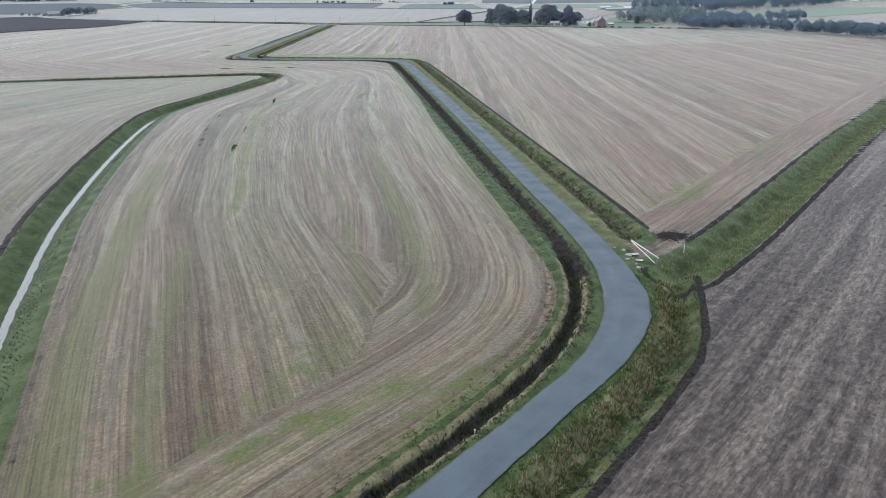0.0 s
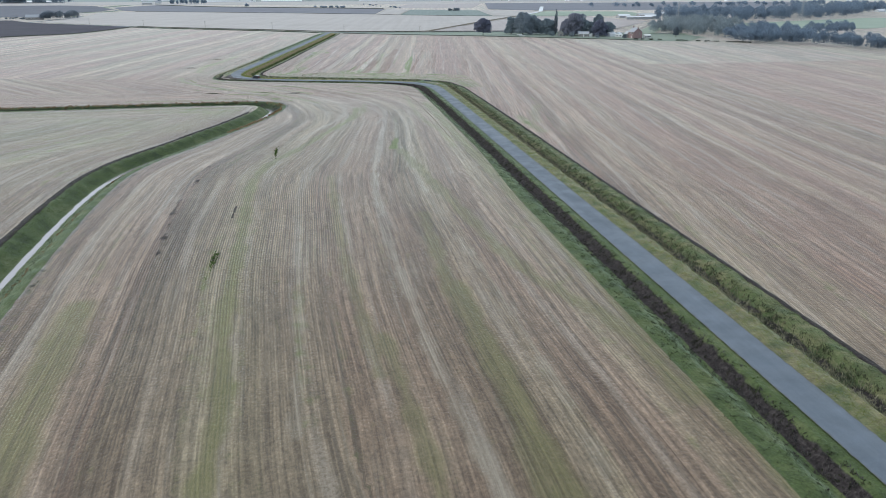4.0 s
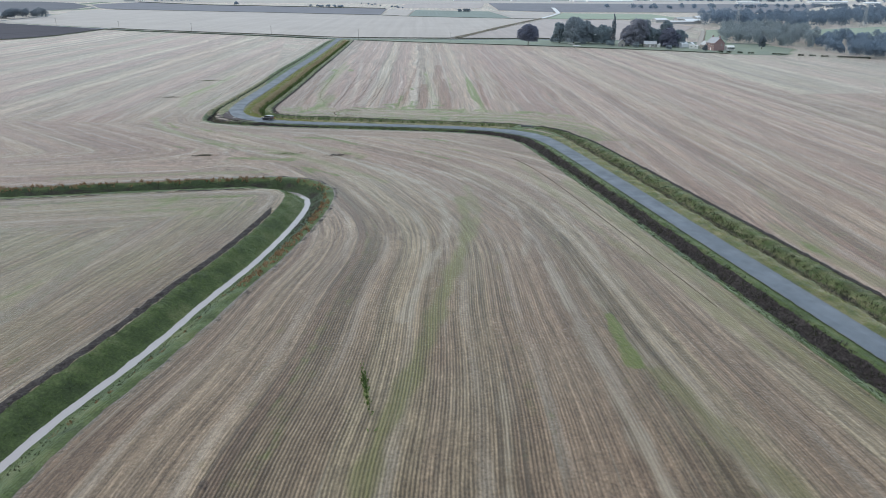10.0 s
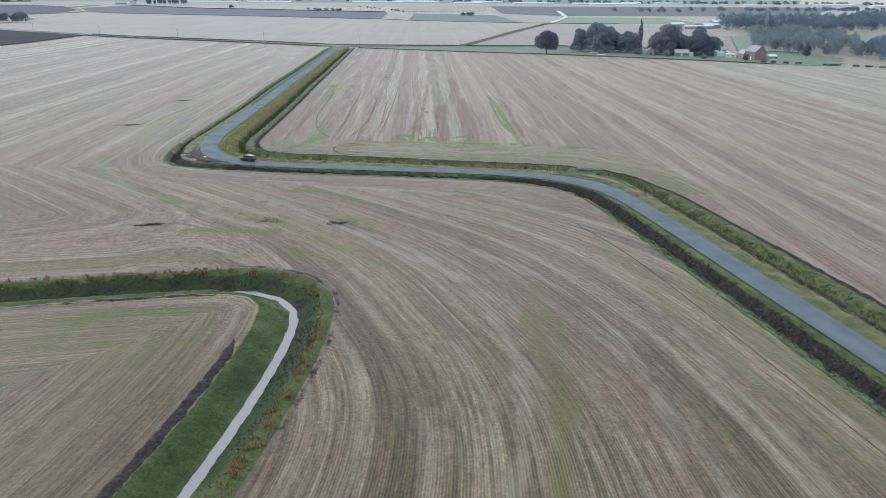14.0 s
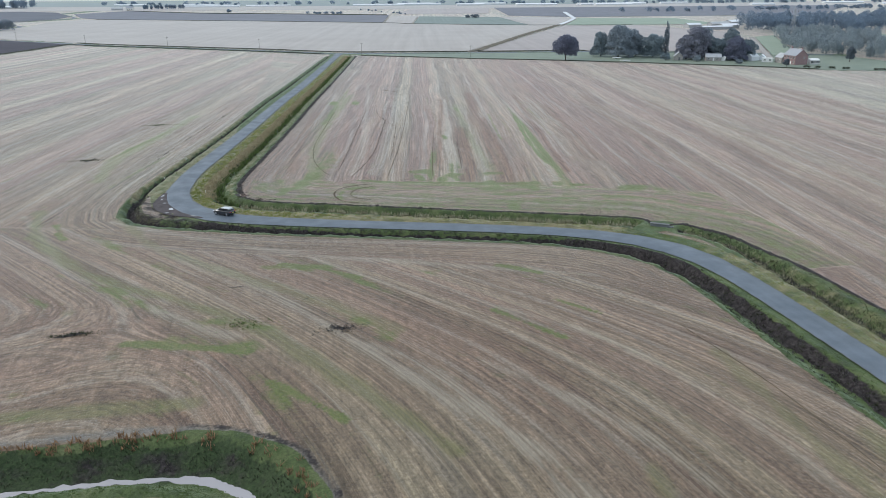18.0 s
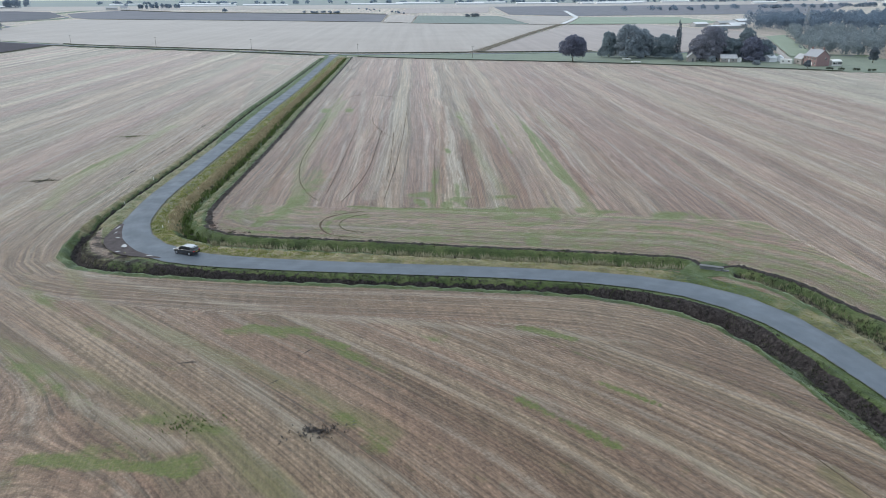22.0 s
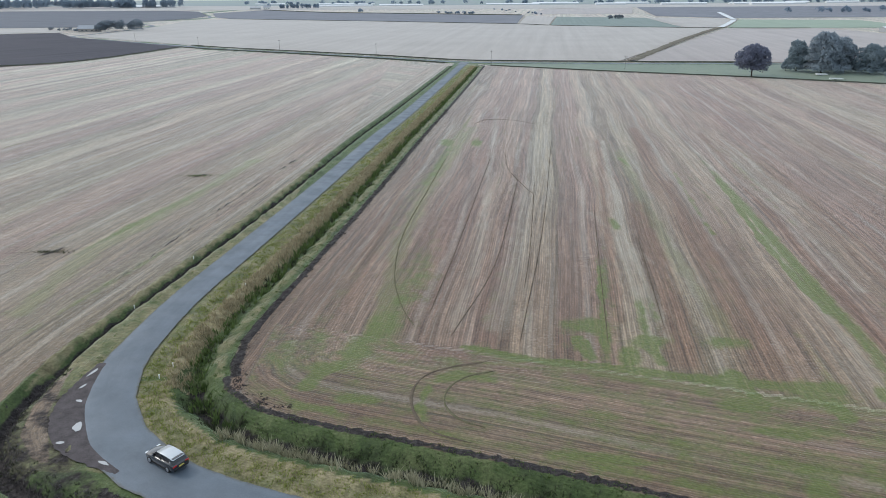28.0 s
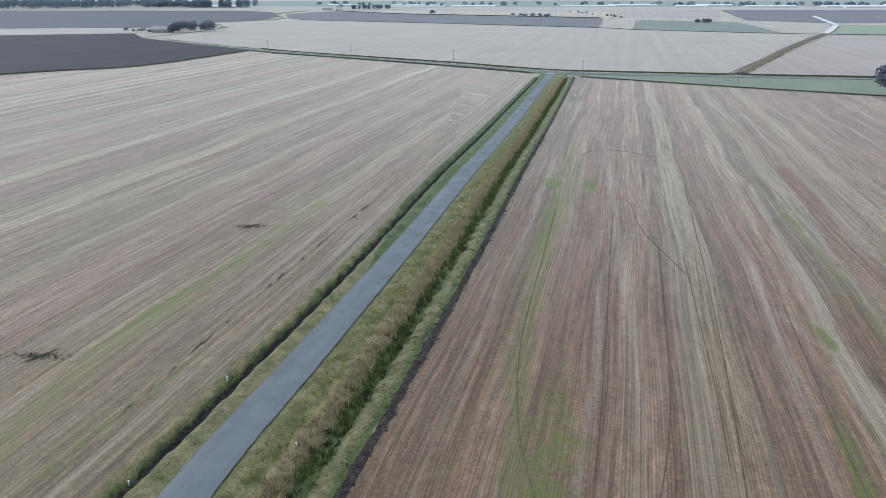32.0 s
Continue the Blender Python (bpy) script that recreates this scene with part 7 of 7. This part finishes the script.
    loft([(-1.9, 0.62, 1.27, 1.31, 0.02), (-1.62, 0.66, 1.33, 1.37, 0.02), (-1.2, 0.66, 1.41, 1.45, 0.02), (-0.3, 0.66, 1.42, 1.46, 0.02), (0.38, 0.63, 1.36, 1.4, 0.02)], roof_sky, "roof", c, "dark roof painted pale like the sky it mirrors")
    for s in (-1, 1):
        part("pillar", tube((0.38, s * 0.62, 1.38), (1.02, s * 0.74, 0.93), 0.04, None, 6), paint, c)
        part("pillar", tube((-0.35, s * 0.67, 1.42), (-0.35, s * 0.8, 0.93), 0.05, None, 6), paint, c)
        part("pillar", tube((-1.5, s * 0.64, 1.36), (-1.8, s * 0.78, 0.95), 0.09, None, 6), paint, c)
        part("mirror", box(0.62, s * 0.88 - 0.1, 0.95, 0.78, s * 0.88 + 0.1, 1.09, 0.03), paint, c)
        part("sill", box(-1.0, s * 0.86 - 0.05, 0.18, 1.0, s * 0.86 + 0.05, 0.27, 0.02), trim, c)
        part("tail_light", box(-2.12, s * 0.62 - 0.2, 0.68, -1.98, s * 0.62 + 0.2, 0.86, 0.02), red, c)
        part("headlight", box(1.86, s * 0.6 - 0.18, 0.6, 2.08, s * 0.6 + 0.16, 0.74, 0.03), clear, c)
        part("door_handle", box(0.0, s * 0.9 - 0.02, 0.8, 0.2, s * 0.9 + 0.02, 0.84, 0.01), paint, c)
        for x in (-1.28, 1.3):
            w = part("wheel", tube((x, s * 0.7, 0.31), (x, s * 0.91, 0.31), 0.31, None, 24), rubber, c, smooth=False)
            part("rim", tube((x, s * 0.89, 0.31), (x, s * 0.925, 0.31), 0.21, 0.19, 16), alloy, w)
            part("hub", tube((x, s * 0.92, 0.31), (x, s * 0.94, 0.31), 0.05, None, 10), trim, w)
    part("rear_bumper", box(-2.19, -0.72, 0.34, -2.04, 0.72, 0.58, 0.05), trim, c)
    part("front_grille", box(2.06, -0.42, 0.42, 2.17, 0.42, 0.56, 0.03), trim, c)
    part("number_plate", box(-2.205, -0.26, 0.6, -2.12, 0.26, 0.71, 0.01), plain("plate_yellow", (0.6, 0.5, 0.12), 0.4, 0.4, vary=0.05), c)
    part("spoiler", box(-1.86, -0.56, 1.33, -1.6, 0.56, 1.38, 0.02), paint, c)
    part("rear_wiper", tube((-1.97, 0.0, 1.0), (-1.9, 0.3, 1.12), 0.012, None, 6), trim, c)


car()
